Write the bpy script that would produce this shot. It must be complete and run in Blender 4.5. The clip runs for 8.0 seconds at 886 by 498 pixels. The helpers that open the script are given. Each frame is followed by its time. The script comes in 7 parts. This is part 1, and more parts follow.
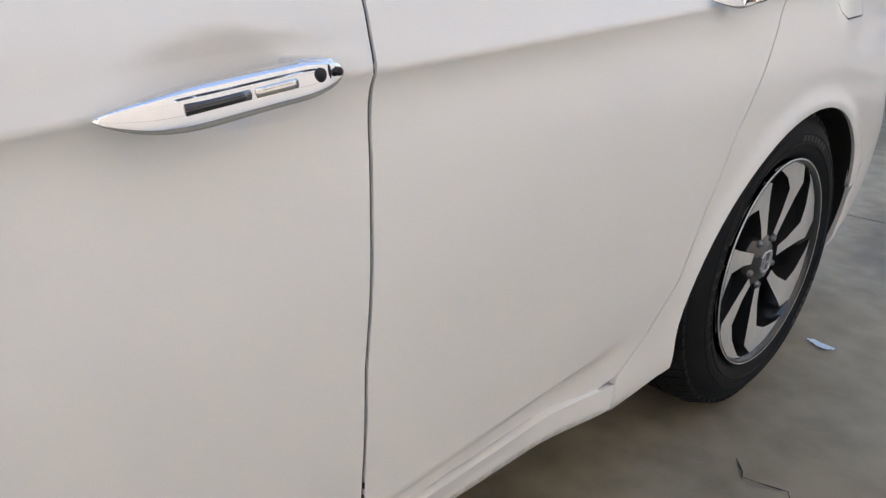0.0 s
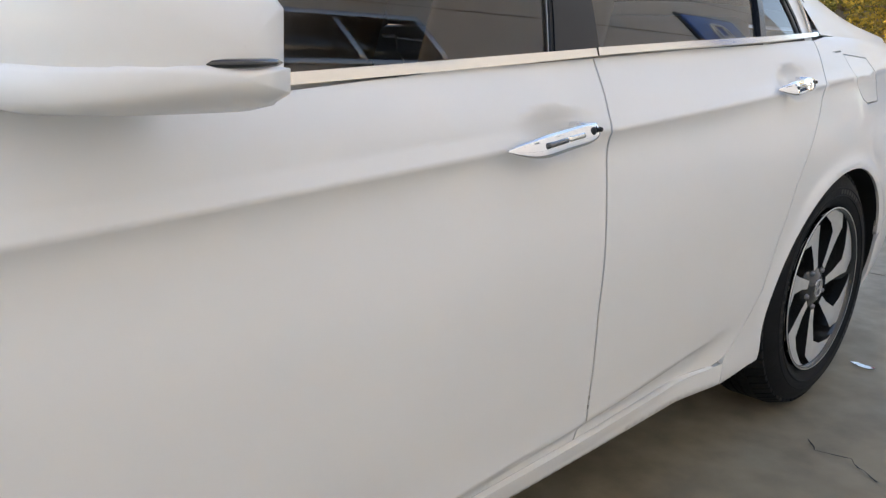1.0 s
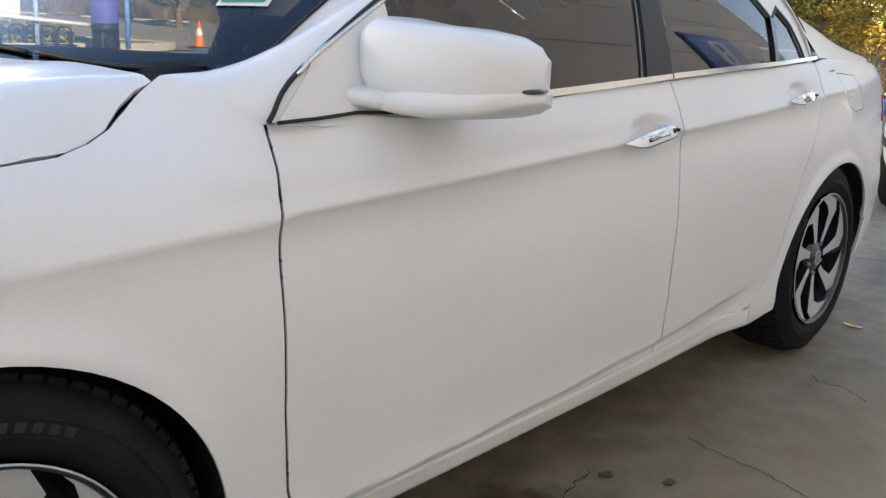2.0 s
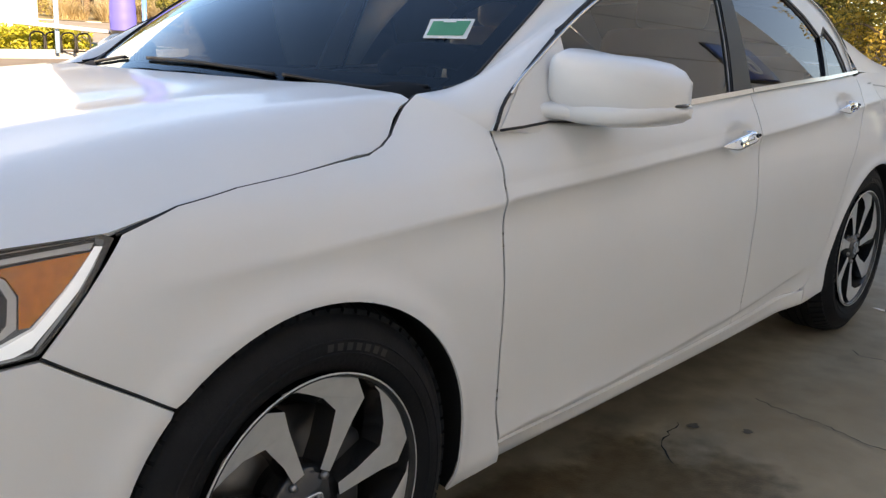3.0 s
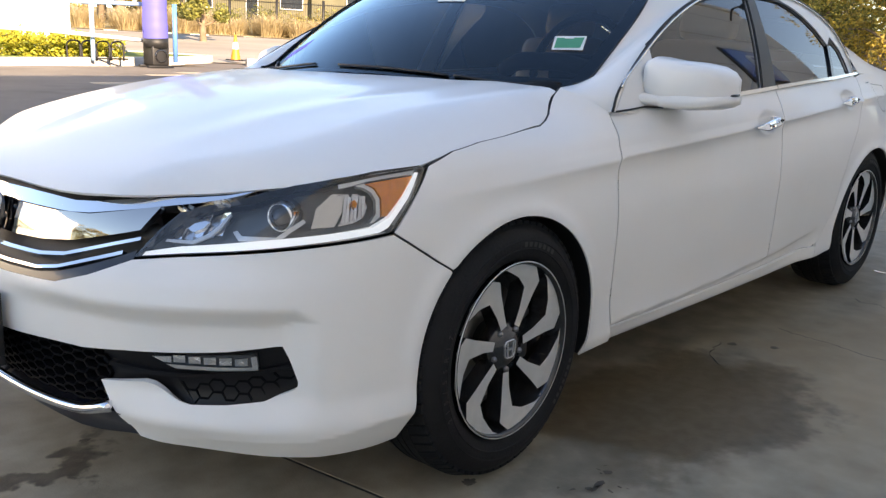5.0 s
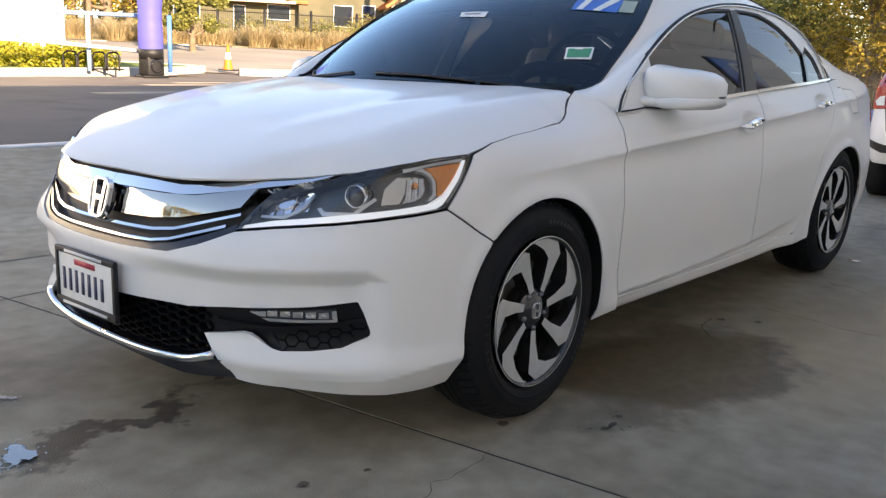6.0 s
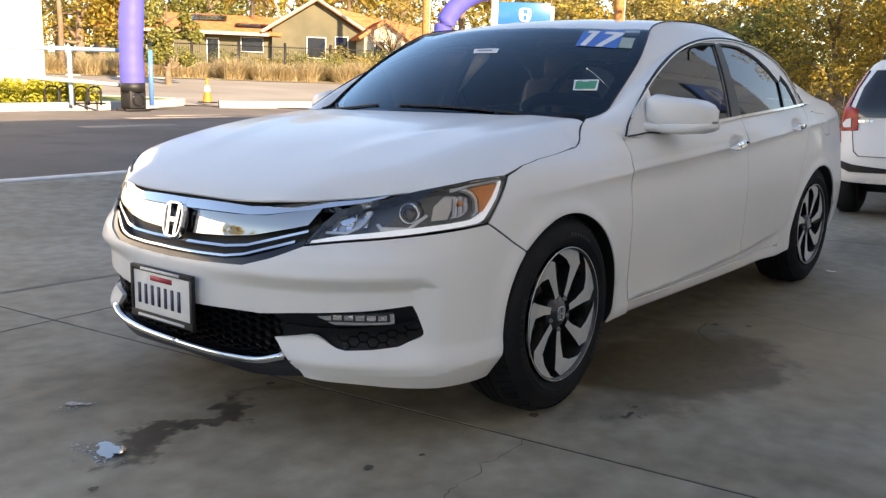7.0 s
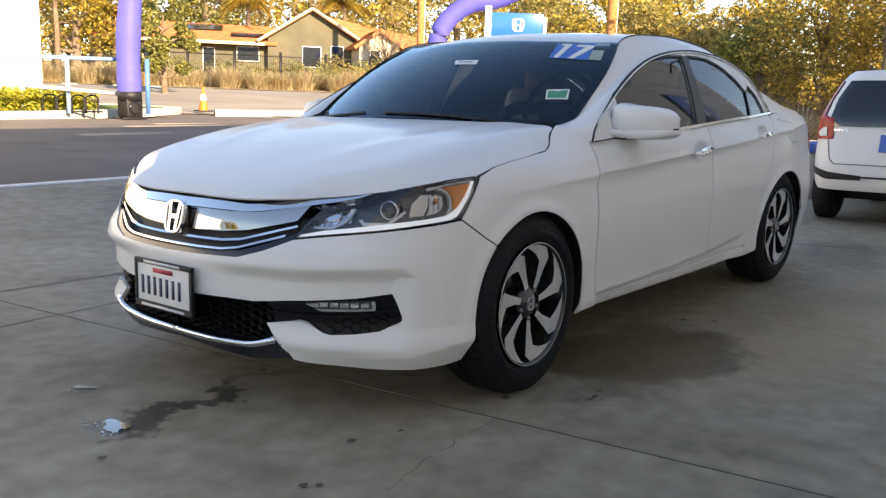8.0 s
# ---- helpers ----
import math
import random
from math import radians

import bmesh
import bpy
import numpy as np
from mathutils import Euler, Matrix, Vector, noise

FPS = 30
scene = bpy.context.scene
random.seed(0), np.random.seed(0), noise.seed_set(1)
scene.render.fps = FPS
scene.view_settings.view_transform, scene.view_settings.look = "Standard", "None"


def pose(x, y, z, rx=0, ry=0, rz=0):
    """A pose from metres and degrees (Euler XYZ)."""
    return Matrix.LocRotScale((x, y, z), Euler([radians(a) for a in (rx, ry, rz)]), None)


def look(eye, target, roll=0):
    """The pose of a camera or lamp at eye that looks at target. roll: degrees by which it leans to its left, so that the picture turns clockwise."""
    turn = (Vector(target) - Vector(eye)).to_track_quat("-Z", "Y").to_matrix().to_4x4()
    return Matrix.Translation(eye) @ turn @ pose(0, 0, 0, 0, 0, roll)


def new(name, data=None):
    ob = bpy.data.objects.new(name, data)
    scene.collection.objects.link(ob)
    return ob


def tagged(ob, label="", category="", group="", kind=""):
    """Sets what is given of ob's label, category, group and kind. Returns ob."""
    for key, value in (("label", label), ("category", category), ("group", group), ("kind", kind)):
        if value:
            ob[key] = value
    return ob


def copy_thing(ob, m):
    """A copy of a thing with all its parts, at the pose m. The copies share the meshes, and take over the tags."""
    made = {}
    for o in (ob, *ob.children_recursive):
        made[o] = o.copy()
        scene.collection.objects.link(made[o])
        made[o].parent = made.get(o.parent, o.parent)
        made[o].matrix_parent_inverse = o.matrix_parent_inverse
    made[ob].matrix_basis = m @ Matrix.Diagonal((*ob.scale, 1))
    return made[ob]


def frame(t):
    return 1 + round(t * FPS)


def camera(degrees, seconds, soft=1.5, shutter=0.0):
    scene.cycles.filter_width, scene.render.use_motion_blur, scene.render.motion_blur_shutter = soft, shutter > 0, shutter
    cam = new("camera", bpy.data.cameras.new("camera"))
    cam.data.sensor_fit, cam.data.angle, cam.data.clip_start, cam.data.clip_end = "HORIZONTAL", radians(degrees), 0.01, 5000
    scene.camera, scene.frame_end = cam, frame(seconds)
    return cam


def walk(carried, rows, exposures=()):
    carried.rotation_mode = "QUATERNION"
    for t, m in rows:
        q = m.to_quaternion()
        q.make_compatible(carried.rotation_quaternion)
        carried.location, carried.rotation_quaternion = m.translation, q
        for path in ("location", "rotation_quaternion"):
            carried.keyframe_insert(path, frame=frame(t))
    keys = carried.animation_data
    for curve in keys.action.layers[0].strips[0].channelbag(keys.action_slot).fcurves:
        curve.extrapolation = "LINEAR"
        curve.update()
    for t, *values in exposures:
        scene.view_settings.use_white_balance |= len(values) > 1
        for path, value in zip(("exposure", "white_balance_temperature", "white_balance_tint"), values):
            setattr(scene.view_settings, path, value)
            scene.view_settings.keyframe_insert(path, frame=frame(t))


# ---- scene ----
cam = camera(55.0, 8.0, soft=1.35)
PATH = [
    (0, (1.019, -1.478, 0.965), (2.439, -0.254, 0.268), 4.1),
    (0.5, (0.706, -1.521, 0.958), (2.126, -0.257, 0.336), 2.8),
    (1, (0.382, -1.626, 0.967), (1.828, -0.327, 0.495), 2.5),
    (1.2, (0.256, -1.659, 0.967), (1.713, -0.364, 0.516), 1.9),
    (2.3, (-0.444, -1.809, 1.018), (1.032, -0.538, 0.563), 2.6),
    (2.5, (-0.542, -1.809, 1.027), (0.938, -0.54, 0.58), 2.35),
    (3, (-0.782, -1.793, 1.02), (0.696, -0.522, 0.577), 2.5),
    (3.5, (-0.999, -1.877, 1.014), (0.479, -0.605, 0.573), 2.55),
    (4, (-1.226, -1.911, 1.006), (0.251, -0.633, 0.576), 2.25),
    (4.5, (-1.408, -1.952, 1.006), (0.07, -0.676, 0.573), 2.35),
    (5, (-1.602, -2.04, 1.008), (-0.127, -0.76, 0.577), 2.25),
    (5.2, (-1.694, -2.053, 1.006), (-0.22, -0.775, 0.565), 2.45),
    (6.3, (-2.099, -2.219, 0.998), (-0.589, -0.966, 0.613), 1.8),
    (6.5, (-2.172, -2.22, 1.001), (-0.657, -0.968, 0.634), 1.7),
    (7, (-2.357, -2.24, 1.005), (-0.809, -1.02, 0.661), 1.2),
    (7.5, (-2.451, -2.346, 1.003), (-0.893, -1.135, 0.677), 1.3),
    (8, (-2.515, -2.439, 1.001), (-0.958, -1.225, 0.678), 1.3),
]
walk(cam, [(t, look(eye, target, roll)) for t, eye, target, roll in PATH], exposures=[(0.0, 2.73, 8600, 22), (1.0, 2.70, 8250, 20), (2.5, 2.32, 8450, 20), (3.0, 2.12, 8350, 20), (3.5, 2.10, 8350, 20), (4.5, 2.27, 7700, 19), (6.5, 2.00, 7900, 20), (8.0, 1.87, 7800, 19)])
# world, sun and exposure
world = bpy.data.worlds.new("world")
scene.world = world
world.use_nodes = True
wn = world.node_tree.nodes
sky = wn.new("ShaderNodeTexSky")
sky.sky_type, sky.sun_disc = "NISHITA", False
sky.sun_elevation, sky.sun_rotation = radians(20), radians(199)
sky.air_density, sky.dust_density, sky.ozone_density = 1.0, 0.15, 2.0
wn["Background"].inputs["Strength"].default_value = 0.105
world.node_tree.links.new(sky.outputs["Color"], wn["Background"].inputs["Color"])
sun = new("sun", bpy.data.lights.new("sun", "SUN"))
sun.data.energy, sun.data.angle, sun.data.color = 4.0, radians(0.5), (1.0, 0.86, 0.66)
sun.matrix_world = look((0, 0, 0), (0.35, 1.0, -math.tan(radians(20)) * 1.06))


# materials
def mat(name, colour, rough=0.5, metal=0.0, coat=0.0, vary=0.0, scale=8.0, bump=0.0, bump_scale=60.0, spec=0.5, fine=0.0):
    m = bpy.data.materials.new(name)
    m.use_nodes = True
    n, l = m.node_tree.nodes, m.node_tree.links
    b = n["Principled BSDF"]
    b.inputs["Base Color"].default_value = (*colour, 1)
    b.inputs["Roughness"].default_value, b.inputs["Metallic"].default_value = rough, metal
    b.inputs["Coat Weight"].default_value, b.inputs["Coat Roughness"].default_value = coat, 0.03
    b.inputs["Specular IOR Level"].default_value = spec
    tc = n.new("ShaderNodeTexCoord")
    if vary or fine:
        a = n.new("ShaderNodeTexNoise")
        a.inputs["Scale"].default_value, a.inputs["Detail"].default_value = scale, 6
        l.new(tc.outputs["Object"], a.inputs["Vector"])
        f = n.new("ShaderNodeTexNoise")
        f.inputs["Scale"].default_value, f.inputs["Detail"].default_value = scale * 14, 3
        l.new(tc.outputs["Object"], f.inputs["Vector"])
        mx = n.new("ShaderNodeMix")
        mx.data_type = "RGBA"
        mx.inputs["A"].default_value = (*[c * (1 - vary) for c in colour], 1)
        mx.inputs["B"].default_value = (*[min(1, c * (1 + vary)) for c in colour], 1)
        ad = n.new("ShaderNodeMath")
        ad.operation = "MULTIPLY_ADD"
        l.new(f.outputs["Fac"], ad.inputs[0])
        ad.inputs[1].default_value = fine
        l.new(a.outputs["Fac"], ad.inputs[2])
        rp = n.new("ShaderNodeMapRange")
        rp.inputs["From Min"].default_value, rp.inputs["From Max"].default_value = 0.3 + fine * 0.5, 0.7 + fine * 0.5
        l.new(ad.outputs[0], rp.inputs["Value"])
        l.new(rp.outputs["Result"], mx.inputs["Factor"])
        l.new(mx.outputs["Result"], b.inputs["Base Color"])
    if bump:
        a = n.new("ShaderNodeTexNoise")
        a.inputs["Scale"].default_value, a.inputs["Detail"].default_value = bump_scale, 4
        l.new(tc.outputs["Object"], a.inputs["Vector"])
        bp = n.new("ShaderNodeBump")
        bp.inputs["Strength"].default_value, bp.inputs["Distance"].default_value = bump, 0.01
        l.new(a.outputs["Fac"], bp.inputs["Height"])
        l.new(bp.outputs["Normal"], b.inputs["Normal"])
    return m


PAINT = mat("white_paint", (0.80, 0.80, 0.79), 0.42, 0.0, 0.45, 0.015, 3.0, spec=0.25)
PAINT.node_tree.nodes["Principled BSDF"].inputs["Coat Roughness"].default_value = 0.07
PAINT.node_tree.nodes["Principled BSDF"].inputs["Coat IOR"].default_value = 1.40
DARK = mat("black_plastic", (0.012, 0.012, 0.013), 0.55, vary=0.2, bump=0.1, bump_scale=400)
SATINBLACK = mat("satin_black", (0.006, 0.006, 0.008), 0.35, spec=0.3)
GLOSSBLACK = mat("gloss_black", (0.008, 0.008, 0.01), 0.08, coat=1.0)
MESHBLACK = mat("matt_black_mesh", (0.004, 0.004, 0.005), 0.7, spec=0.08)
CHROME = mat("chrome", (0.82, 0.83, 0.85), 0.035, 1.0)
RUBBER = mat("rubber", (0.009, 0.009, 0.010), 0.72, spec=0.25, vary=0.35, scale=12, bump=0.15, bump_scale=150)


# mesh helpers
def mesh_ob(name, verts, faces, material, parent=None, label="", smooth=True, normals=None):
    me = bpy.data.meshes.new(name)
    me.from_pydata([tuple(v) for v in verts], [], faces)
    me.update()
    for p in me.polygons:
        p.use_smooth = smooth
    if normals is not None:
        me.normals_split_custom_set_from_vertices([tuple(v) for v in normals])
    me.materials.append(material)
    ob = new(name, me)
    if parent is not None:
        ob.parent = parent
    if label:
        ob["label"] = label
    return ob


def part(name, bm, material, parent, label="", smooth=True):
    me = bpy.data.meshes.new(name)
    bm.normal_update()
    bm.to_mesh(me)
    bm.free()
    for p in me.polygons:
        p.use_smooth = smooth
    me.materials.append(material)
    ob = new(name, me)
    if parent is not None:
        ob.parent = parent
    if label:
        ob["label"] = label
    return ob


def thing(name, label, category, at=(0, 0, 0), group="", kind=""):
    e = new(name)
    e.location = at
    return tagged(e, label, category, group, kind)


def lerp_curve(keys, t):
    """Smooth value at t from (t, value) keys (monotone cubic)."""
    k = keys
    if t <= k[0][0]:
        return k[0][1]
    if t >= k[-1][0]:
        return k[-1][1]
    i = 0
    while k[i + 1][0] < t:
        i += 1
    x0, y0 = k[i]
    x1, y1 = k[i + 1]
    h = x1 - x0

    def slope(j):
        if j <= 0 or j >= len(k) - 1:
            a, b = (0, 1) if j <= 0 else (len(k) - 2, len(k) - 1)
            return (k[b][1] - k[a][1]) / (k[b][0] - k[a][0])
        d0 = (k[j][1] - k[j - 1][1]) / (k[j][0] - k[j - 1][0])
        d1 = (k[j + 1][1] - k[j][1]) / (k[j + 1][0] - k[j][0])
        if d0 * d1 <= 0:
            return 0.0
        return 2 * d0 * d1 / (d0 + d1)
    m0, m1 = slope(i), slope(i + 1)
    u = (t - x0) / h
    return ((2 * u ** 3 - 3 * u ** 2 + 1) * y0 + (u ** 3 - 2 * u ** 2 + u) * h * m0
            + (-2 * u ** 3 + 3 * u ** 2) * y1 + (u ** 3 - u ** 2) * h * m1)


def densify(poly, step, closed=True):
    out = []
    n = len(poly)
    for i in range(n if closed else n - 1):
        a, b = poly[i], poly[(i + 1) % n]
        k = max(1, int(math.hypot(b[0] - a[0], b[1] - a[1]) / step))
        out += [(a[0] + (b[0] - a[0]) * j / k, a[1] + (b[1] - a[1]) * j / k) for j in range(k)]
    if not closed:
        out.append(tuple(poly[-1]))
    return out


def spline(points, n=8):
    """Catmull-Rom through 2D or 3D points, ends included."""
    P = [np.array(p, float) for p in points]
    P = [2 * P[0] - P[1]] + P + [2 * P[-1] - P[-2]]
    out = []
    for i in range(1, len(P) - 2):
        a, b, c, d = P[i - 1:i + 3]
        for j in range(n):
            u = j / n
            out.append(tuple(0.5 * ((2 * b) + (c - a) * u + (2 * a - 5 * b + 4 * c - d) * u * u + (3 * b - a - 3 * c + d) * u ** 3)))
    out.append(tuple(P[-2]))
    return out


def inside(p, poly):
    return bool(inside_all(np.array([p], float), poly)[0])


def inside_all(pts, poly):
    """Which of many points lie inside a 2D outline."""
    q = np.asarray(poly, float)
    x, y = pts[:, 0], pts[:, 1]
    hit = np.zeros(len(pts), bool)
    for (x0, y0), (x1, y1) in zip(q, np.roll(q, -1, axis=0)):
        if y0 != y1:
            hit ^= ((y0 > y) != (y1 > y)) & (x < (x1 - x0) * (y - y0) / (y1 - y0) + x0)
    return hit


def triangulate(poly, step, edge_step=None, holes=(), shear=0.0):
    """Vertices and triangles that fill a 2D outline with an even grid, whose rows rise by shear."""
    from mathutils.geometry import delaunay_2d_cdt
    sx, sy = step if isinstance(step, tuple) else (step, step)
    loops = [densify(q, edge_step or min(sx, sy)) for q in (poly, *holes)]
    verts = [p for q in loops for p in q]
    edges, k = [], 0
    for q in loops:
        edges += [(k + i, k + (i + 1) % len(q)) for i in range(len(q))]
        k += len(q)
    rim = np.array(verts)
    lo, hi = rim.min(0), rim.max(0)
    gx = np.arange(lo[0], hi[0], sx)
    drop = abs(shear) * (hi[0] - lo[0])
    gy = np.arange(lo[1] - drop, hi[1] + drop, sy)
    X, Y = np.meshgrid(gx, gy)
    pts = np.stack([X.ravel(), (Y + shear * (X - lo[0])).ravel()], 1)
    ok = inside_all(pts, loops[0])
    for h in loops[1:]:
        ok &= ~inside_all(pts, h)
    pts = pts[ok]
    far = np.array([np.min(((rim - p) / (sx, sy)) ** 2 @ np.ones(2)) > .25 for p in pts]) if len(pts) else np.zeros(0, bool)
    verts += [tuple(p) for p in pts[far]]
    vv, _, ff, *_ = delaunay_2d_cdt([Vector(p) for p in verts], edges, [], 0, 1e-6)
    V = np.array([tuple(v) for v in vv])
    F = [tuple(f) for f in ff]
    mid = np.array([V[list(f)].mean(0) for f in F])
    ok = inside_all(mid, loops[0])
    for h in loops[1:]:
        ok &= ~inside_all(mid, h)
    return [tuple(v) for v in V], [f for f, o in zip(F, ok) if o], loops


def panel(name, poly, place, material, parent, step=0.03, edge_step=None, flange=0.012, label="", holes=(), flip=False, shear=0.0):
    """A sheet that fills a 2D outline, bent by place(a, b) into space, with its edges folded inwards by flange."""
    vv, ff, loops = triangulate(poly, step, edge_step, holes, shear)
    h, g = 4e-3, 1.5e-3

    def normal(a, b):
        n = np.cross(np.array(place(a + h, b)) - np.array(place(a - h, b)), np.array(place(a, b + g)) - np.array(place(a, b - g)))
        n = n / (np.linalg.norm(n) + 1e-12)
        return -n if flip else n
    P = [np.array(place(*v)) for v in vv]
    N = [normal(*v) for v in vv]
    faces = []
    for f in ff:
        fn = np.cross(P[f[1]] - P[f[0]], P[f[2]] - P[f[0]])
        faces.append(f if np.dot(fn, N[f[0]]) > 0 else f[::-1])
    count = {}
    for f in faces:
        for i in range(3):
            e = (f[i], f[(i + 1) % 3])
            count[e] = 1
    rim = [e for e in count if (e[1], e[0]) not in count]
    if flange:
        back = {}
        P2, N2 = list(P), list(N)

        def twin(i, first):
            key = (i, first)
            if key not in back:
                back[key] = len(P2)
                P2.append(P[i] if first else P[i] - N[i] * flange)
                N2.append(None)
            return back[key]
        for a, b in rim:
            d = np.cross(P[b] - P[a], N[a])
            d = d / (np.linalg.norm(d) + 1e-12)
            ids = [twin(a, True), twin(a, False), twin(b, False), twin(b, True)]
            for i in ids:
                N2[i] = d if N2[i] is None else N2[i]
            faces.append(tuple(ids))
        P, N = P2, N2
    verts, norms = list(P), list(N)
    ob = mesh_ob(name, verts, faces, material, parent, label, True, norms)
    return ob


def loft(name, curves, material, parent, label="", closed=False):
    """A sheet through equally long rows of points."""
    n = len(curves[0])
    verts = [p for c in curves for p in c]
    faces = []
    for i in range(len(curves) - 1):
        for j in range(n if closed else n - 1):
            k = (j + 1) % n
            faces.append((i * n + j, i * n + k, (i + 1) * n + k, (i + 1) * n + j))
    return mesh_ob(name, verts, faces, material, parent, label)


def box_bm(lo, hi, bevel=0.0, bm=None):
    bm = bm or bmesh.new()
    r = bmesh.ops.create_cube(bm, size=1)
    c = [(a + b) / 2 for a, b in zip(lo, hi)]
    s = [b - a for a, b in zip(lo, hi)]
    bmesh.ops.transform(bm, matrix=Matrix.Translation(c) @ Matrix.Diagonal((*s, 1)), verts=r["verts"])
    if bevel:
        es = {e for v in r["verts"] for e in v.link_edges}
        bmesh.ops.bevel(bm, geom=list(es), offset=bevel, segments=2, affect="EDGES", profile=0.5)
    return bm


def tube(points, radius, sides=8, bm=None, cap=True):
    """A round bar along 3D points; radius may be one number or one for each point."""
    bm = bm or bmesh.new()
    P = [Vector(p) for p in points]
    rad = radius if isinstance(radius, (list, tuple)) else [radius] * len(P)
    rings = []
    up = Vector((0, 0, 1))
    for i, p in enumerate(P):
        d = (P[min(i + 1, len(P) - 1)] - P[max(i - 1, 0)]).normalized()
        a = d.cross(up if abs(d.z) < 0.95 else Vector((1, 0, 0))).normalized()
        b = d.cross(a)
        rings.append([bm.verts.new(p + (a * math.cos(t) + b * math.sin(t)) * rad[i]) for t in [2 * math.pi * j / sides for j in range(sides)]])
    for r, q in zip(rings, rings[1:]):
        for j in range(sides):
            bm.faces.new((r[j], r[(j + 1) % sides], q[(j + 1) % sides], q[j]))
    if cap:
        bm.faces.new(rings[0])
        bm.faces.new(rings[-1][::-1])
    bmesh.ops.recalc_face_normals(bm, faces=bm.faces)
    return bm


def lathe(profile, n, axis_point=(0, 0, 0), bm=None, a0=0.0, a1=2 * math.pi):
    """Turns (radius, depth) pairs about the y axis."""
    bm = bm or bmesh.new()
    full = abs(a1 - a0 - 2 * math.pi) < 1e-6
    m = n if full else n + 1
    rings = []
    for j in range(m):
        t = a0 + (a1 - a0) * j / n
        rings.append([bm.verts.new((axis_point[0] + r * math.cos(t), axis_point[1] + d, axis_point[2] + r * math.sin(t))) for r, d in profile])
    for j in range(n):
        a, b = rings[j], rings[(j + 1) % m]
        for i in range(len(profile) - 1):
            bm.faces.new((a[i], a[i + 1], b[i + 1], b[i]))
    bmesh.ops.recalc_face_normals(bm, faces=bm.faces)
    return bm


# ground
def slab(name, x0, x1, y0, y1, z, material, label, category):
    ob = part(name, box_bm((x0, y0, z - 0.3), (x1, y1, z)), material, None, smooth=False)
    return tagged(ob, label, category, kind="structure")


# the shape of the parked car: x runs to its tail, w is the half width
OUTLINE = spline([(-0.88, 0), (-0.875, .15), (-0.855, .30), (-0.81, .47), (-0.74, .60), (-0.65, .71), (-0.54, .795), (-0.425, .848), (-0.25, .878), (0, .895),
                  (0.43, .908), (1.0, .92), (1.56, .925), (2.2, .92), (2.776, .912), (3.2, .896), (3.55, .845), (3.79, .72), (3.88, .5), (3.92, .25), (3.93, 0)], 6)
OX = np.array(OUTLINE)
OS = np.r_[0, np.cumsum(np.hypot(*np.diff(OX, axis=0).T))]
FINE = np.linspace(0, OS[-1], 1600)
KERNEL = np.exp(-np.linspace(-2, 2, 41) ** 2)
KERNEL /= KERNEL.sum()


def softened(v, odd):
    """Rounds off the corners of the outline; odd: it changes sign at both ends."""
    k = 20
    head, tail = v[1:k + 1][::-1], v[-k - 1:-1][::-1]
    return np.convolve(np.r_[(-1 if odd else 1) * head, v, (-1 if odd else 1) * tail], KERNEL, "valid")


OX = np.stack([softened(np.interp(FINE, OS, OX[:, 0]), False), softened(np.interp(FINE, OS, OX[:, 1]), True)], 1)
OS = FINE


def s_of_x(x):
    """Length along the outline at which the flank has this x."""
    return float(np.interp(x, OX[:, 0], OS))


def s_of_w(w):
    """The same for the nose, by half width."""
    k = 420
    return float(np.interp(w, OX[:k, 1], OS[:k]))


NOSE = [(.14, .09), (.18, .06), (.22, .05), (.27, .025), (.33, .012), (.42, .0), (.50, .0), (.55, .012), (.60, .045), (.64, .062), (.70, .10), (.76, .16), (.84, .28), (.92, .45)]
CORNER = [(.14, .06), (.18, .02), (.22, .008), (.30, .0), (.42, .0), (.55, .002), (.62, .006), (.68, .013), (.74, .03), (.80, .065), (.88, .16), (.95, .3)]
FENDER = [(.14, .08), (.20, .045), (.26, .03), (.33, .022), (.45, .012), (.55, .006), (.65, .0), (.72, .003), (.77, .014), (.81, .037), (.84, .068), (.87, .11), (.90, .165), (.95, .26)]
COWL = [(.17, .10), (.21, .06), (.24, .03), (.28, .02), (.33, .02), (.45, .012), (.55, .004), (.65, .0), (.75, .003), (.82, .02), (.88, .06), (.92, .085), (.96, .117), (1.0, .16)]
DOOR = [(.17, .12), (.21, .07), (.235, .035), (.25, .02), (.28, .018), (.33, .02), (.45, .01), (.55, .004), (.65, .0), (.75, .0), (.85, .012), (.95, .06), (1.05, .12)]
QUARTER = [(.14, .12), (.19, .07), (.25, .03), (.33, .018), (.45, .008), (.55, .003), (.65, .0), (.75, .0), (.85, .01), (.95, .045), (1.02, .09), (1.1, .18)]
TAIL = [(.14, .14), (.20, .08), (.30, .03), (.45, .005), (.55, .0), (.65, .01), (.75, .02), (.85, .03), (.95, .05), (1.02, .09), (1.1, .2)]
STATIONS = [(0.0, NOSE), (s_of_w(.55), NOSE), (s_of_x(-0.43), CORNER), (s_of_x(-0.12), FENDER), (s_of_x(0.18), FENDER), (s_of_x(0.45), COWL), (s_of_x(0.8), DOOR), (s_of_x(2.0), DOOR), (s_of_x(2.8), QUARTER), (s_of_x(3.5), TAIL), (float(OS[-1]), TAIL)]


UNDER = [(.45, .20), (.55, .212), (.64, .227), (.72, .232), (.895, .234), (.952, .246), (1.011, .258), (1.11, .266)]
HOLLOWS = ((1.425, .842), (2.40, .911))
LOWER_LINE = [(.40, .300), (.46, .302), (.85, .309), (1.2, .321), (1.5, .333), (1.8, .351), (2.0, .369), (2.2, .389), (2.4, .41)]


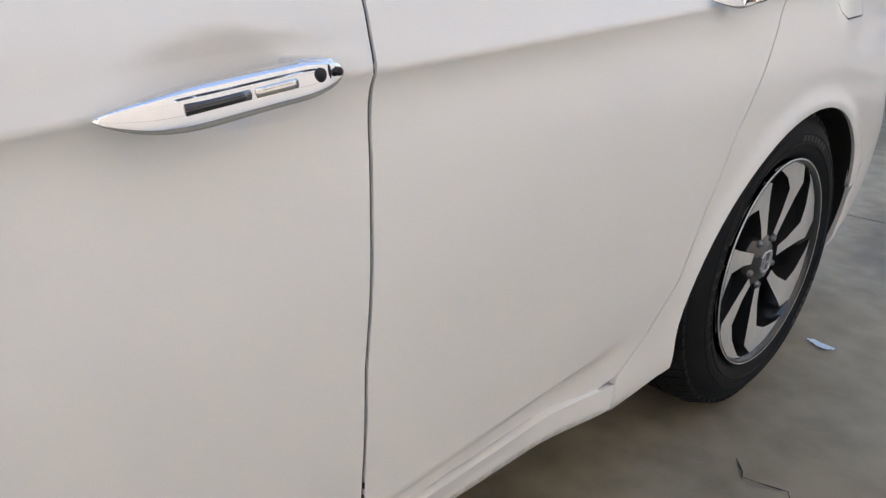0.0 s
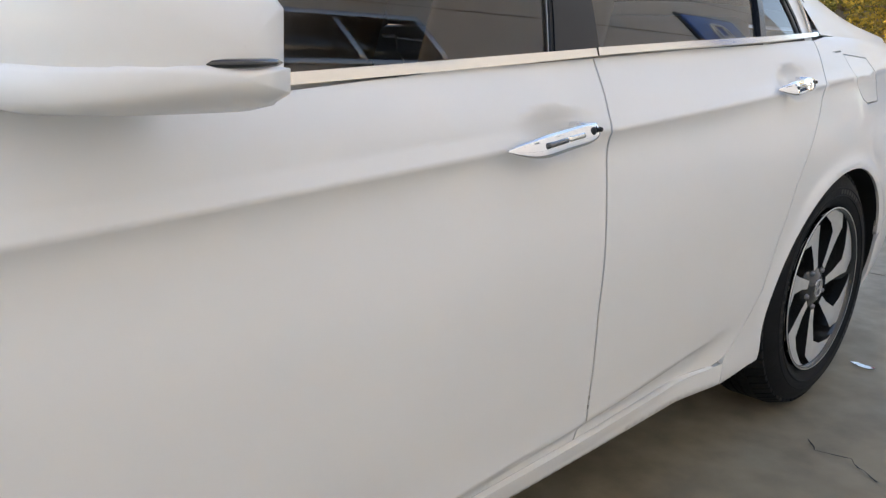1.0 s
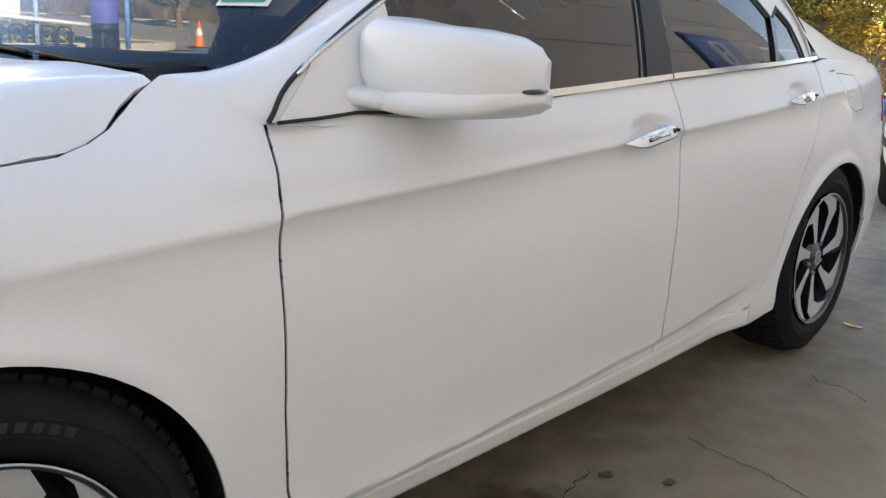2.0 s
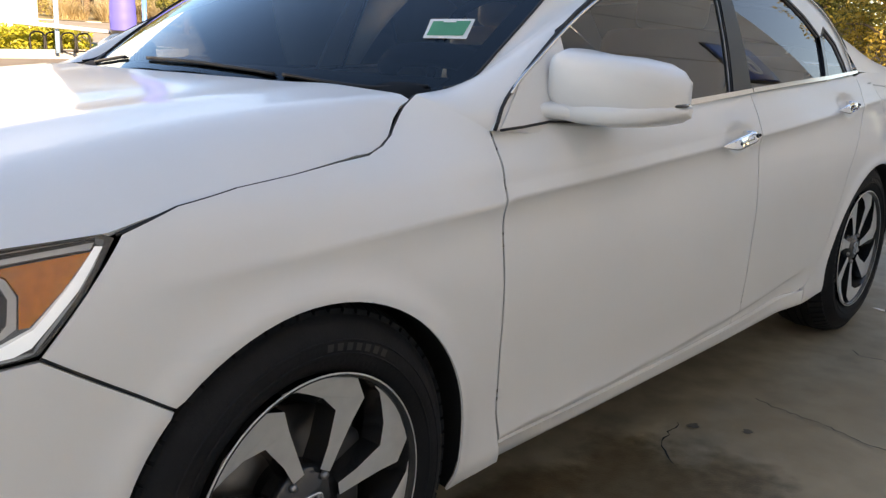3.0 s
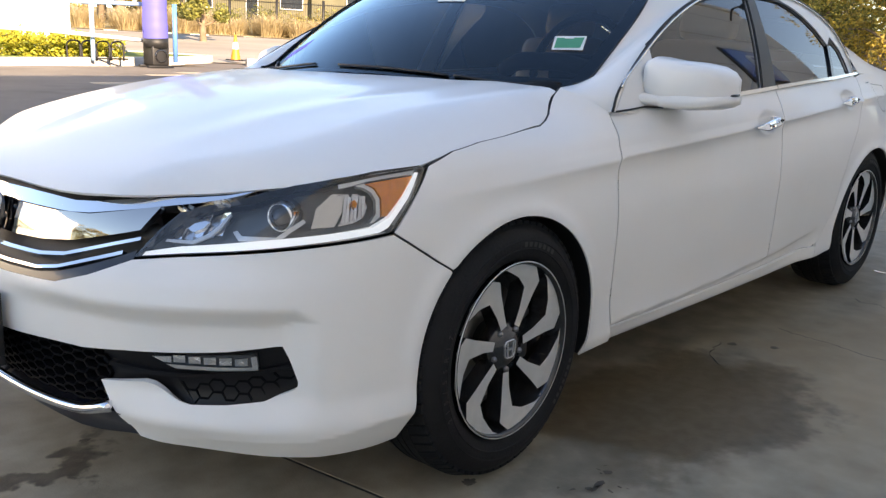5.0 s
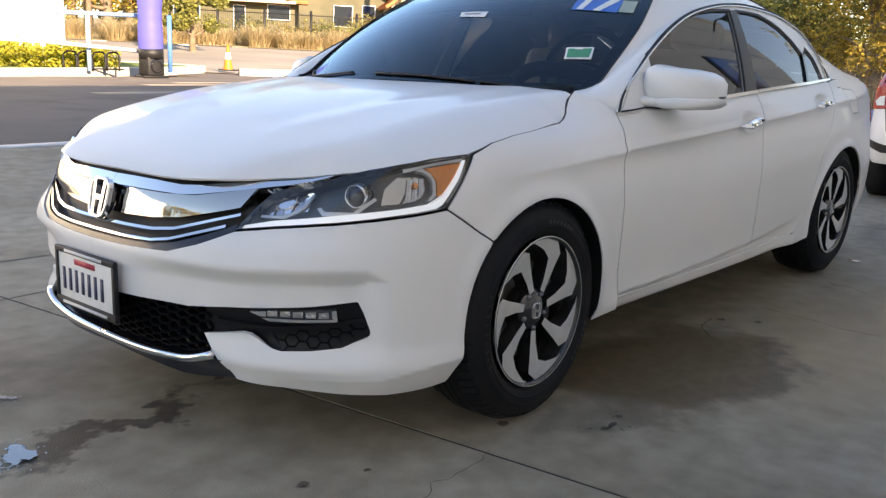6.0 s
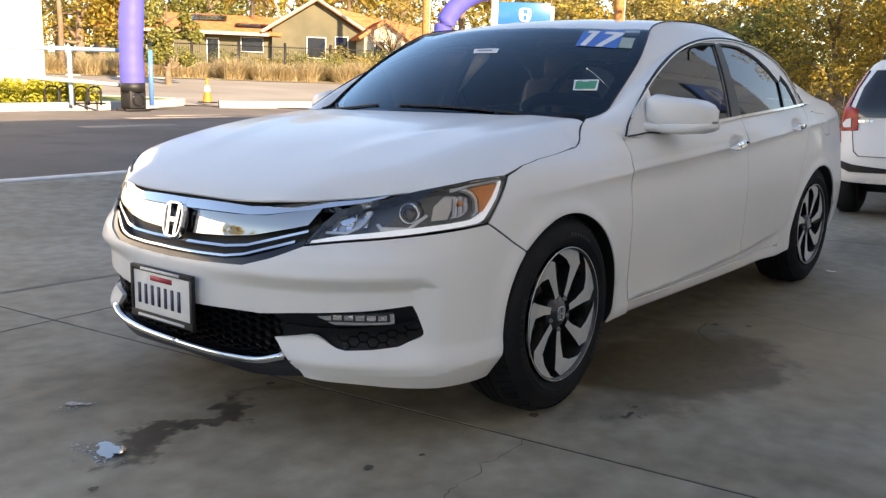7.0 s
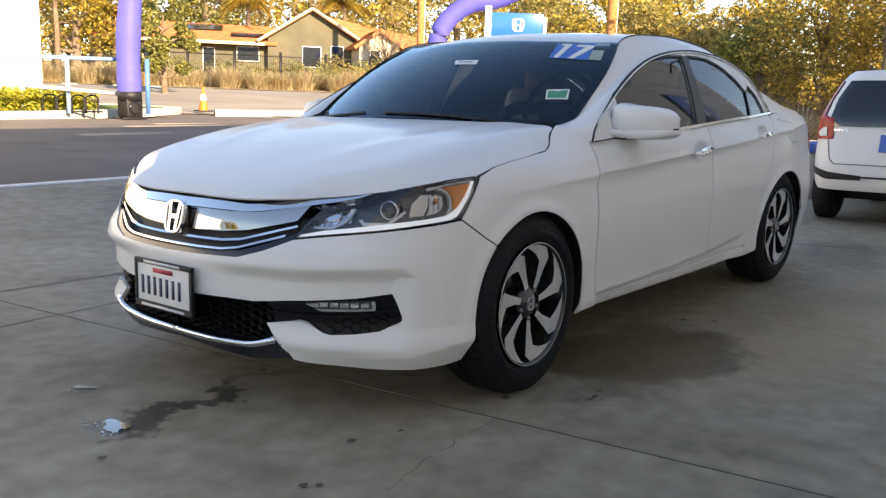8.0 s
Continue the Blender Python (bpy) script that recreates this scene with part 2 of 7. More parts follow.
def smooth(a, b, t):
    t = min(1, max(0, (t - a) / (b - a)))
    return t * t * (3 - 2 * t)


def crease_z(x):
    return .771 + .062 * (x - .43)


def inset(s, x, z, fold=0.0):
    i = 0
    while i < len(STATIONS) - 2 and STATIONS[i + 1][0] < s:
        i += 1
    (s0, a), (s1, b) = STATIONS[i], STATIONS[i + 1]
    k = smooth(s0, s1, s)
    d = (1 - k) * lerp_curve(a, z) + k * lerp_curve(b, z)
    # the sharp line below the door handles
    amp = smooth(-0.35, 0.35, x) * (1 - smooth(3.1, 3.5, x))
    q = z - crease_z(x)
    if q < 0:
        d += amp * .016 * (-q / .05) * math.exp(1 + q / .05) * .8
    else:
        d += amp * (.16 * q if q < .03 else .0048 * math.exp(-(q - .03) / .12))
    # the lower line that rises towards the rear wheel
    if fold:
        q = lerp_curve(LOWER_LINE, x) - z
        if q > 0:
            d += fold * smooth(.40, .50, x) * (1 - smooth(1.95, 2.18, x)) * (.85 * min(q, .025) + .32 * max(0, min(q, .08) - .025))
    # wheel arch lips
    r = math.hypot(x, z - .335)
    d -= .010 * math.exp(-((r - .335) / .03) ** 2) * smooth(.2, .3, z)
    r = math.hypot((x - 2.80) / .45, (z - .335) / .348)
    d -= .010 * math.exp(-((r - 1.02) / .07) ** 2) * smooth(.2, .3, z)
    # the hollows behind the door handles
    for hx, hz in HOLLOWS:
        e = ((x - hx) / .112) ** 2 + ((z - hz) / .042) ** 2
        if e < 1:
            d += .020 * (1 - e) ** 1.4
    # the step across the front bumper, above the fog lamps
    if x < -.3 and z < .6:
        # depth below the crease, which turns down at its outer end
        q = min(.517 + .006 * smooth(.5, .75, s) - z, (.517 - z) + (.875 - s) * .62) if s > .74 else .517 + .006 * smooth(.5, .75, s) - z
        q = min(q, max(0, .925 - s) * .55)
        d += .030 * smooth(.10, .40, s) * smooth(0, 1, max(0, q) / .055) * smooth(.25, .34, z)
        # the edge where the bottom turns under
        zc = lerp_curve(UNDER, s)
        if z < zc:
            d += .42 * (zc - z) * smooth(.45, .62, s)
        d -= .012 * smooth(.45, .60, s) * smooth(.33, .25, z)
    return d


PLAN = OX.tolist()
STEP = float(OS[1])


def plan(s):
    """The outline's x and half width at a length s; past the middle of the nose it goes on to the other side."""
    if s < 0:
        x, w = plan(-s)
        return x, -w
    u = s / STEP
    i = min(max(int(u), 0), len(PLAN) - 2)
    u -= i
    (x0, w0), (x1, w1) = PLAN[i], PLAN[i + 1]
    return x0 + (x1 - x0) * u, w0 + (w1 - w0) * u


def skin(s, z, fold=0.0):
    """A point of the car's lower skin (left side), s along the outline from the middle of the nose."""
    x, w = plan(s)
    e = .02
    (xa, wa), (xb, wb) = plan(s - e), plan(s + e)
    dx, dw = xb - xa, wb - wa
    n = math.hypot(dx, dw)
    nx, nw = -dw / n, dx / n
    d = inset(abs(s), x, z, fold)
    return (x - nx * d, nw * d - w, z)


def side(x, z):
    return skin(s_of_x(x), z)


def door_skin(s, z):
    """The doors' skin, folded inwards below the lower line."""
    return skin(s, z, 1.0)


def sill_skin(s, z):
    return skin(s, z, .62)


def flipped(f):
    def g(a, b):
        x, y, z = f(a, b)
        return (x, -y, z)
    return g


def both_sides(name, poly, place, material, parent, **kw):
    a = panel(name, poly, place, material, parent, **kw)
    kw["flip"] = not kw.get("flip", False)
    b = panel(name, poly, flipped(place), material, parent, **kw)
    return a, b


HOOD_Z = [(-0.83, .66), (-0.81, .695), (-0.76, .728), (-0.6, .79), (-0.4, .85), (-0.28, .878), (-0.1, .912), (.15, .945), (.40, .968)]
HOOD_W = [(-.8, .36), (-.65, .40), (-.56, .50), (-.47, .58), (-.28, .60), (-.1, .625), (.15, .65), (.28, .68), (.40, .72)]
HOOD_LIP = [(0, -.782), (.10, -.783), (.19, -.782), (.30, -.773), (.40, -.752), (.455, -.722), (.50, -.684), (.545, -.644), (.596, -.609), (.645, -.576), (.69, -.541), (.726, -.511), (.765, -.466), (.806, -.36), (.83, -.284)]
HOOD_K = [(-.8, 2.3), (-.56, 1.36), (-.28, 1.3), (.15, 2.9), (.28, 6), (.4, 6)]


def bonnet(x, w):
    a = abs(w)
    w0, k2 = lerp_curve(HOOD_W, x), lerp_curve(HOOD_K, x)
    z = lerp_curve(HOOD_Z, x) - .025 * a * a - k2 * max(0, a - w0) ** 2
    # the leading edge turns down
    z -= .010 * math.exp(-max(0, x - lerp_curve(HOOD_LIP, a)) / .016) * (1 - smooth(.70, .80, a))
    # two soft ridges and the flat valley between them
    r = .30 + .22 * smooth(-.8, .3, x)
    z += .003 * smooth(-.78, -.3, x) * (math.exp(-((a - r) / .07) ** 2) - .5 * math.exp(-((a - r + .13) / .09) ** 2))
    return (x, -w, z)


def screen(x, w):
    """The windscreen, bent back towards the sides."""
    xs = x - .42 * w * w
    z = .955 + (xs - .29) * .53 + .05 * (1 - ((xs - .71) / .42) ** 2)
    return (x, -w, z)


ROOF_Z = [(.90, 1.310), (.95, 1.334), (1.05, 1.362), (1.25, 1.393), (1.5, 1.411), (1.75, 1.414), (2.1, 1.397), (2.4, 1.352), (2.65, 1.295), (2.9, 1.215), (3.1, 1.14), (3.3, 1.07)]


def roof(x, w):
    xs = x - .33 * w * w * (1 - smooth(1.0, 1.5, x))
    return (x, -w, lerp_curve(ROOF_Z, xs) - .085 * w * w)


BOOT_Z = [(3.2, 1.055), (3.3, 1.06), (3.6, 1.055), (3.8, 1.035), (3.95, 1.0)]


def boot(x, w):
    return (x, -w, lerp_curve(BOOT_Z, x) - .05 * w * w)


def glass_side(x, z):
    t = z - .955
    w = .848 - .30 * t - .35 * t * t - .022 * ((x - 1.4) / 1.2) ** 2
    return (x, -w, z)


# materials of the car
def glass_mat(name, tint, gloss=(1, 1, 1), ior=1.6):
    """A thin pane: tinted see-through with a mirror gloss by Fresnel."""
    m = bpy.data.materials.new(name)
    m.use_nodes = True
    n, l = m.node_tree.nodes, m.node_tree.links
    n.remove(n["Principled BSDF"])
    t, g, mx, f = n.new("ShaderNodeBsdfTransparent"), n.new("ShaderNodeBsdfGlossy"), n.new("ShaderNodeMixShader"), n.new("ShaderNodeFresnel")
    t.inputs["Color"].default_value = (*tint, 1)
    g.inputs["Roughness"].default_value = 0.0
    g.inputs["Color"].default_value = (*gloss, 1)
    f.inputs["IOR"].default_value = ior
    l.new(f.outputs[0], mx.inputs[0])
    l.new(t.outputs[0], mx.inputs[1])
    l.new(g.outputs[0], mx.inputs[2])
    l.new(mx.outputs[0], n["Material Output"].inputs["Surface"])
    return m


# the blue gloss colour paints a bluer sky reflection into the windscreen
SCREEN = glass_mat("windscreen_glass", (0.60, 0.68, 0.71), (.66, .86, 1.0), ior=1.6)
TINTED = glass_mat("tinted_glass", (0.36, 0.36, 0.35))
WHITE_PLASTIC = mat("lit_light_guide", (0.86, 0.87, 0.88), 0.18, coat=0.5)
WHITE_PLASTIC.node_tree.nodes["Principled BSDF"].inputs["Emission Color"].default_value = (.70, .86, 1.0, 1)
WHITE_PLASTIC.node_tree.nodes["Principled BSDF"].inputs["Emission Strength"].default_value = 0.16
CLEAR = glass_mat("lamp_cover", (0.93, 0.95, 0.97))
FRIT = mat("black_frit", (0.006, 0.006, 0.008), 0.12)
MACHINED = mat("machined_alloy", (0.78, 0.78, 0.77), 0.34, 0.7, vary=0.06, scale=30)
NUT = mat("dark_wheel_nut", (0.26, 0.26, 0.27), 0.35, 0.9, vary=0.1, scale=60)
PAINTED_BLACK = mat("black_wheel_paint", (0.018, 0.018, 0.019), 0.2, coat=0.6)
SMOKED = mat("smoked_chrome", (0.44, 0.43, 0.42), 0.05, 1.0)
BOWL = mat("lamp_bowl", (0.50, 0.51, 0.53), 0.16, 1.0, vary=0.1, scale=40)
SATIN = mat("satin_silver", (0.7, 0.71, 0.73), 0.22, 0.9)
AMBER = mat("amber_reflector", (0.92, 0.27, 0.008), 0.25, coat=0.5, vary=0.15, scale=90)
BRIGHT_PLASTIC = mat("bright_lamp_plastic", (0.66, 0.67, 0.68), 0.2, 0.3, coat=0.5, vary=0.06, scale=50)
LAMP_GREY = mat("lamp_bezel", (0.046, 0.053, 0.060), 0.3, vary=0.1)
REFLECTOR = mat("lamp_reflector", (0.72, 0.73, 0.75), 0.12, 1.0, bump=0.9, bump_scale=45)
FACETED = mat("faceted_reflector", (0.42, 0.43, 0.45), 0.12, 1.0, bump=0.8, bump_scale=24)
BEIGE = mat("beige_leather", (0.42, 0.31, 0.21), 0.5, vary=0.1, scale=6, bump=0.1, bump_scale=120)
DASH = mat("dash_plastic", (0.012, 0.015, 0.019), 0.75, spec=0.15, vary=0.15, bump=0.1, bump_scale=300)
GREEN_CARD = mat("green_card", (0.05, 0.30, 0.17), 0.5, vary=0.06, scale=40)
WHITE_CARD = mat("white_card", (0.8, 0.8, 0.78), 0.5, vary=0.04, scale=30)
BLUE_CARD = mat("blue_sticker", (0.03, 0.16, 0.55), 0.4, vary=0.05, scale=30)
PALE_TRIM = mat("pale_bright_trim", (0.80, 0.76, 0.70), 0.12, 1.0)
DISC = mat("brake_disc", (0.20, 0.19, 0.18), 0.4, 0.9, vary=0.1, scale=40)
NAVY = mat("dark_lip", (0.010, 0.012, 0.020), 0.28, coat=0.4)
RED_LENS = mat("red_lens", (0.36, 0.006, 0.008), 0.25, coat=0.1, spec=0.25)

car = thing("sedan", "pearl white four-door sedan parked on stained grey concrete", "car")
S = s_of_x
GRID = (.025, .0085)


def on_side(p):
    return [(S(x), z) for x, z in p]


def arch(hx, rx0, rx1, rz, a0, a1, step):
    return [(hx + (rx1 if math.cos(radians(a)) > 0 else rx0) * math.cos(radians(a)), .335 + rz * math.sin(radians(a))) for a in range(a0, a1, step)]


def sunk(f, depth):
    """The surface f moved inwards."""
    def g(a, b):
        h = 2e-3
        p = np.array(f(a, b))
        n = np.cross(np.array(f(a + h, b)) - np.array(f(a - h, b)), np.array(f(a, b + h)) - np.array(f(a, b - h)))
        n = n / (np.linalg.norm(n) + 1e-9)
        return tuple(p - n * depth)
    return g


# front wings
FRONT_ARCH = arch(0, .322, .340, .326, -17, 134, 5)
DOOR_FRONT = [(.440, .890), (.424, .774), (.425, .69), (.430, .50), (.442, .36), (.460, .282)]
wing = DOOR_FRONT + [(.468, .245), (.325, .235)] + FRONT_ARCH + [(-.232, .567), (-.382, .662)] + [(-.328, .725), (-.274, .790)]
wing += [(-.195, .817), (-.1, .832), (0, .841), (.1, .852), (.17, .858), (.215, .870), (.25, .885), (.28, .905), (.31, .928), (.342, .950)]
wings = both_sides("wing", on_side(wing), skin, PAINT, car, step=(.02, .012), flange=.005, shear=.062)

# doors
SPLIT = [(1.572, .952), (1.568, .90), (1.562, .84), (1.560, .70), (1.560, .54), (1.572, .40), (1.582, .30)]
GAP = .0025
fd = [(x + 2 * GAP, z) for x, z in DOOR_FRONT[:-1]] + [(.466, .290)]
fd += [(1.0, .288), (1.582 - GAP, .291)] + [(x - GAP, z) for x, z in SPLIT[::-1][1:]] + [(1.2, .930), (.90, .905), (.70, .893), (.62, .898), (.54, .890)]
front_doors = both_sides("front_door", on_side(fd), door_skin, PAINT, car, step=GRID, shear=.062)
REAR_LINE = [(2.62, 1.01), (2.60, .93), (2.545, .84), (2.47, .76), (2.40, .68), (2.335, .56), (2.29, .44), (2.22, .36), (2.14, .31)]
rd = [(x + GAP, z) for x, z in SPLIT[:-1]] + [(1.582 + GAP, .291), (2.10, .300)] + [(x - GAP, z) for x, z in REAR_LINE[::-1]] + [(2.3, .992), (1.9, .972)]
rear_doors = both_sides("rear_door", on_side(rd), door_skin, PAINT, car, step=GRID, shear=.062)
REAR_ARCH = arch(2.80, .475, .425, .350, 193, 16, -5)
quarter = [(x + GAP, z) for x, z in REAR_LINE] + [(2.139, .3), (2.139, .246), (2.318, .252)] + REAR_ARCH + [(3.30, .50), (3.52, .56), (3.60, .80), (3.60, 1.0), (3.3, 1.03), (2.9, 1.03), (2.72, 1.022)]
FUEL = [(2.715, .985), (2.79, .99), (2.84, .92), (2.90, .865), (2.945, .850), (3.06, .855), (3.07, .91), (3.0, .975)]
both_sides("quarter_panel", on_side(quarter), skin, PAINT, car, step=(.03, .012), shear=.062, holes=[on_side(FUEL)])
cx, cz = sum(p[0] for p in FUEL) / len(FUEL), sum(p[1] for p in FUEL) / len(FUEL)
both_sides("fuel_flap", on_side([(cx + (x - cx) * .965, cz + (z - cz) * .95) for x, z in FUEL]), skin, PAINT, car, step=GRID)
both_sides("sill", on_side([(.470, .238), (1.3, .238), (2.1388, .246), (2.1388, .297), (2.10, .296), (1.58, .286), (1.0, .283), (.470, .283)]), sill_skin, PAINT, car, step=(.03, .008), flange=.03)

for mirror in (1, -1):
    foot, step_, edge = [], [], []
    for k in range(67):
        x = .472 + 1.63 * k / 66
        zt = lerp_curve([(.47, .283), (1.0, .283), (1.58, .286), (2.10, .296)], x)
        for row, p in ((foot, sunk(door_skin, .004)(S(x), zt + .006)), (step_, sunk(door_skin, .001)(S(x), zt + .0022)), (edge, sill_skin(S(x), zt))):
            row.append((p[0], p[1] * mirror, p[2]))
    loft("sill_step", [foot, step_, edge], PAINT, car)


# dark bars laid in the panel gaps stand in for the shade of their depth
def seam(pts, place, depth=.0046, r=.0026):
    for mirror in (1, -1):
        q = [sunk(place, depth)(*p) for p in densify(pts, .012, False)]
        part("gap_shade", tube([(x, y * mirror, z) for x, y, z in q], r, 5), DARK, car)


seam(on_side([(x + GAP, z) for x, z in DOOR_FRONT]), skin)
seam(on_side(SPLIT), door_skin)
seam(on_side([(.478, .2868), (1.0, .2865), (1.58, .289), (2.08, .2985)]), door_skin, .0030, .0022)
seam(on_side(REAR_LINE[:-1]), skin)
seam(on_side([(-.28, .792), (-.195, .8185), (-.1, .8335), (0, .8425), (.1, .8535), (.17, .8595), (.215, .8715), (.25, .8865), (.28, .9065), (.31, .9295), (.340, .950)]), skin, .0052, .0030)
seam(on_side([(-.234, .565), (-.384, .660)]), skin, .0042, .0023)
# front bumper
sw = s_of_w
fog_hole = [(.0005, .395), (.13, .395), (.263, .394), (.366, .391), (.49, .405), (.596, .412), (.72, .421), (.830, .434), (.840, .434), (.853, .410), (.863, .384), (.871, .362), (.871, .352), (.864, .342), (.848, .334), (.80, .316), (.72, .307), (.64, .303), (.615, .308), (.595, .317), (.572, .329), (.552, .337), (.53, .339), (.41, .324), (.509, .212)]
front_arch_low = [(S(x), z) for x, z in arch(0, .322, .340, .326, 138, 181, 5) + [(-.327, .29), (-.334, .24)]]
bump = fog_hole + [(.60, .203), (.69, .198), (.80, .190), (.925, .184), (1.05, .186), (S(-.342), .188)]
bump += front_arch_low[::-1] + [(S(-.235), .563), (S(-.385), .657), (.945, .643), (.782, .624), (.614, .607), (.511, .595), (.414, .558), (.323, .532), (.15, .526), (.0005, .524)]
both_sides("bumper", bump, skin, PAINT, car, step=(.018, .0075), flange=.014)
lip = [(.0005, .238), (.13, .235), (.228, .235), (.352, .240), (.454, .265), (.475, .262), (.506, .216), (.386, .200), (.32, .196), (.2, .205), (.0005, .215)]
both_sides("lower_lip", lip, skin, NAVY, car, step=.02, flange=.05, label="dark grey lower bumper lip")
for mirror in (1, -1):
    pts = [sunk(skin, -.004)(a, b) for a, b in spline([(-.006, .249), (.13, .248), (.228, .248), (.352, .253), (.452, .277)], 6)]
    part("lip_moulding", tube([(x, y * mirror, z) for x, y, z in pts], .0125, 10), CHROME, car, "bright chrome lip moulding")
# mesh grille and fog lamp surround, set back in the opening
inner = [(.0005, .40), (.47, .41), (.48, .335), (.426, .325), (.46, .27), (.0005, .25)]
both_sides("grille_backing", inner, sunk(skin, .06), SATINBLACK, car, step=.04, flange=0)
surround = [(.41, .405), (.49, .418), (.596, .425), (.72, .434), (.86, .448), (.885, .40), (.89, .36), (.875, .33), (.80, .30), (.72, .292), (.63, .288), (.55, .318), (.53, .325), (.42, .308), (.39, .35)]
both_sides("fog_surround", surround, sunk(skin, .028), SATINBLACK, car, step=.02, flange=.0, label="black fog lamp surround")
both_sides("fog_blade", [(.42, .352), (.55, .347), (.66, .351), (.78, .364), (.866, .384), (.864, .391), (.78, .373), (.66, .360), (.55, .357), (.425, .362)], sunk(skin, .016), SATINBLACK, car, step=.02, flange=.014)
both_sides("fog_grille", [(.60, .340), (.66, .346), (.78, .360), (.866, .378), (.868, .350), (.80, .318), (.72, .308), (.64, .306)], sunk(skin, .026), SATINBLACK, car, step=.02, flange=.01)


def hex_cells(x0, x1, z0, z1, r):
    out, row = [], 0
    z = z0
    while z < z1:
        x = x0 + (row % 2) * r * 1.5
        while x < x1:
            out.append((x, z))
            x += r * 3
        z += r * .5
        row += 1
    return out


def hex_mesh(poly, place, r, depth, mirror):
    """Honeycomb ribs inside an outline on a surface."""
    bm = bmesh.new()
    done = set()
    lo, hi = np.min(poly, axis=0), np.max(poly, axis=0)
    for c in hex_cells(lo[0], hi[0], lo[1], hi[1], r):
        pts = [(c[0] + r * math.cos(radians(60 * i)), c[1] + .55 * r * math.sin(radians(60 * i))) for i in range(6)]
        for i in range(6):
            a, b = pts[i], pts[(i + 1) % 6]
            m = (round((a[0] + b[0]) / 2, 3), round((a[1] + b[1]) / 2, 3))
            if m in done or not inside(a, poly) or not inside(b, poly):
                continue
            done.add(m)
            pa, pb = Vector(place(*a)), Vector(place(*b))
            t = .0022
            quad = []
            for p in (pa, pb):
                for dz in (t, -t):
                    quad.append((p + Vector((0, 0, dz)), p + Vector((depth, 0, dz))))
            v = [bm.verts.new((q.x, q.y * mirror, q.z)) for pr in quad for q in pr]
            for f in ((0, 4, 6, 2), (0, 1, 5, 4), (2, 6, 7, 3)):
                bm.faces.new([v[k] for k in f])
    bmesh.ops.recalc_face_normals(bm, faces=bm.faces)
    return bm


for mirror in (1, -1):
    part("mesh_grille", hex_mesh([(.0, .393), (.40, .398), (.43, .33), (.455, .27), (.35, .25), (.0, .245)], sunk(skin, .02), .022, .02, mirror), MESHBLACK, car, smooth=False)
    part("fog_mesh", hex_mesh([(.60, .340), (.66, .346), (.78, .360), (.866, .378), (.868, .350), (.80, .318), (.72, .308), (.64, .306)], sunk(skin, .0235), .020, .006, mirror), MESHBLACK, car, smooth=False)
led = [(.552, .397), (.66, .404), (.784, .411), (.788, .380), (.70, .376), (.606, .374)]
for i, ob in enumerate(both_sides("fog_lamp", led, sunk(skin, .016), LAMP_GREY, car, step=.015, flange=.012)):
    sg = 1 if i == 0 else -1
    for k in range(5):
        c = .615 + .034 * k
        q = [(c - .0135, .3865), (c + .0135, .3875), (c + .0135, .4045), (c - .0135, .402)]
        f = sunk(skin, .010)
        panel("led_cell", q, f if sg == 1 else flipped(f), REFLECTOR, ob, step=.01, flange=.006, flip=sg < 0)
    f = sunk(skin, .008)
    panel("led_trim", [(.585, .382), (.70, .383), (.787, .386), (.788, .379), (.70, .375), (.606, .3735)], f if sg == 1 else flipped(f), CHROME, ob, step=.01, flange=.006, flip=sg < 0)
    for tip_ in ([(.553, .3965), (.598, .401), (.598, .386), (.580, .386)], [(.772, .408), (.785, .410), (.788, .386), (.775, .386)]):
        panel("led_end", tip_, f if sg == 1 else flipped(f), SATIN, ob, step=.01, flange=.006, flip=sg < 0)

# grille
panel_sides = both_sides
grille_back = [(.0005, .69), (.3, .69), (.53, .70), (.56, .65), (.511, .60), (.414, .555), (.323, .530), (.15, .523), (.0005, .520)]
both_sides("grille_frame", grille_back, sunk(skin, .03), DARK, car, step=.03, flange=0)
rim = [(.0005, .540), (.15, .541), (.26, .544), (.323, .553), (.414, .580), (.515, .613), (.511, .598), (.414, .560), (.323, .533), (.24, .526), (.15, .526), (.0005, .524)]
both_sides("grille_rim", rim, sunk(skin, .004), NAVY, car, step=.02, flange=.025, label="dark grille rim")
band = [(.0005, .690), (.10, .691), (.20, .690), (.30, .687), (.36, .691), (.415, .698), (.496, .706), (.571, .711), (.642, .717), (.713, .725), (.781, .7375), (.755, .729), (.714, .719), (.646, .707), (.578, .698), (.508, .689), (.431, .679), (.36, .669), (.30, .665), (.20, .665), (.10, .665), (.0005, .664)]
seal_ = [(.0005, .690), (.10, .691), (.20, .690), (.30, .687), (.36, .691), (.43, .699), (.50, .707), (.50, .712), (.43, .712), (.30, .715), (.20, .720), (.0005, .722)]
both_sides("bonnet_seal", seal_, sunk(skin, .014), DARK, car, step=.02, flange=.01, label="black rubber seal under the bonnet edge")
both_sides("grille_bar", band, sunk(skin, -.006), CHROME, car, step=.015, flange=.03, label="bright chrome upper grille bar")
wide = [(.0005, .662), (.12, .663), (.248, .663), (.36, .667), (.431, .677), (.559, .694), (.516, .651), (.421, .633), (.325, .614), (.217, .604), (.10, .600), (.0005, .600)]
both_sides("grille_panel", wide, lambda a, b: sunk(skin, .008 - .20 * (b - .60))(a, b), SMOKED, car, step=.015, flange=.02, label="polished smoked chrome grille panel")
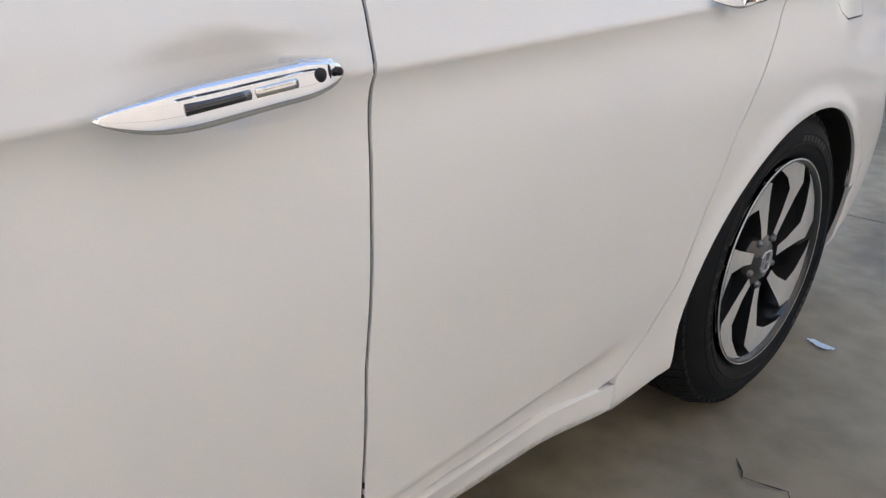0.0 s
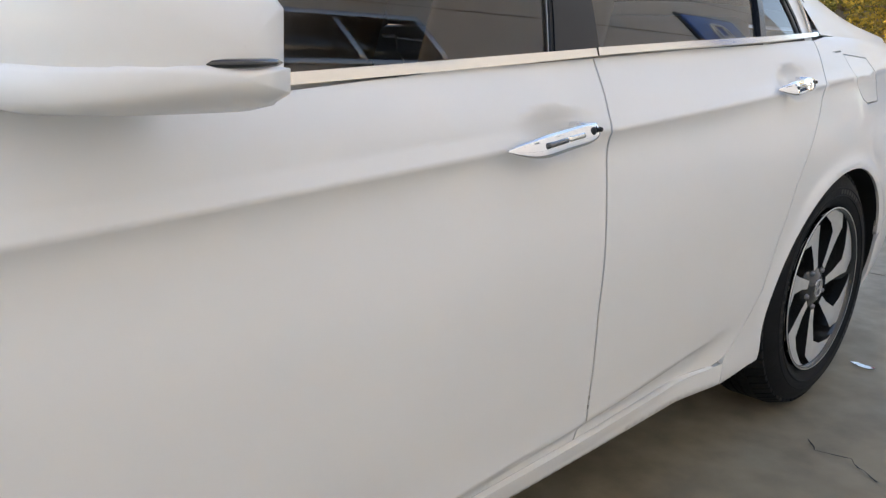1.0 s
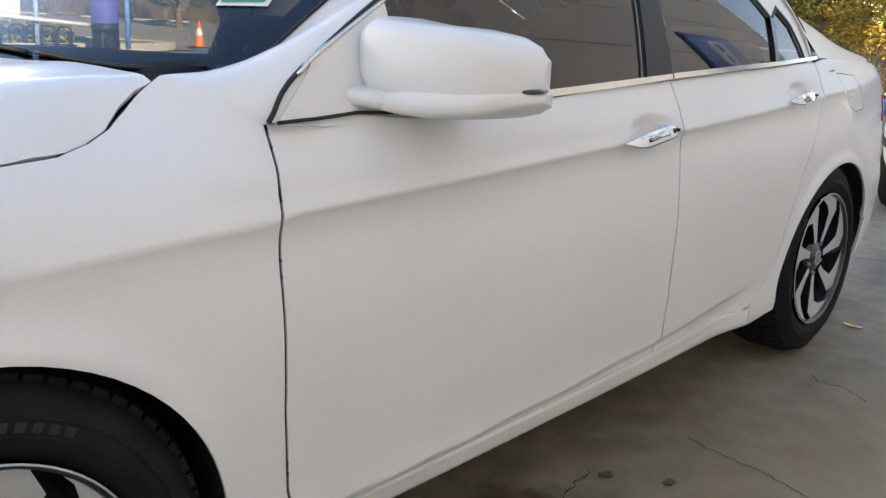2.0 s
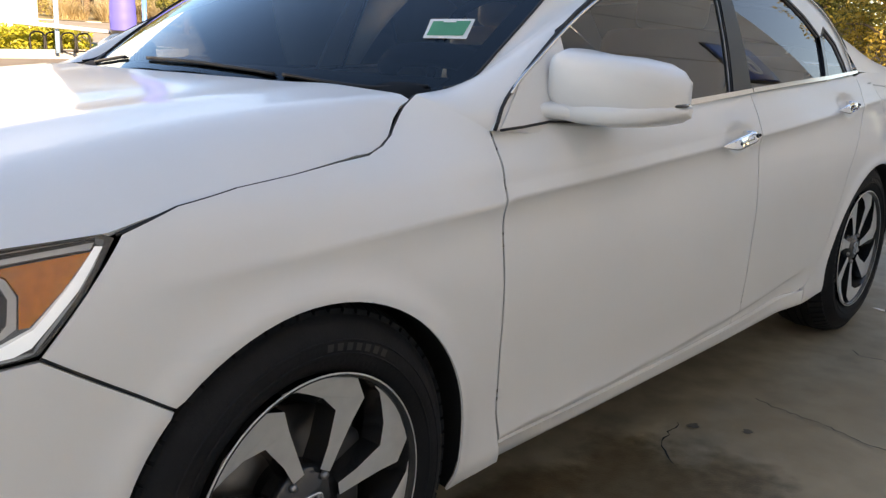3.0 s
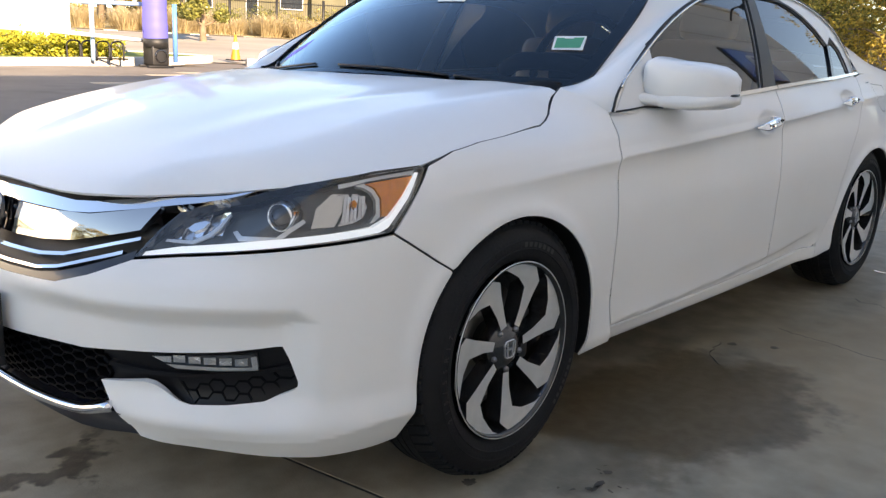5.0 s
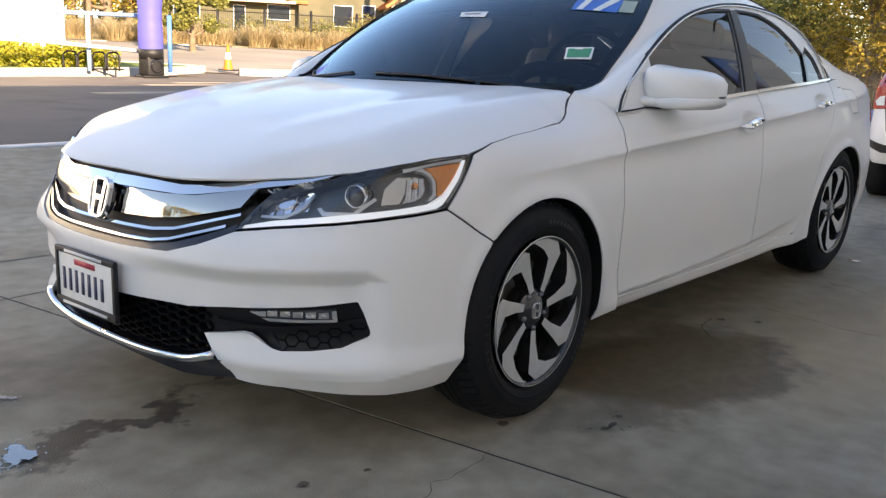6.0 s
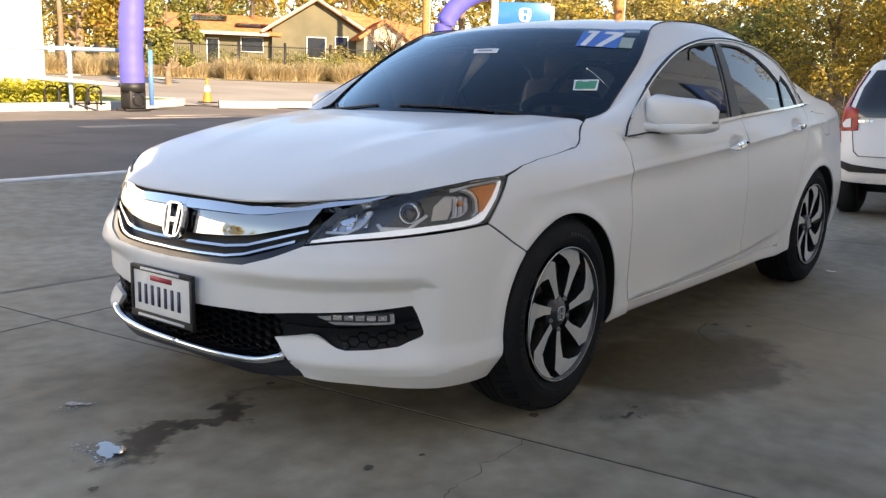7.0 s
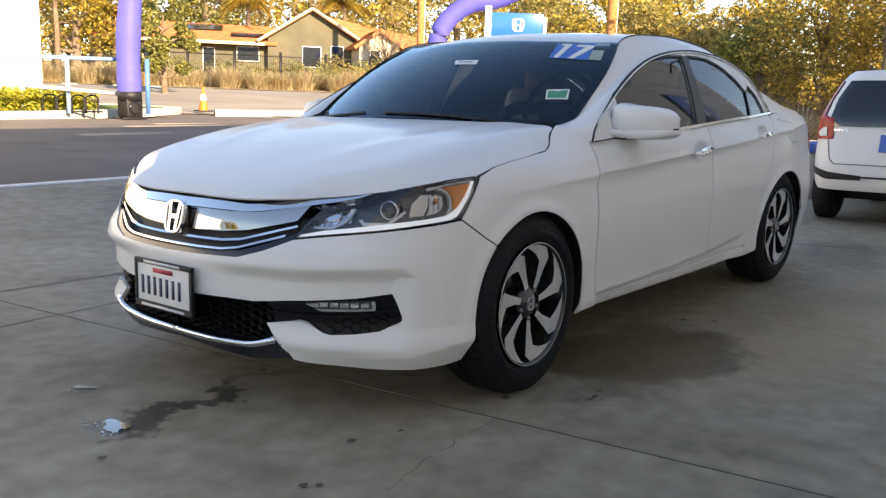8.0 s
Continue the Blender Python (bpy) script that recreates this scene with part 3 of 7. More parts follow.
for line_ in ([(.0005, .577), (.116, .577), (.237, .579), (.315, .587), (.375, .602), (.45, .621), (.518, .637)], [(.0005, .550), (.135, .550), (.25, .553), (.315, .563), (.389, .584), (.478, .607)]):
    q = [(a, b + .0034) for a, b in line_] + [(a, b - .0034) for a, b in line_[::-1]]
    both_sides("grille_slat", q, sunk(skin, .004), CHROME, car, step=.015, flange=.014)


def badge(size, thick, parent, m, flat=False):
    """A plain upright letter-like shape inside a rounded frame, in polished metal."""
    bm = bmesh.new()
    ring = []
    for k in range(40):
        a = 2 * math.pi * k / 40
        c, s_ = math.cos(a), math.sin(a)
        e = .55
        px, pz = abs(c) ** e * (1 if c > 0 else -1), abs(s_) ** e * (1 if s_ > 0 else -1)
        ring.append((px * (.94 + .08 * pz), pz))
    loops = []
    for k_, d in ((1.0, 0), (.99, .7), (.94, 1.0), (.86, 1.0), (.80, .75), (.79, 0)):
        loops.append([bm.verts.new((x * size * k_, -thick * d, z * size * k_)) for x, z in ring])
    for r_, q_ in zip(loops, loops[1:]):
        for k in range(40):
            bm.faces.new((r_[k], r_[(k + 1) % 40], q_[(k + 1) % 40], q_[k]))
    for sg in (-1, 1):
        top, bot, wd = .50, .34, .13
        prof = [(sg * (top - wd), .80), (sg * (top + wd), .80), (sg * (bot + wd), -.80), (sg * (bot - wd), -.80)]
        a = [bm.verts.new((x * size, -thick * .95, z * size)) for x, z in prof]
        b = [bm.verts.new((x * size * 1.02, 0, z * size)) for x, z in prof]
        bm.faces.new(a)
        for k in range(4):
            bm.faces.new((a[k], a[(k + 1) % 4], b[(k + 1) % 4], b[k]))
    bm2 = box_bm((-.36 * size, -thick * .9, -.12 * size), (.36 * size, 0, .12 * size), 0, bm)
    bmesh.ops.recalc_face_normals(bm2, faces=bm2.faces)
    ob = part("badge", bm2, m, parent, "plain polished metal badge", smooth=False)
    return ob


bd = badge(.052, .014, car, CHROME)
bk_ = part("badge_backing", lathe([(0, -.002), (.046, -.002), (.047, .012)], 28), GLOSSBLACK, bd)
bd.matrix_basis = pose(-.838, 0, .629, -13, 0, -90) @ Matrix.Diagonal((.98, 1, 1.10, 1))

# number plate
plate = part("number_plate", box_bm((-.898, -.152, .328), (-.893, .152, .472), .002), WHITE_CARD, car, "white plate in a black dealer frame, characters as plain bars")
fr = bmesh.new()
for lo, hi in (((-.903, -.16, .466), (-.889, .16, .482)), ((-.903, -.16, .316), (-.889, .16, .338)), ((-.903, -.16, .338), (-.889, -.147, .466)), ((-.903, .147, .338), (-.889, .16, .466))):
    box_bm(lo, hi, .002, fr)
part("plate_frame", fr, DARK, plate)
INK = mat("dark_blue_ink", (0.03, 0.04, 0.09), 0.5)
RED_INK = mat("red_ink", (0.55, 0.05, 0.08), 0.5)
for k in range(7):
    y0 = .118 - k * .0345
    part("plate_bar", box_bm((-.9, y0 - .008, .362), (-.897, y0 + .006, .425)), INK, plate)
part("plate_script", box_bm((-.9, -.055, .441), (-.897, .055, .456)), RED_INK, plate)
for z0, a in ((.322, .12), (.4705, .10)):
    part("frame_lettering", box_bm((-.905, -a, z0), (-.9025, a, z0 + .008)), WHITE_CARD, plate)

# bonnet and its dark front seal
shut = [(x, -side(x, z)[1] - .0060) for x, z in ((-.284, .789), (-.195, .8165), (-.1, .8315), (0, .8405), (.1, .8515), (.17, .8575), (.215, .8695), (.25, .8845), (.28, .9045), (.31, .9275), (.338, .9475))]
lip_ = [(lerp_curve(HOOD_LIP, w), w) for w in [k * .8 / 32 for k in range(33)]]
hood = lip_ + shut + [(.34, .60), (.325, .42), (.295, .22), (.285, 0)]
panel("bonnet", hood + [(x, -w) for x, w in hood[-2:0:-1]], bonnet, PAINT, car, flip=True, step=.022, flange=.007)
# headlamps
lamp = [(.511, .601), (.614, .613), (.782, .630), (.945, .649), (1.06, .662), (1.077, .666), (1.134, .728), (1.178, .788), (1.165, .793), (1.05, .785), (.96, .773), (.87, .757), (.807, .742), (.767, .731), (.68, .715), (.60, .690), (.565, .660)]
lc = (.83, .70)
grow = lambda p, k: [(lc[0] + (a - lc[0]) * k, lc[1] + (b - lc[1]) * k) for a, b in p]
for i, hl in enumerate(both_sides("headlamp", lamp, sunk(skin, .055), LAMP_GREY, car, step=.025, flange=-.05, label="clear headlamp with amber side reflector")):
    sg = i == 0

    def hp(name, poly, depth, material, flange=.008, step=.015):
        f = sunk(skin, depth)
        return panel(name, poly, f if sg else flipped(f), material, hl, step=step, flange=flange, flip=not sg)
    hp("light_guide", [(.520, .604), (.614, .616), (.782, .633), (.945, .652), (1.05, .664), (1.07, .672), (1.128, .732), (1.165, .783), (1.156, .784), (1.114, .735), (1.074, .694), (1.035, .676), (.928, .665), (.782, .650), (.613, .630), (.528, .614)], .014, WHITE_PLASTIC, .02)
    hp("side_reflector", [(1.030, .766), (1.150, .778), (1.110, .734), (1.070, .697), (1.058, .696), (1.062, .735), (1.050, .757)], .016, AMBER)
    hp("lamp_trim", [(.96, .764), (1.05, .777), (1.156, .788), (1.150, .781), (1.03, .769), (.96, .756)], .013, BRIGHT_PLASTIC, .006)
    hp("inner_bowl", [(.569, .646), (.562, .669), (.594, .699), (.620, .712), (.690, .718), (.706, .704), (.689, .682), (.666, .663), (.629, .646)], .046, BOWL)
    for k in range(5):
        a0 = .578 + .024 * k
        hp("bowl_flute", [(a0, .650 + .003 * k), (a0 + .018, .650 + .003 * k), (a0 + .030, .700 + .003 * k), (a0 + .012, .697 + .003 * k)], .036 + .006 * (k % 2), (CHROME, BOWL)[k % 2], .006, .03)
    hp("bowl_edge", [(.569, .646), (.629, .646), (.666, .663), (.689, .682), (.706, .704), (.712, .702), (.695, .678), (.671, .657), (.632, .640), (.566, .640)], .026, BRIGHT_PLASTIC, .006)
    hp("outer_bowl", [(.93, .760), (1.01, .757), (1.040, .737), (1.036, .700), (.99, .678), (.88, .672), (.87, .690)], .046, LAMP_GREY)
    hp("bowl_wedge", [(.895, .678), (.948, .680), (.992, .752), (.945, .754), (.905, .722)], .040, SMOKED, .006)
    hp("bowl_shell", [(.956, .681), (.995, .686), (1.024, .699), (1.036, .722), (1.030, .742), (1.012, .751), (.998, .751)], .036, FACETED, .006)
    hp("bowl_ring", [(1.005, .766), (1.030, .768), (1.050, .755), (1.060, .734), (1.056, .697), (1.040, .686), (1.030, .684), (1.046, .703), (1.050, .732), (1.042, .749), (1.024, .760), (1.005, .762)], .020, BRIGHT_PLASTIC, .012)
    for k in range(6):
        a0, z0 = .962 + .011 * k, .684 + .0035 * k
        hp("bowl_flute", [(a0, z0), (a0 + .007, z0 + .002), (a0 + .022 - .001 * k, .744), (a0 + .014 - .001 * k, .746)], .031 + .003 * (k % 2), (FACETED, BOWL)[k % 2], .005, .03)
    hp("marker_bulb", [(.990, .722), (1.0, .719), (1.004, .728), (.998, .735), (.991, .733)], .022, AMBER)
    hp("bulb_shade", [(.587, .681), (.620, .694), (.660, .686), (.643, .671), (.625, .664)], .030, CHROME)
    hp("bowl_trim", [(.723, .667), (.738, .650), (.825, .650), (.885, .690), (.880, .697), (.822, .659), (.745, .660), (.733, .670)], .022, BRIGHT_PLASTIC)
    # projector lens in its ring
    c = Vector(sunk(skin, .035)(.829, .705))
    if not sg:
        c.y = -c.y
    d = Vector((-1, -.28 if sg else .28, -.05))
    bm = lathe([(0, -.026), (.009, -.024), (.017, -.018), (.0225, -.007), (.0235, 0)], 28)
    pl = part("projector_lens", bm, mat("projector_glass", (0.03, 0.035, 0.05), 0.03, coat=1.0), hl)
    turn = d.to_track_quat("-Y", "Z").to_matrix().to_4x4()
    pl.matrix_basis = Matrix.Translation(c) @ turn
    rg = part("projector_ring", lathe([(.0235, .004), (.025, -.008), (.029, -.010), (.032, .0), (.032, .03)], 32), CHROME, hl)
    rg.matrix_basis = Matrix.Translation(c) @ turn
    cover = hp("lamp_cover", grow(lamp, .995), .001, CLEAR, .0, .025)
    cover.visible_shadow = False
    edge_out, edge_in = grow(lamp, 1.0), grow(lamp, .972)
    f = sunk(skin, .003)
    panel("lamp_rim", edge_out, f if sg else flipped(f), FRIT, hl, step=.03, flange=.03, flip=not sg, holes=[edge_in])

# windscreen, roof, boot, rear window
scr_edge = [(.296, 0), (.31, .22), (.345, .42), (.40, .60), (.44, .68), (.47, .706), (.51, .716), (.577, .717), (.764, .705), (.897, .680), (1.0, .652), (1.065, .628), (1.045, .58), (1.0, .49), (.955, .27), (.935, 0)]
scr = scr_edge + [(x, -w) for x, w in scr_edge[-2:0:-1]]
sc = (.70, 0)
scr_in = [(sc[0] + (x - sc[0]) * .94 + .0, w * .945) for x, w in scr]
panel("windscreen", scr, screen, SCREEN, car, flip=True, step=.05, flange=0, label="clear windscreen with dealer stickers").visible_shadow = False
panel("windscreen_border", scr, lambda x, w: (x, -w, screen(x, w)[2] - .004), FRIT, car, flip=True, step=.05, flange=0, holes=[scr_in])
ROOF_EDGE = [(1.075, .632), (1.3, .614), (1.7, .604), (2.1, .600), (2.5, .598), (2.72, .60)]
rf = [(.94, 0), (.96, .27), (1.005, .49), (1.05, .58)] + ROOF_EDGE + [(2.68, .4), (2.66, 0)]
HATCH = [(1.22, -.40), (1.62, -.42), (1.62, .42), (1.22, .40)]
panel("roof", rf + [(x, -w) for x, w in rf[-2:0:-1]], roof, PAINT, car, flip=True, step=.04, holes=[HATCH])
panel("sunroof", [(1.226, -.395), (1.615, -.415), (1.615, .415), (1.226, .395)], roof, GLOSSBLACK, car, flip=True, step=.06, label="dark glass sunroof")
rw = [(2.665, 0), (2.685, .4), (2.725, .60), (2.9, .60), (3.1, .61), (3.28, .62), (3.31, .3), (3.32, 0)]
panel("rear_window", rw + [(x, -w) for x, w in rw[-2:0:-1]], roof, TINTED, car, flip=True, step=.06, flange=0)
bt = [(3.30, 0), (3.29, .4), (3.26, .70), (3.5, .70), (3.7, .62), (3.84, .40), (3.88, 0)]
panel("boot_lid", bt + [(x, -w) for x, w in bt[-2:0:-1]], boot, PAINT, car, flip=True, step=.05, flange=.03)
rb = [(S(3.305), .50), (S(3.52), .56), (S(3.60), .80), (S(3.60), .985), (OS[-1] - .001, .985), (OS[-1] - .001, .22), (S(3.5), .22), (S(3.23), .255), (S(3.236), .31), (S(3.229), .37), (S(3.218), .418)]
both_sides("rear_bumper", rb, skin, PAINT, car, step=.04, flange=.03)
both_sides("tail_lamp", [(S(3.45), .80), (S(3.45), .90), (S(3.7), .93), (OS[-1] - .4, .92), (OS[-1] - .4, .80), (S(3.7), .78)], sunk(skin, -.004), RED_LENS, car, step=.04)

# sides of the cabin: pillars, panes, bright trims
OUTER = spline([(.440, .893), (.513, .966), (.785, 1.120), (1.084, 1.229), (1.39, 1.291), (1.708, 1.322), (2.0, 1.322), (2.2, 1.308), (2.38, 1.275), (2.505, 1.234), (2.60, 1.165), (2.66, 1.10), (2.70, 1.03)], 5)
frame_out = OUTER + [(2.66, 1.005), (2.3, .985), (1.9, .966), (1.57, .948), (1.2, .925), (.90, .900), (.70, .888), (.54, .885)]
FRONT_PANE = [(.700, .965), (.700, 1.075), (.83, 1.128), (1.00, 1.193), (1.10, 1.225), (1.25, 1.254), (1.40, 1.273), (1.565, 1.284), (1.520, 1.12), (1.476, .953), (1.2, .937), (.9, .917), (.72, .907)]
REAR_PANE = [(1.640, 1.288), (1.80, 1.291), (1.92, 1.288), (2.05, 1.267), (2.14, 1.243), (2.26, 1.195), (2.36, 1.135), (2.335, 1.06), (2.315, .998), (2.0, .981), (1.61, .962), (1.624, 1.12)]
QUARTER_PANE = [(2.37, 1.13), (2.44, 1.168), (2.53, 1.12), (2.575, 1.06), (2.60, 1.016), (2.337, 1.001), (2.352, 1.06)]
frames = both_sides("side_frame", frame_out, glass_side, PAINT, car, step=.04, flange=.015, holes=[FRONT_PANE, REAR_PANE, QUARTER_PANE])
pillar = [(1.568, 1.286), (1.638, 1.290), (1.622, 1.12), (1.607, .955), (1.479, .946), (1.523, 1.12)]
both_sides("door_pillar", pillar, sunk(glass_side, -.004), SATINBLACK, car, step=.05, label="black pillar trim")
both_sides("quarter_divider", [(2.355, 1.140), (2.385, 1.125), (2.362, 1.06), (2.345, .999), (2.310, .996), (2.332, 1.06)], sunk(glass_side, -.003), FRIT, car, step=.05)
def widened(poly, d):
    """The outline moved outwards by d."""
    q = np.array(poly)
    area = np.sum(q[:, 0] * np.roll(q[:, 1], -1) - np.roll(q[:, 0], -1) * q[:, 1])
    out = []
    for i in range(len(q)):
        e0, e1 = q[i] - q[i - 1], q[(i + 1) % len(q)] - q[i]
        n0, n1 = [np.array((e[1], -e[0])) / np.linalg.norm(e) * (1 if area > 0 else -1) for e in (e0, e1)]
        n = (n0 + n1) / max(.35, np.linalg.norm(n0 + n1) ** 2 / 2)
        out.append(tuple(q[i] + n * d))
    return out


for poly in (FRONT_PANE, REAR_PANE, QUARTER_PANE):
    both_sides("pane_seal", widened(poly, .0075), sunk(glass_side, -.0015), DARK, car, step=.05, flange=.004, holes=[widened(poly, -.003)])
for name, poly in (("front_pane", FRONT_PANE), ("rear_pane", REAR_PANE), ("quarter_pane", QUARTER_PANE)):
    for ob in both_sides(name, poly, sunk(glass_side, .006), TINTED, car, step=.05, flange=0, label="dark tinted side window"):
        ob.visible_shadow = False
belt = [(.74, .902), (.9, .912), (1.2, .931), (1.571, .955), (1.572, .943), (1.2, .918), (.9, .899), (.74, .889)]
both_sides("belt_trim", [(x, z + .007) for x, z in belt], sunk(glass_side, -.022), PALE_TRIM, car, step=.03, flange=.03, label="bright belt moulding")
belt = [(1.577, .956), (1.9, .975), (2.3, .996), (2.66, 1.018), (2.66, 1.008), (2.3, .984), (1.9, .963), (1.577, .944)]
both_sides("belt_trim", [(x, z + .007) for x, z in belt], sunk(glass_side, -.022), PALE_TRIM, car, step=.03, flange=.03, label="bright belt moulding")
trim_top = spline([(.500, .955), (.56, .995), (.80, 1.118), (1.09, 1.223), (1.39, 1.283), (1.708, 1.312), (2.0, 1.311), (2.2, 1.297), (2.38, 1.262), (2.50, 1.220), (2.59, 1.15), (2.635, 1.09), (2.66, 1.02)], 4)
for mirror in (1, -1):
    bm = tube([(x, y * mirror, z) for x, y, z in [sunk(glass_side, -.004)(*p) for p in trim_top]], .0042, 6)
    part("window_trim", bm, PALE_TRIM, car, "slim bright window surround")
    bm = tube([(x, y * mirror, z) for x, y, z in [sunk(glass_side, -.002)(*p) for p in OUTER[:-2]]], .004, 6)
    part("door_seal", bm, DARK, car)
    # gap under the mirror corner piece
    bm = tube([(x, y * mirror, z) for x, y, z in [sunk(glass_side, -.0055)(*p) for p in ((.452, .8915), (.52, .8955), (.60, .9025), (.66, .9005), (.71, .8985))]], .0028, 5)
    part("corner_seal", bm, DARK, car)

# pillars and roof rails
INNER = spline([(.345, .736, .951), (.44, .712, .955), (.52, .722, .972), (.62, .722, 1.042), (.80, .706, 1.163), (.93, .674, 1.246), (1.07, .632, 1.324), (1.25, .616, 1.362), (1.5, .608, 1.381), (1.75, .604, 1.384), (2.1, .600, 1.366), (2.4, .598, 1.322), (2.7, .60, 1.248)], 5)
n_out = len(OUTER)
inner_s = [INNER[round(k * (len(INNER) - 1) / (n_out - 1))] for k in range(n_out)]
for mirror in (1, -1):
    rows = []
    for u in [k / 8 for k in range(9)]:
        row = []
        for j, (p, q_) in enumerate(zip(OUTER, inner_s)):
            a = Vector(glass_side(*p))
            b = Vector((q_[0], -q_[1], q_[2]))
            out = Vector((-.25, -.75, .6)).normalized() if p[0] < 1.2 else Vector((0, -.6, .8))
            m = (a + b) / 2 + out * .030
            v = (1 - u) ** 2 * a + 2 * u * (1 - u) * m + u * u * b
            foot = Vector(side(.440 - .098 * u, .890 + .060 * u)) + Vector((0, .0008, -.001))
            v = v.lerp(foot, max(0, 1 - j / 4) ** 2)
            row.append((v.x, v.y * mirror, v.z))
        rows.append(row)
    ob = loft("roof_rail", rows, PAINT, car)
    # rear pillar down to the boot
    o2 = spline([(x, -side(x, 1.024)[1] - .002, 1.026) for x in (2.70, 2.9, 3.1, 3.35)], 4)
    m2 = spline([(2.60, .735, 1.165), (2.85, .73, 1.13), (3.1, .73, 1.085), (3.35, .735, 1.05)], 4)
    i2 = spline([(2.7, .602, 1.248), (2.9, .60, 1.180), (3.1, .61, 1.108), (3.30, .62, 1.045)], 4)
    rows = []
    for u in [k / 6 for k in range(7)]:
        rows.append([tuple(((1 - u) * (1 - 2 * u) * Vector(a) + 4 * u * (1 - u) * Vector(b) + u * (2 * u - 1) * Vector(c)) * 1) for a, b, c in zip(o2, m2, i2)])
    rows = [[(x, -w * mirror, z) for x, w, z in r] for r in rows]
    loft("rear_pillar", rows, PAINT, car)
    bm = tube([(x, -w * mirror, z + .003) for x, w, z in INNER[6:]], .003, 6)
    part("roof_seal", bm, DARK, car)

# door handles
def handle(x0, z0, door, mirror, length, slope):
    """A bright grip standing off the door on two feet, with a lock button."""
    bm = bmesh.new()
    n, m = 44, 28
    rings = []
    for i in range(n + 1):
        u = i / n
        tip = (1 - (1 - min(1, .015 + u / .42)) ** 2.2) ** .75 * (1 - (1 - min(1, .03 + (1 - u) / .26)) ** 2.2) ** .65
        h, thick = .0172 * tip * (1 - .12 * u), .010 * tip
        out = .008 + .022 * math.sin(math.pi * u) ** .7
        x, z = x0 + length * u, z0 + slope * length * u - .002 * math.sin(math.pi * u)
        base = side(x, z)
        row = []
        for j in range(m):
            c_, s_ = math.cos(2 * math.pi * j / m), math.sin(2 * math.pi * j / m)
            # a flat outer face with rounded shoulders
            o_, v_ = abs(c_) ** .42 * (1 if c_ > 0 else -1), abs(s_) ** .80 * (1 if s_ > 0 else -1)
            row.append(bm.verts.new((x, (base[1] - out + thick * o_ + .24 * h * v_) * mirror, z + h * v_)))
        rings.append(row)
    for r, q_ in zip(rings, rings[1:]):
        for j in range(m):
            bm.faces.new((r[j], r[(j + 1) % m], q_[(j + 1) % m], q_[j]))
    bm.faces.new(rings[0])
    bm.faces.new(rings[-1][::-1])
    bmesh.ops.recalc_face_normals(bm, faces=bm.faces)
    g = part("handle", bm, CHROME, door, "polished chrome door handle")
    for u, w_ in ((.86, .18),):
        x, z = x0 + length * u, z0 + slope * length * u + .002
        b = side(x, z)
        lo = (x - w_ * length / 2, min(b[1] * mirror, (b[1] - .022) * mirror), z - .008)
        hi = (x + w_ * length / 2, max((b[1] + .02) * mirror, (b[1] - .022) * mirror), z + .012)
        part("handle_foot", box_bm(lo, hi, .005), CHROME, door)
    for u, r in ((.845, .0062), (.935, .0038)):
        x, z = x0 + length * u, z0 + slope * length * u + .002
        b = side(x, z)
        y = b[1] - .008 - .022 * math.sin(math.pi * u) ** .7 - .0100
        bt_ = part("lock_button", lathe([(0, -.0015), (r * .8, -.0015), (r, 0), (r, .006)], 18), DARK, door)
        bt_.matrix_basis = pose(x, y * mirror, z) @ Matrix.Diagonal((1, mirror, 1, 1))
    # the grip's long slot: its dark and pale reflections painted as two strips
    for u0, u1 in ((.26, .525), (.55, .735)):
        line_ = []
        for k in range(7):
            v_ = u0 + (u1 - u0) * k / 6
            x, z = x0 + length * v_, z0 + slope * length * v_ - .002 * math.sin(math.pi * v_) + .001
            line_.append((x, (side(x, z)[1] - .008 - .022 * math.sin(math.pi * v_) ** .7 - .0068) * mirror, z))
        part("slot_reflection", tube(line_, .0052, 10), GLOSSBLACK if u0 < .4 else PALE_TRIM, door)
    u = .895
    x, z = x0 + length * u, z0 + slope * length * u + .001
    y = side(x, z)[1] - .008 - .022 * math.sin(math.pi * u) ** .7
    ringp = [(x, (y + .0085 * math.cos(a)) * mirror, z + .0085 * math.sin(a)) for a in [2 * math.pi * k / 20 for k in range(21)]]
    part("handle_joint", tube(ringp, .0011, 5), DARK, door)


for i, mirror in enumerate((1, -1)):
    handle(1.288, .828, front_doors[i], mirror, .232, .085)
    handle(2.262, .898, rear_doors[i], mirror, .232, .06)

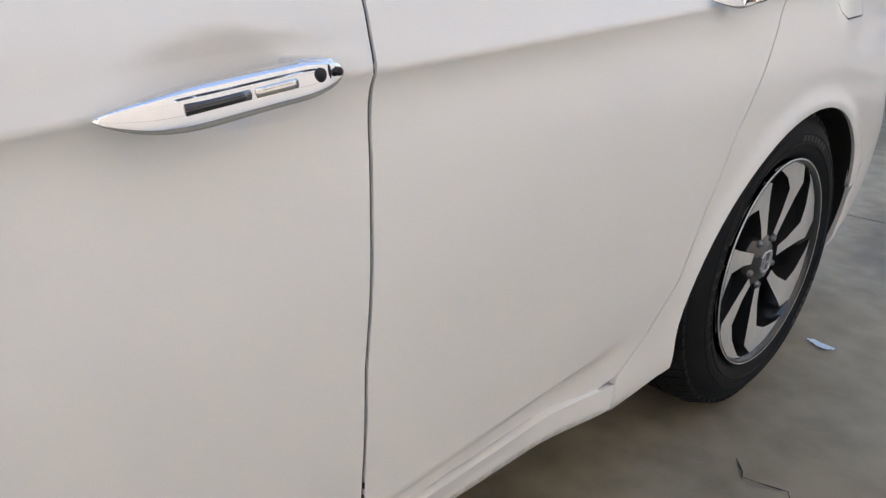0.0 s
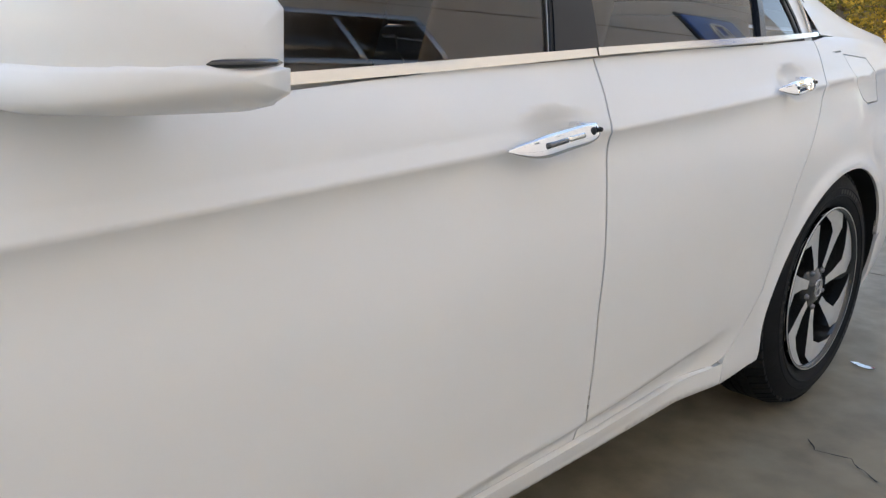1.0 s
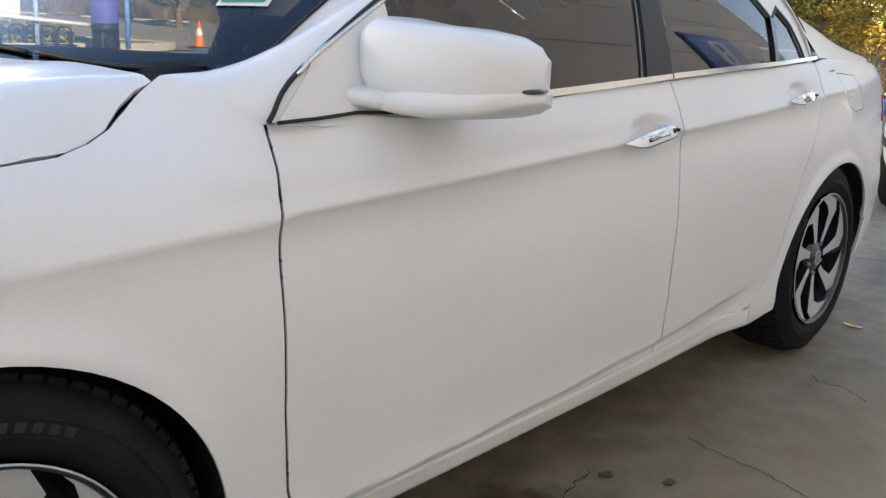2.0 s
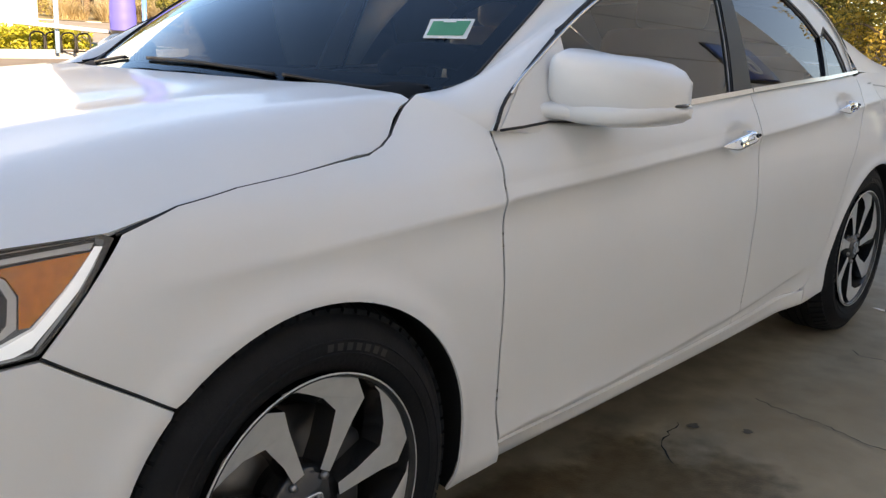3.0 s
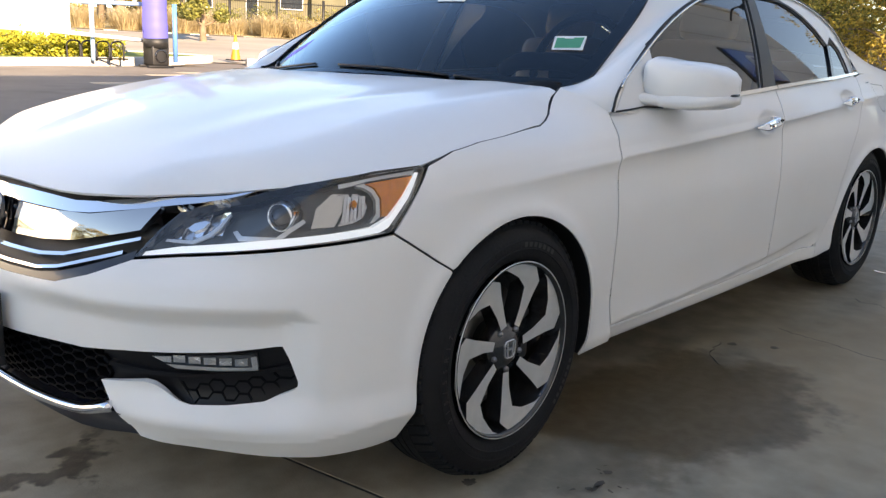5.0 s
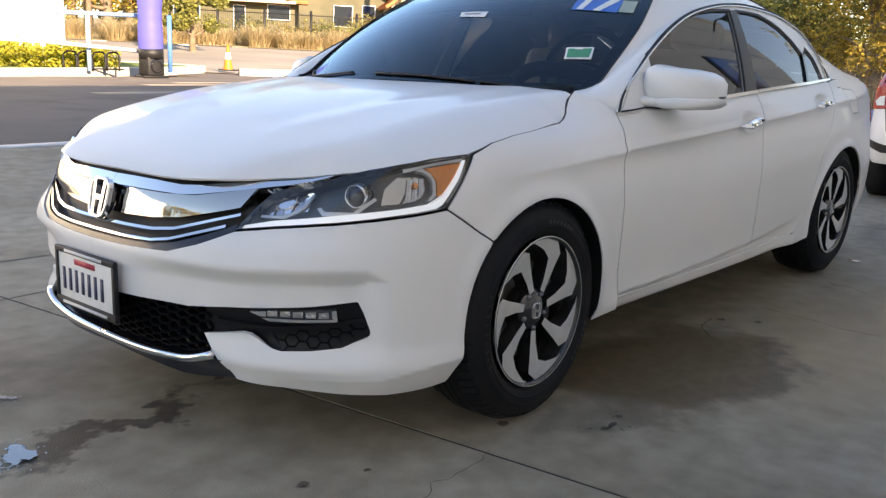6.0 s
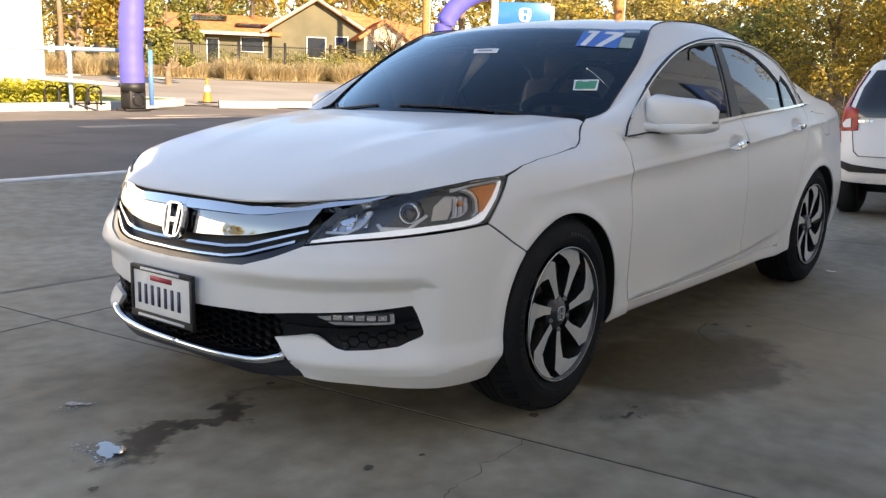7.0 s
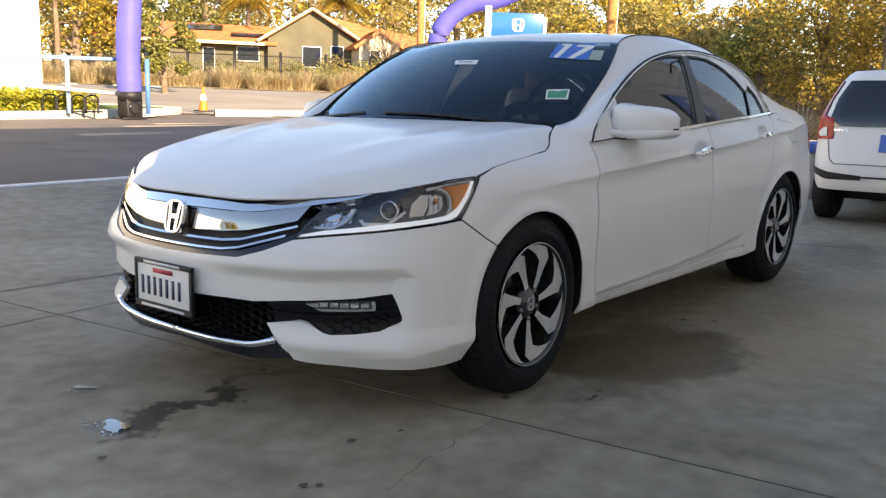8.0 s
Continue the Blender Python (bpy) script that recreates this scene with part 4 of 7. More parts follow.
# door mirrors
for i, mirror in enumerate((1, -1)):
    def ring(y, sx, sz, cx_, cz_, n=28, e=.66, tilt=0.0):
        out = []
        for k in range(n):
            a = 2 * math.pi * k / n
            c, s_ = math.cos(a), math.sin(a)
            x = abs(c) ** e * (1 if c > 0 else -1) * sx
            z = abs(s_) ** e * (1 if s_ > 0 else -1) * sz
            out.append((cx_ + x + tilt * z, -y * mirror, cz_ + z))
        return out
    rows = [ring(.835, .040, .028, .665, .985, e=.52), ring(.842, .066, .050, .680, .986, e=.52), ring(.862, .082, .060, .690, .985, e=.52), ring(.90, .102, .062, .712, .975, e=.52), ring(.955, .108, .062, .736, .971, e=.52), ring(1.00, .103, .057, .756, .967, e=.52), ring(1.024, .090, .048, .770, .963, e=.52), ring(1.040, .062, .033, .780, .959, e=.52), ring(1.045, .014, .009, .785, .957), ring(1.0452, .0003, .0003, .785, .957)]
    shaped = [[(min(x, .788 + .24 * (abs(y) - .88)), y, z) for x, y, z in r] for r in rows]
    housing = loft("side_mirror", shaped, PAINT, car, "white door mirror with slim turn signal", closed=True)
    lower = [ring(.830, .046, .014, .660, .930, e=.5), ring(.862, .074, .020, .686, .927, e=.5), ring(.90, .100, .023, .714, .924, e=.5), ring(.955, .1125, .024, .736, .922, e=.5), ring(1.00, .1075, .022, .756, .923, e=.5), ring(1.026, .094, .018, .770, .926, e=.5), ring(1.043, .064, .012, .780, .930, e=.5), ring(1.049, .014, .004, .785, .932), ring(1.0492, .0003, .0003, .785, .932)]
    lower = [[(min(x, .792 + .24 * (abs(y) - .88)), y, z) for x, y, z in r] for r in lower]
    loft("mirror_base", lower, PAINT, housing, closed=True)
    stem = [ring(.815, .075, .020, .628, .926), ring(.85, .064, .017, .648, .925), ring(.90, .056, .015, .672, .922), ring(.94, .050, .012, .692, .920)]
    loft("mirror_stem", stem, PAINT, housing, closed=True)
    pts = [(.702, -1.012 * mirror, .940), (.735, -1.032 * mirror, .942), (.785, -1.0475 * mirror, .944), (.826, -1.036 * mirror, .945)]
    part("turn_signal", tube(spline(pts, 4), .0040, 8), GLOSSBLACK, housing, "slim dark turn signal strip")
    bm = bmesh.new()
    bm.faces.new([bm.verts.new((.794 + .24 * (-y - .88), y * mirror, z)) for y, z in ((-.87, .95), (-.87, 1.015), (-.90, 1.025), (-.99, 1.010), (-1.01, .99), (-1.01, .95), (-1.0, .94), (-.9, .94))])
    part("mirror_glass", bm, CHROME, housing, smooth=False)
    # white corner piece in front of the pane
    tri_ = [(.515, .955), (.540, .985), (.600, 1.02), (.698, 1.074), (.702, .99), (.70, .90), (.60, .904), (.52, .897), (.455, .893)]
    g = sunk(glass_side, -.004)
    panel("mirror_corner", tri_, g if mirror == 1 else flipped(g), PAINT, car, step=.03, flange=.012, flip=mirror < 0)

# wheels
def spoke_mesh(angle):
    rel = [(.061, -14), (.10, -10), (.150, -8), (.186, -8), (.212, 2), (.2155, 24), (.216, 43), (.212, 43), (.206, 36), (.192, 29), (.178, 20), (.156, 9), (.10, 6), (.061, 7)]
    bm = bmesh.new()
    pts = [(r * math.cos(radians(angle + a)), r * math.sin(radians(angle + a)), r) for r, a in rel]

    def dep(r):
        return .016 - .010 * (r / .21) ** 2
    c = [sum(p[k] for p in pts) / len(pts) for k in (0, 1)]
    front = [bm.verts.new((x, dep(r), z)) for x, z, r in pts]
    mid = [bm.verts.new((x, dep(r) + .005, z)) for x, z, r in pts]
    back = [bm.verts.new((x, dep(r) + .045, z)) for x, z, r in pts]
    # faces of the front, in strips so that the bent outline stays flat
    n = len(front)
    for k in range(n // 2 - 1):
        f = bm.faces.new((front[k], front[k + 1], front[n - 2 - k], front[n - 1 - k]))
        f.material_index = 0
    for a, b in ((front, mid), (mid, back)):
        for k in range(n):
            f = bm.faces.new((a[k], a[(k + 1) % n], b[(k + 1) % n], b[k]))
            f.material_index = 1
    bmesh.ops.recalc_face_normals(bm, faces=bm.faces)
    return bm


def tyre_blocks():
    """Shoulder tread: short grooved blocks round the tyre's edge and three ribs."""
    bm = bmesh.new()
    n = 68
    for k in range(n):
        a0, a1 = 2 * math.pi * k / n, 2 * math.pi * (k + .78) / n
        for y0, y1, r in ((.016, .058, .3315), (.150, .200, .3315)):
            v = []
            for a in (a0, a1):
                for y, rr in ((y0, r - (.016 if y0 < .1 else 0)), (y1, r - (0 if y0 < .1 else .012))):
                    for q_ in (rr, rr - .012):
                        v.append(bm.verts.new((q_ * math.cos(a), y, q_ * math.sin(a))))
            for f in ((0, 2, 6, 4), (0, 4, 5, 1), (2, 3, 7, 6), (0, 1, 3, 2), (4, 6, 7, 5)):
                bm.faces.new([v[i_] for i_ in f])
    for y0, y1 in ((.061, .088), (.094, .111), (.117, .142)):
        lathe([(.319, y0), (.3312, y0), (.3312, y1), (.319, y1)], 72, bm=bm)
    bmesh.ops.recalc_face_normals(bm, faces=bm.faces)
    return bm


CALIPER = mat("grey_caliper", (0.05, 0.05, 0.052), 0.5)
LETTER = mat("raised_rubber", (0.018, 0.018, 0.018), 0.6)
tyre_profile = [(.214, .022), (.224, .006), (.236, .0), (.25, -.006), (.266, -.008), (.283, -.003), (.297, .006), (.309, .018), (.317, .034), (.321, .060), (.322, .15), (.317, .185), (.303, .212), (.25, .215), (.214, .18)]
shared = {}


def wheel(hx, sg, spin, size=1.0, toe=0.0):
    if not shared:
        shared["tyre"] = part("tyre", lathe(tyre_profile, 72), RUBBER, car)
        shared["tread"] = part("tread", tyre_blocks(), RUBBER, shared["tyre"], smooth=False)
        bm = bmesh.new()
        for r0 in (.249, .270):
            lathe([(r0, -.004 if r0 < .26 else -.004), (r0 + .001, -.0085 if r0 > .26 else -.0085), (r0 + .003, -.0080 if r0 > .26 else -.0088), (r0 + .004, -.006)], 72, bm=bm)
        shared["bead"] = part("sidewall_ribs", bm, RUBBER, shared["tyre"])
        bm = bmesh.new()
        for c0, cnt in ((radians(85), 7), (radians(-20), 7)):
            for k in range(cnt):
                a = c0 - k * .075
                for rr in (.256,):
                    v = [bm.verts.new((r_ * math.cos(b_), y_, r_ * math.sin(b_))) for b_, r_ in ((a, rr), (a + .045, rr), (a + .045, rr + .012), (a, rr + .012)) for y_ in (-.0082,)]
                    bm.faces.new(v)
        shared["writing"] = part("sidewall_bars", bm, LETTER, shared["tyre"], "raised sidewall lettering as plain bars", smooth=False)
        shared["writing"]["kind"] = "stuff"
        # the size mark, letter by letter round the sidewall
        bm = bmesh.new()
        for k, ch in enumerate("215/55R17"):
            cu = bpy.data.curves.new("mark", "FONT")
            cu.body, cu.size, cu.extrude, cu.align_x = ch, .020, .0006, "CENTER"
            tmp = bpy.data.objects.new("mark", cu)
            me_ = tmp.to_mesh()
            a = radians(205 - 5.6 * k)
            off_ = Matrix.Translation((.2535 * math.cos(a), -.0080, .2535 * math.sin(a))) @ Matrix.Rotation(math.pi / 2 - a, 4, "Y") @ Matrix.Rotation(math.pi / 2, 4, "X")
            n0 = len(bm.verts)
            bm.from_mesh(me_)
            bm.verts.ensure_lookup_table()
            bmesh.ops.transform(bm, matrix=off_, verts=bm.verts[n0:])
            tmp.to_mesh_clear()
            bpy.data.objects.remove(tmp)
        part("size_mark", bm, LETTER, shared["tyre"], "raised size mark 215/55R17", smooth=False)
        shared["barrel"] = part("rim", lathe([(.217, .0), (.220, -.003), (.216, -.006), (.211, .004), (.204, .03), (.195, .06), (.19, .16)], 72), PAINTED_BLACK, shared["tyre"], "black alloy rim with machined lip")
        shared["lip"] = part("rim_lip", lathe([(.2180, -.001), (.2210, -.0042), (.2190, -.0062), (.2140, .001)], 72), MACHINED, shared["tyre"])
        shared["disc"] = part("brake_disc", lathe([(.06, .085), (.145, .085), (.145, .095), (.06, .095)], 48), DISC, shared["tyre"])
        shared["back"] = part("wheel_backplate", lathe([(0, .12), (.19, .12)], 32), DARK, shared["tyre"])
        shared["hub"] = part("hub", lathe([(0, .012), (.036, .012), (.044, .018), (.062, .022), (.066, .035), (.066, .06)], 32), PAINTED_BLACK, shared["tyre"])
        for k in range(7):
            ob = part("spoke", spoke_mesh(k * 360 / 7 + 64), MACHINED, shared["tyre"], smooth=False)
            ob.data.materials.append(PAINTED_BLACK)
        for k in range(5):
            a = radians(126 + 72 * k)
            ob = part("wheel_nut", lathe([(0, -.006), (.005, -.005), (.0072, 0), (.0072, .02)], 12, (.053 * math.cos(a), .018, .053 * math.sin(a))), NUT, shared["tyre"])
        b_ = badge(.024, .004, shared["tyre"], SATIN)
        b_.matrix_basis = pose(0, .012, 0)
        part("caliper", box_bm((.075, .06, -.07), (.15, .10, .07), .012), CALIPER, shared["tyre"])
        w_ = shared["tyre"]
        w_.matrix_basis = pose(hx, -.888 * sg, .330, 0, 0, 0) @ pose(0, 0, 0, 0, spin, 0)
        return w_
    w_ = copy_thing(shared["tyre"], pose(hx, -.888 * sg, .332 * size, 0, 0, toe if sg > 0 else 180 - toe) @ pose(0, 0, 0, 0, spin, 0))
    w_.scale = (size, size, size)
    w_.parent = car
    return w_


wheel(0, 1, 0)
wheel(2.782, 1, 0, 1.045, -2.2)
wheel(0, -1, 10)
wheel(2.782, -1, 40, 1.045, -2.2)
# dark wheel wells
for hx, pts in ((0, arch(0, .322, .340, .326, -17, 208, 5)), (2.80, arch(2.80, .475, .425, .350, -12, 191, 5))):
    for mirror in (1, -1):
        rows = []
        for k, (grow_, deep) in enumerate(((1.004, .008), (1.02, .03), (1.05, .10), (1.05, .28), (.9, .30))):
            row = []
            for x, z in pts:
                x2, z2 = hx + (x - hx) * grow_, .335 + (z - .335) * grow_
                y = side(x, max(z, .2))[1] + deep
                row.append((x2, y * mirror, z2))
            rows.append(row)
        loft("wheel_well", rows, DARK, car)
        part("well_back", box_bm((hx - .36, min(.60 * -mirror, .57 * -mirror), .2), (hx + .36, max(.60 * -mirror, .57 * -mirror), .68)), DARK, car)
part("underbody", box_bm((-.68, -.60, .22), (3.6, .60, .62), .05), DARK, car)
part("engine_bay", box_bm((-.72, -.50, .25), (-.3, .50, .66), .03), DARK, car)
for mirror in (1, -1):
    part("inner_sill", box_bm((.42, -.84 * mirror if mirror > 0 else .5, .24), (2.3, -.5 if mirror > 0 else .84, .50)), DARK, car)

# cabin
part("dashboard", box_bm((.40, -.68, .80), (.93, .68, .965), .045), DASH, car)
part("dash_hood", tube(spline([(.86, -.56, .985), (.80, -.46, 1.015), (.79, -.36, 1.02), (.80, -.26, 1.015), (.86, -.16, .985)], 4), .03, 8), DASH, car)
bm = tube([(1.02 + .05 * math.sin(a), -.36 + .185 * math.cos(a), 1.0 + .18 * math.sin(a)) for a in [2 * math.pi * k / 40 for k in range(41)]], .015, 8)
sw_ = part("steering_wheel", bm, DASH, car)
part("steering_boss", box_bm((.96, -.45, .95), (1.01, -.27, 1.05), .02), DASH, sw_)


def seat(y, x0=1.35):
    s_ = part("seat", box_bm((x0, y - .25, .40), (x0 + .50, y + .25, .60), .06), BEIGE, car, "beige leather seat")
    bk = box_bm((-.07, -.24, 0), (.07, .24, .62), .06)
    b_ = part("backrest", bk, BEIGE, s_)
    b_.matrix_basis = pose(x0 + .50, y, .55, 0, 18, 0)
    h_ = part("headrest", box_bm((-.05, -.13, 0), (.05, .13, .17), .04), BEIGE, s_)
    h_.matrix_basis = pose(x0 + .69, y, 1.14, 0, 12, 0)


seat(-.36)
seat(.36)
rs = part("rear_bench", box_bm((2.15, -.6, .42), (2.6, .6, .62), .06), BEIGE, car)
rb_ = part("rear_backrest", box_bm((-.06, -.6, 0), (.06, .6, .52), .05), BEIGE, rs)
rb_.matrix_basis = pose(2.6, 0, .58, 0, 20, 0)
part("parcel_shelf", box_bm((2.75, -.6, .98), (3.25, .6, 1.01)), DASH, car)
part("cabin_floor", box_bm((.6, -.7, .38), (2.9, .7, .41)), DASH, car)
part("headlining", box_bm((1.65, -.48, 1.335), (2.12, .48, 1.345)), BEIGE, car)
for mirror in (1, -1):
    part("door_lining", box_bm((.75, min(-.80 * mirror, -.74 * mirror), .45), (2.6, max(-.80 * mirror, -.74 * mirror), .90), .02), DASH, car)
part("rear_view_mirror", box_bm((.985, -.11, 1.235), (1.01, .11, 1.295), .012), DARK, car)

# stickers on the windscreen
def sticker(name, pts, material, lift, label=""):
    q_ = [(x, w) for x, w in pts]
    return panel(name, q_, lambda x, w: (x, -w, screen(x, w)[2] + lift), material, car, flip=True, step=.04, flange=0, label=label)


sticker("permit_card", [(.603, .540), (.649, .624), (.597, .645), (.554, .564)], WHITE_CARD, .003, "green permit card behind the windscreen")
sticker("permit_face", [(.599, .551), (.639, .622), (.599, .634), (.562, .567)], GREEN_CARD, .0045)
sticker("permit_bar", [(.609, .572), (.622, .596), (.618, .598), (.605, .574)], WHITE_CARD, .006)
sticker("stock_label", [(.706, -.023), (.712, .106), (.672, .120), (.668, 0)], WHITE_CARD, .003, "white stock label with plain bars")
sticker("stock_bar", [(.695, .005), (.698, .080), (.688, .083), (.685, .009)], mat("grey_ink", (.25, .26, .30), .5), .0045)
sticker("year_sticker", [(.935, .386), (1.0, .548), (.850, .588), (.800, .424)], BLUE_CARD, .003, "blue year sticker with white numerals 17")
# the figures 1 and 7
def fig(poly):
    o, a, b = np.array((.80, .424)), np.array((.045, .168)), np.array((.135, -.038))
    sticker("numeral", [tuple(o + a * u + b * v) for u, v in poly], WHITE_CARD, .0045)


fig([(.10, .02), (.24, .02), (.42, .98), (.14, .98), (.12, .84), (.24, .84)])
fig([(.46, .02), (.62, .02), (.98, .80), (1.02, .98), (.56, .98), (.53, .82), (.78, .80)])
sticker("notice_card", [(.937, .565), (.955, .615), (.875, .640), (.856, .590)], mat("grey_green_card", (0.35, 0.42, 0.36), 0.5), .0035, "small grey notice card")
# wipers
for pts in ([(.345, -.34), (.325, -.18), (.318, 0), (.325, .12)], [(.47, -.66), (.41, -.56), (.375, -.46), (.352, -.36)], [(.345, .26), (.375, .42), (.43, .58), (.50, .665)]):
    q_ = [(x, y, screen(x, -y)[2] + .007) for x, y in spline(pts, 6)]
    w_ = part("wiper", tube(q_, .0045, 6), DARK, car)
    part("wiper_blade", tube([(p[0] + .008, p[1], p[2] - .003) for p in q_], .003, 5), RUBBER, w_)
cowl = [(.24, -.66), (.40, -.70), (.42, -.60), (.36, -.42), (.33, -.2), (.315, 0), (.33, .2), (.36, .42), (.42, .60), (.40, .70), (.24, .66), (.2, 0)]
panel("cowl", cowl, lambda x, w: (x, -w, .935), DARK, car, flip=True, step=.1, flange=0)
# ---- surroundings ----
def noise_mix(name, a, b, scale, rough=0.8, bump=0.3, bump_scale=40.0, detail=8, lo=.35, hi=.65, c=None, c_scale=3.0, gloss=None, grain=0.0):
    """Two colours mixed by a broad noise, a third by a finer one, with fine relief."""
    m = bpy.data.materials.new(name)
    m.use_nodes = True
    n, l = m.node_tree.nodes, m.node_tree.links
    p = n["Principled BSDF"]
    tc = n.new("ShaderNodeTexCoord")

    def noise_node(s, d):
        t = n.new("ShaderNodeTexNoise")
        t.inputs["Scale"].default_value, t.inputs["Detail"].default_value = s, d
        l.new(tc.outputs["Object"], t.inputs["Vector"])
        return t

    def ramp(src, f0, f1):
        r = n.new("ShaderNodeMapRange")
        r.inputs["From Min"].default_value, r.inputs["From Max"].default_value = f0, f1
        l.new(src, r.inputs["Value"])
        return r.outputs["Result"]

    def mix(f, ca, cb):
        x = n.new("ShaderNodeMix")
        x.data_type = "RGBA"
        l.new(f, x.inputs["Factor"])
        for key, v in (("A", ca), ("B", cb)):
            if isinstance(v, tuple):
                x.inputs[key].default_value = (*v, 1)
            else:
                l.new(v, x.inputs[key])
        return x.outputs["Result"]
    col = mix(ramp(noise_node(scale, detail).outputs["Fac"], lo, hi), a, b)
    if c:
        col = mix(ramp(noise_node(c_scale, 6).outputs["Fac"], .52, .72), col, c)
    if grain:
        g1 = mix(ramp(noise_node(9.0, 10).outputs["Fac"], .30, .70), (.62, .61, .60), (1.25, 1.25, 1.25))
        ml = n.new("ShaderNodeMix")
        ml.data_type, ml.blend_type = "RGBA", "MULTIPLY"
        ml.inputs["Factor"].default_value = grain
        l.new(col, ml.inputs["A"])
        l.new(g1, ml.inputs["B"])
        col = ml.outputs["Result"]
    l.new(col, p.inputs["Base Color"])
    p.inputs["Roughness"].default_value = rough
    if gloss:
        r = n.new("ShaderNodeMapRange")
        r.inputs["To Min"].default_value, r.inputs["To Max"].default_value = gloss
        l.new(noise_node(scale * 1.7, 5).outputs["Fac"], r.inputs["Value"])
        l.new(r.outputs["Result"], p.inputs["Roughness"])
    if bump:
        bp = n.new("ShaderNodeBump")
        bp.inputs["Strength"].default_value, bp.inputs["Distance"].default_value = bump, 0.008
        l.new(noise_node(bump_scale, 5).outputs["Fac"], bp.inputs["Height"])
        l.new(bp.outputs["Normal"], p.inputs["Normal"])
    return m


def leaf_mat(name, a, b):
    m = bpy.data.materials.new(name)
    m.use_nodes = True
    n, l = m.node_tree.nodes, m.node_tree.links
    p = n["Principled BSDF"]
    g = n.new("ShaderNodeNewGeometry")
    x = n.new("ShaderNodeMix")
    x.data_type = "RGBA"
    x.inputs["A"].default_value, x.inputs["B"].default_value = (*a, 1), (*b, 1)
    l.new(g.outputs["Random Per Island"], x.inputs["Factor"])
    l.new(x.outputs["Result"], p.inputs["Base Color"])
    p.inputs["Roughness"].default_value = 0.6
    t, mx = n.new("ShaderNodeBsdfTranslucent"), n.new("ShaderNodeMixShader")
    l.new(x.outputs["Result"], t.inputs["Color"])
    mx.inputs[0].default_value = 0.35
    l.new(p.outputs[0], mx.inputs[1])
    l.new(t.outputs[0], mx.inputs[2])
    l.new(mx.outputs[0], n["Material Output"].inputs["Surface"])
    return m


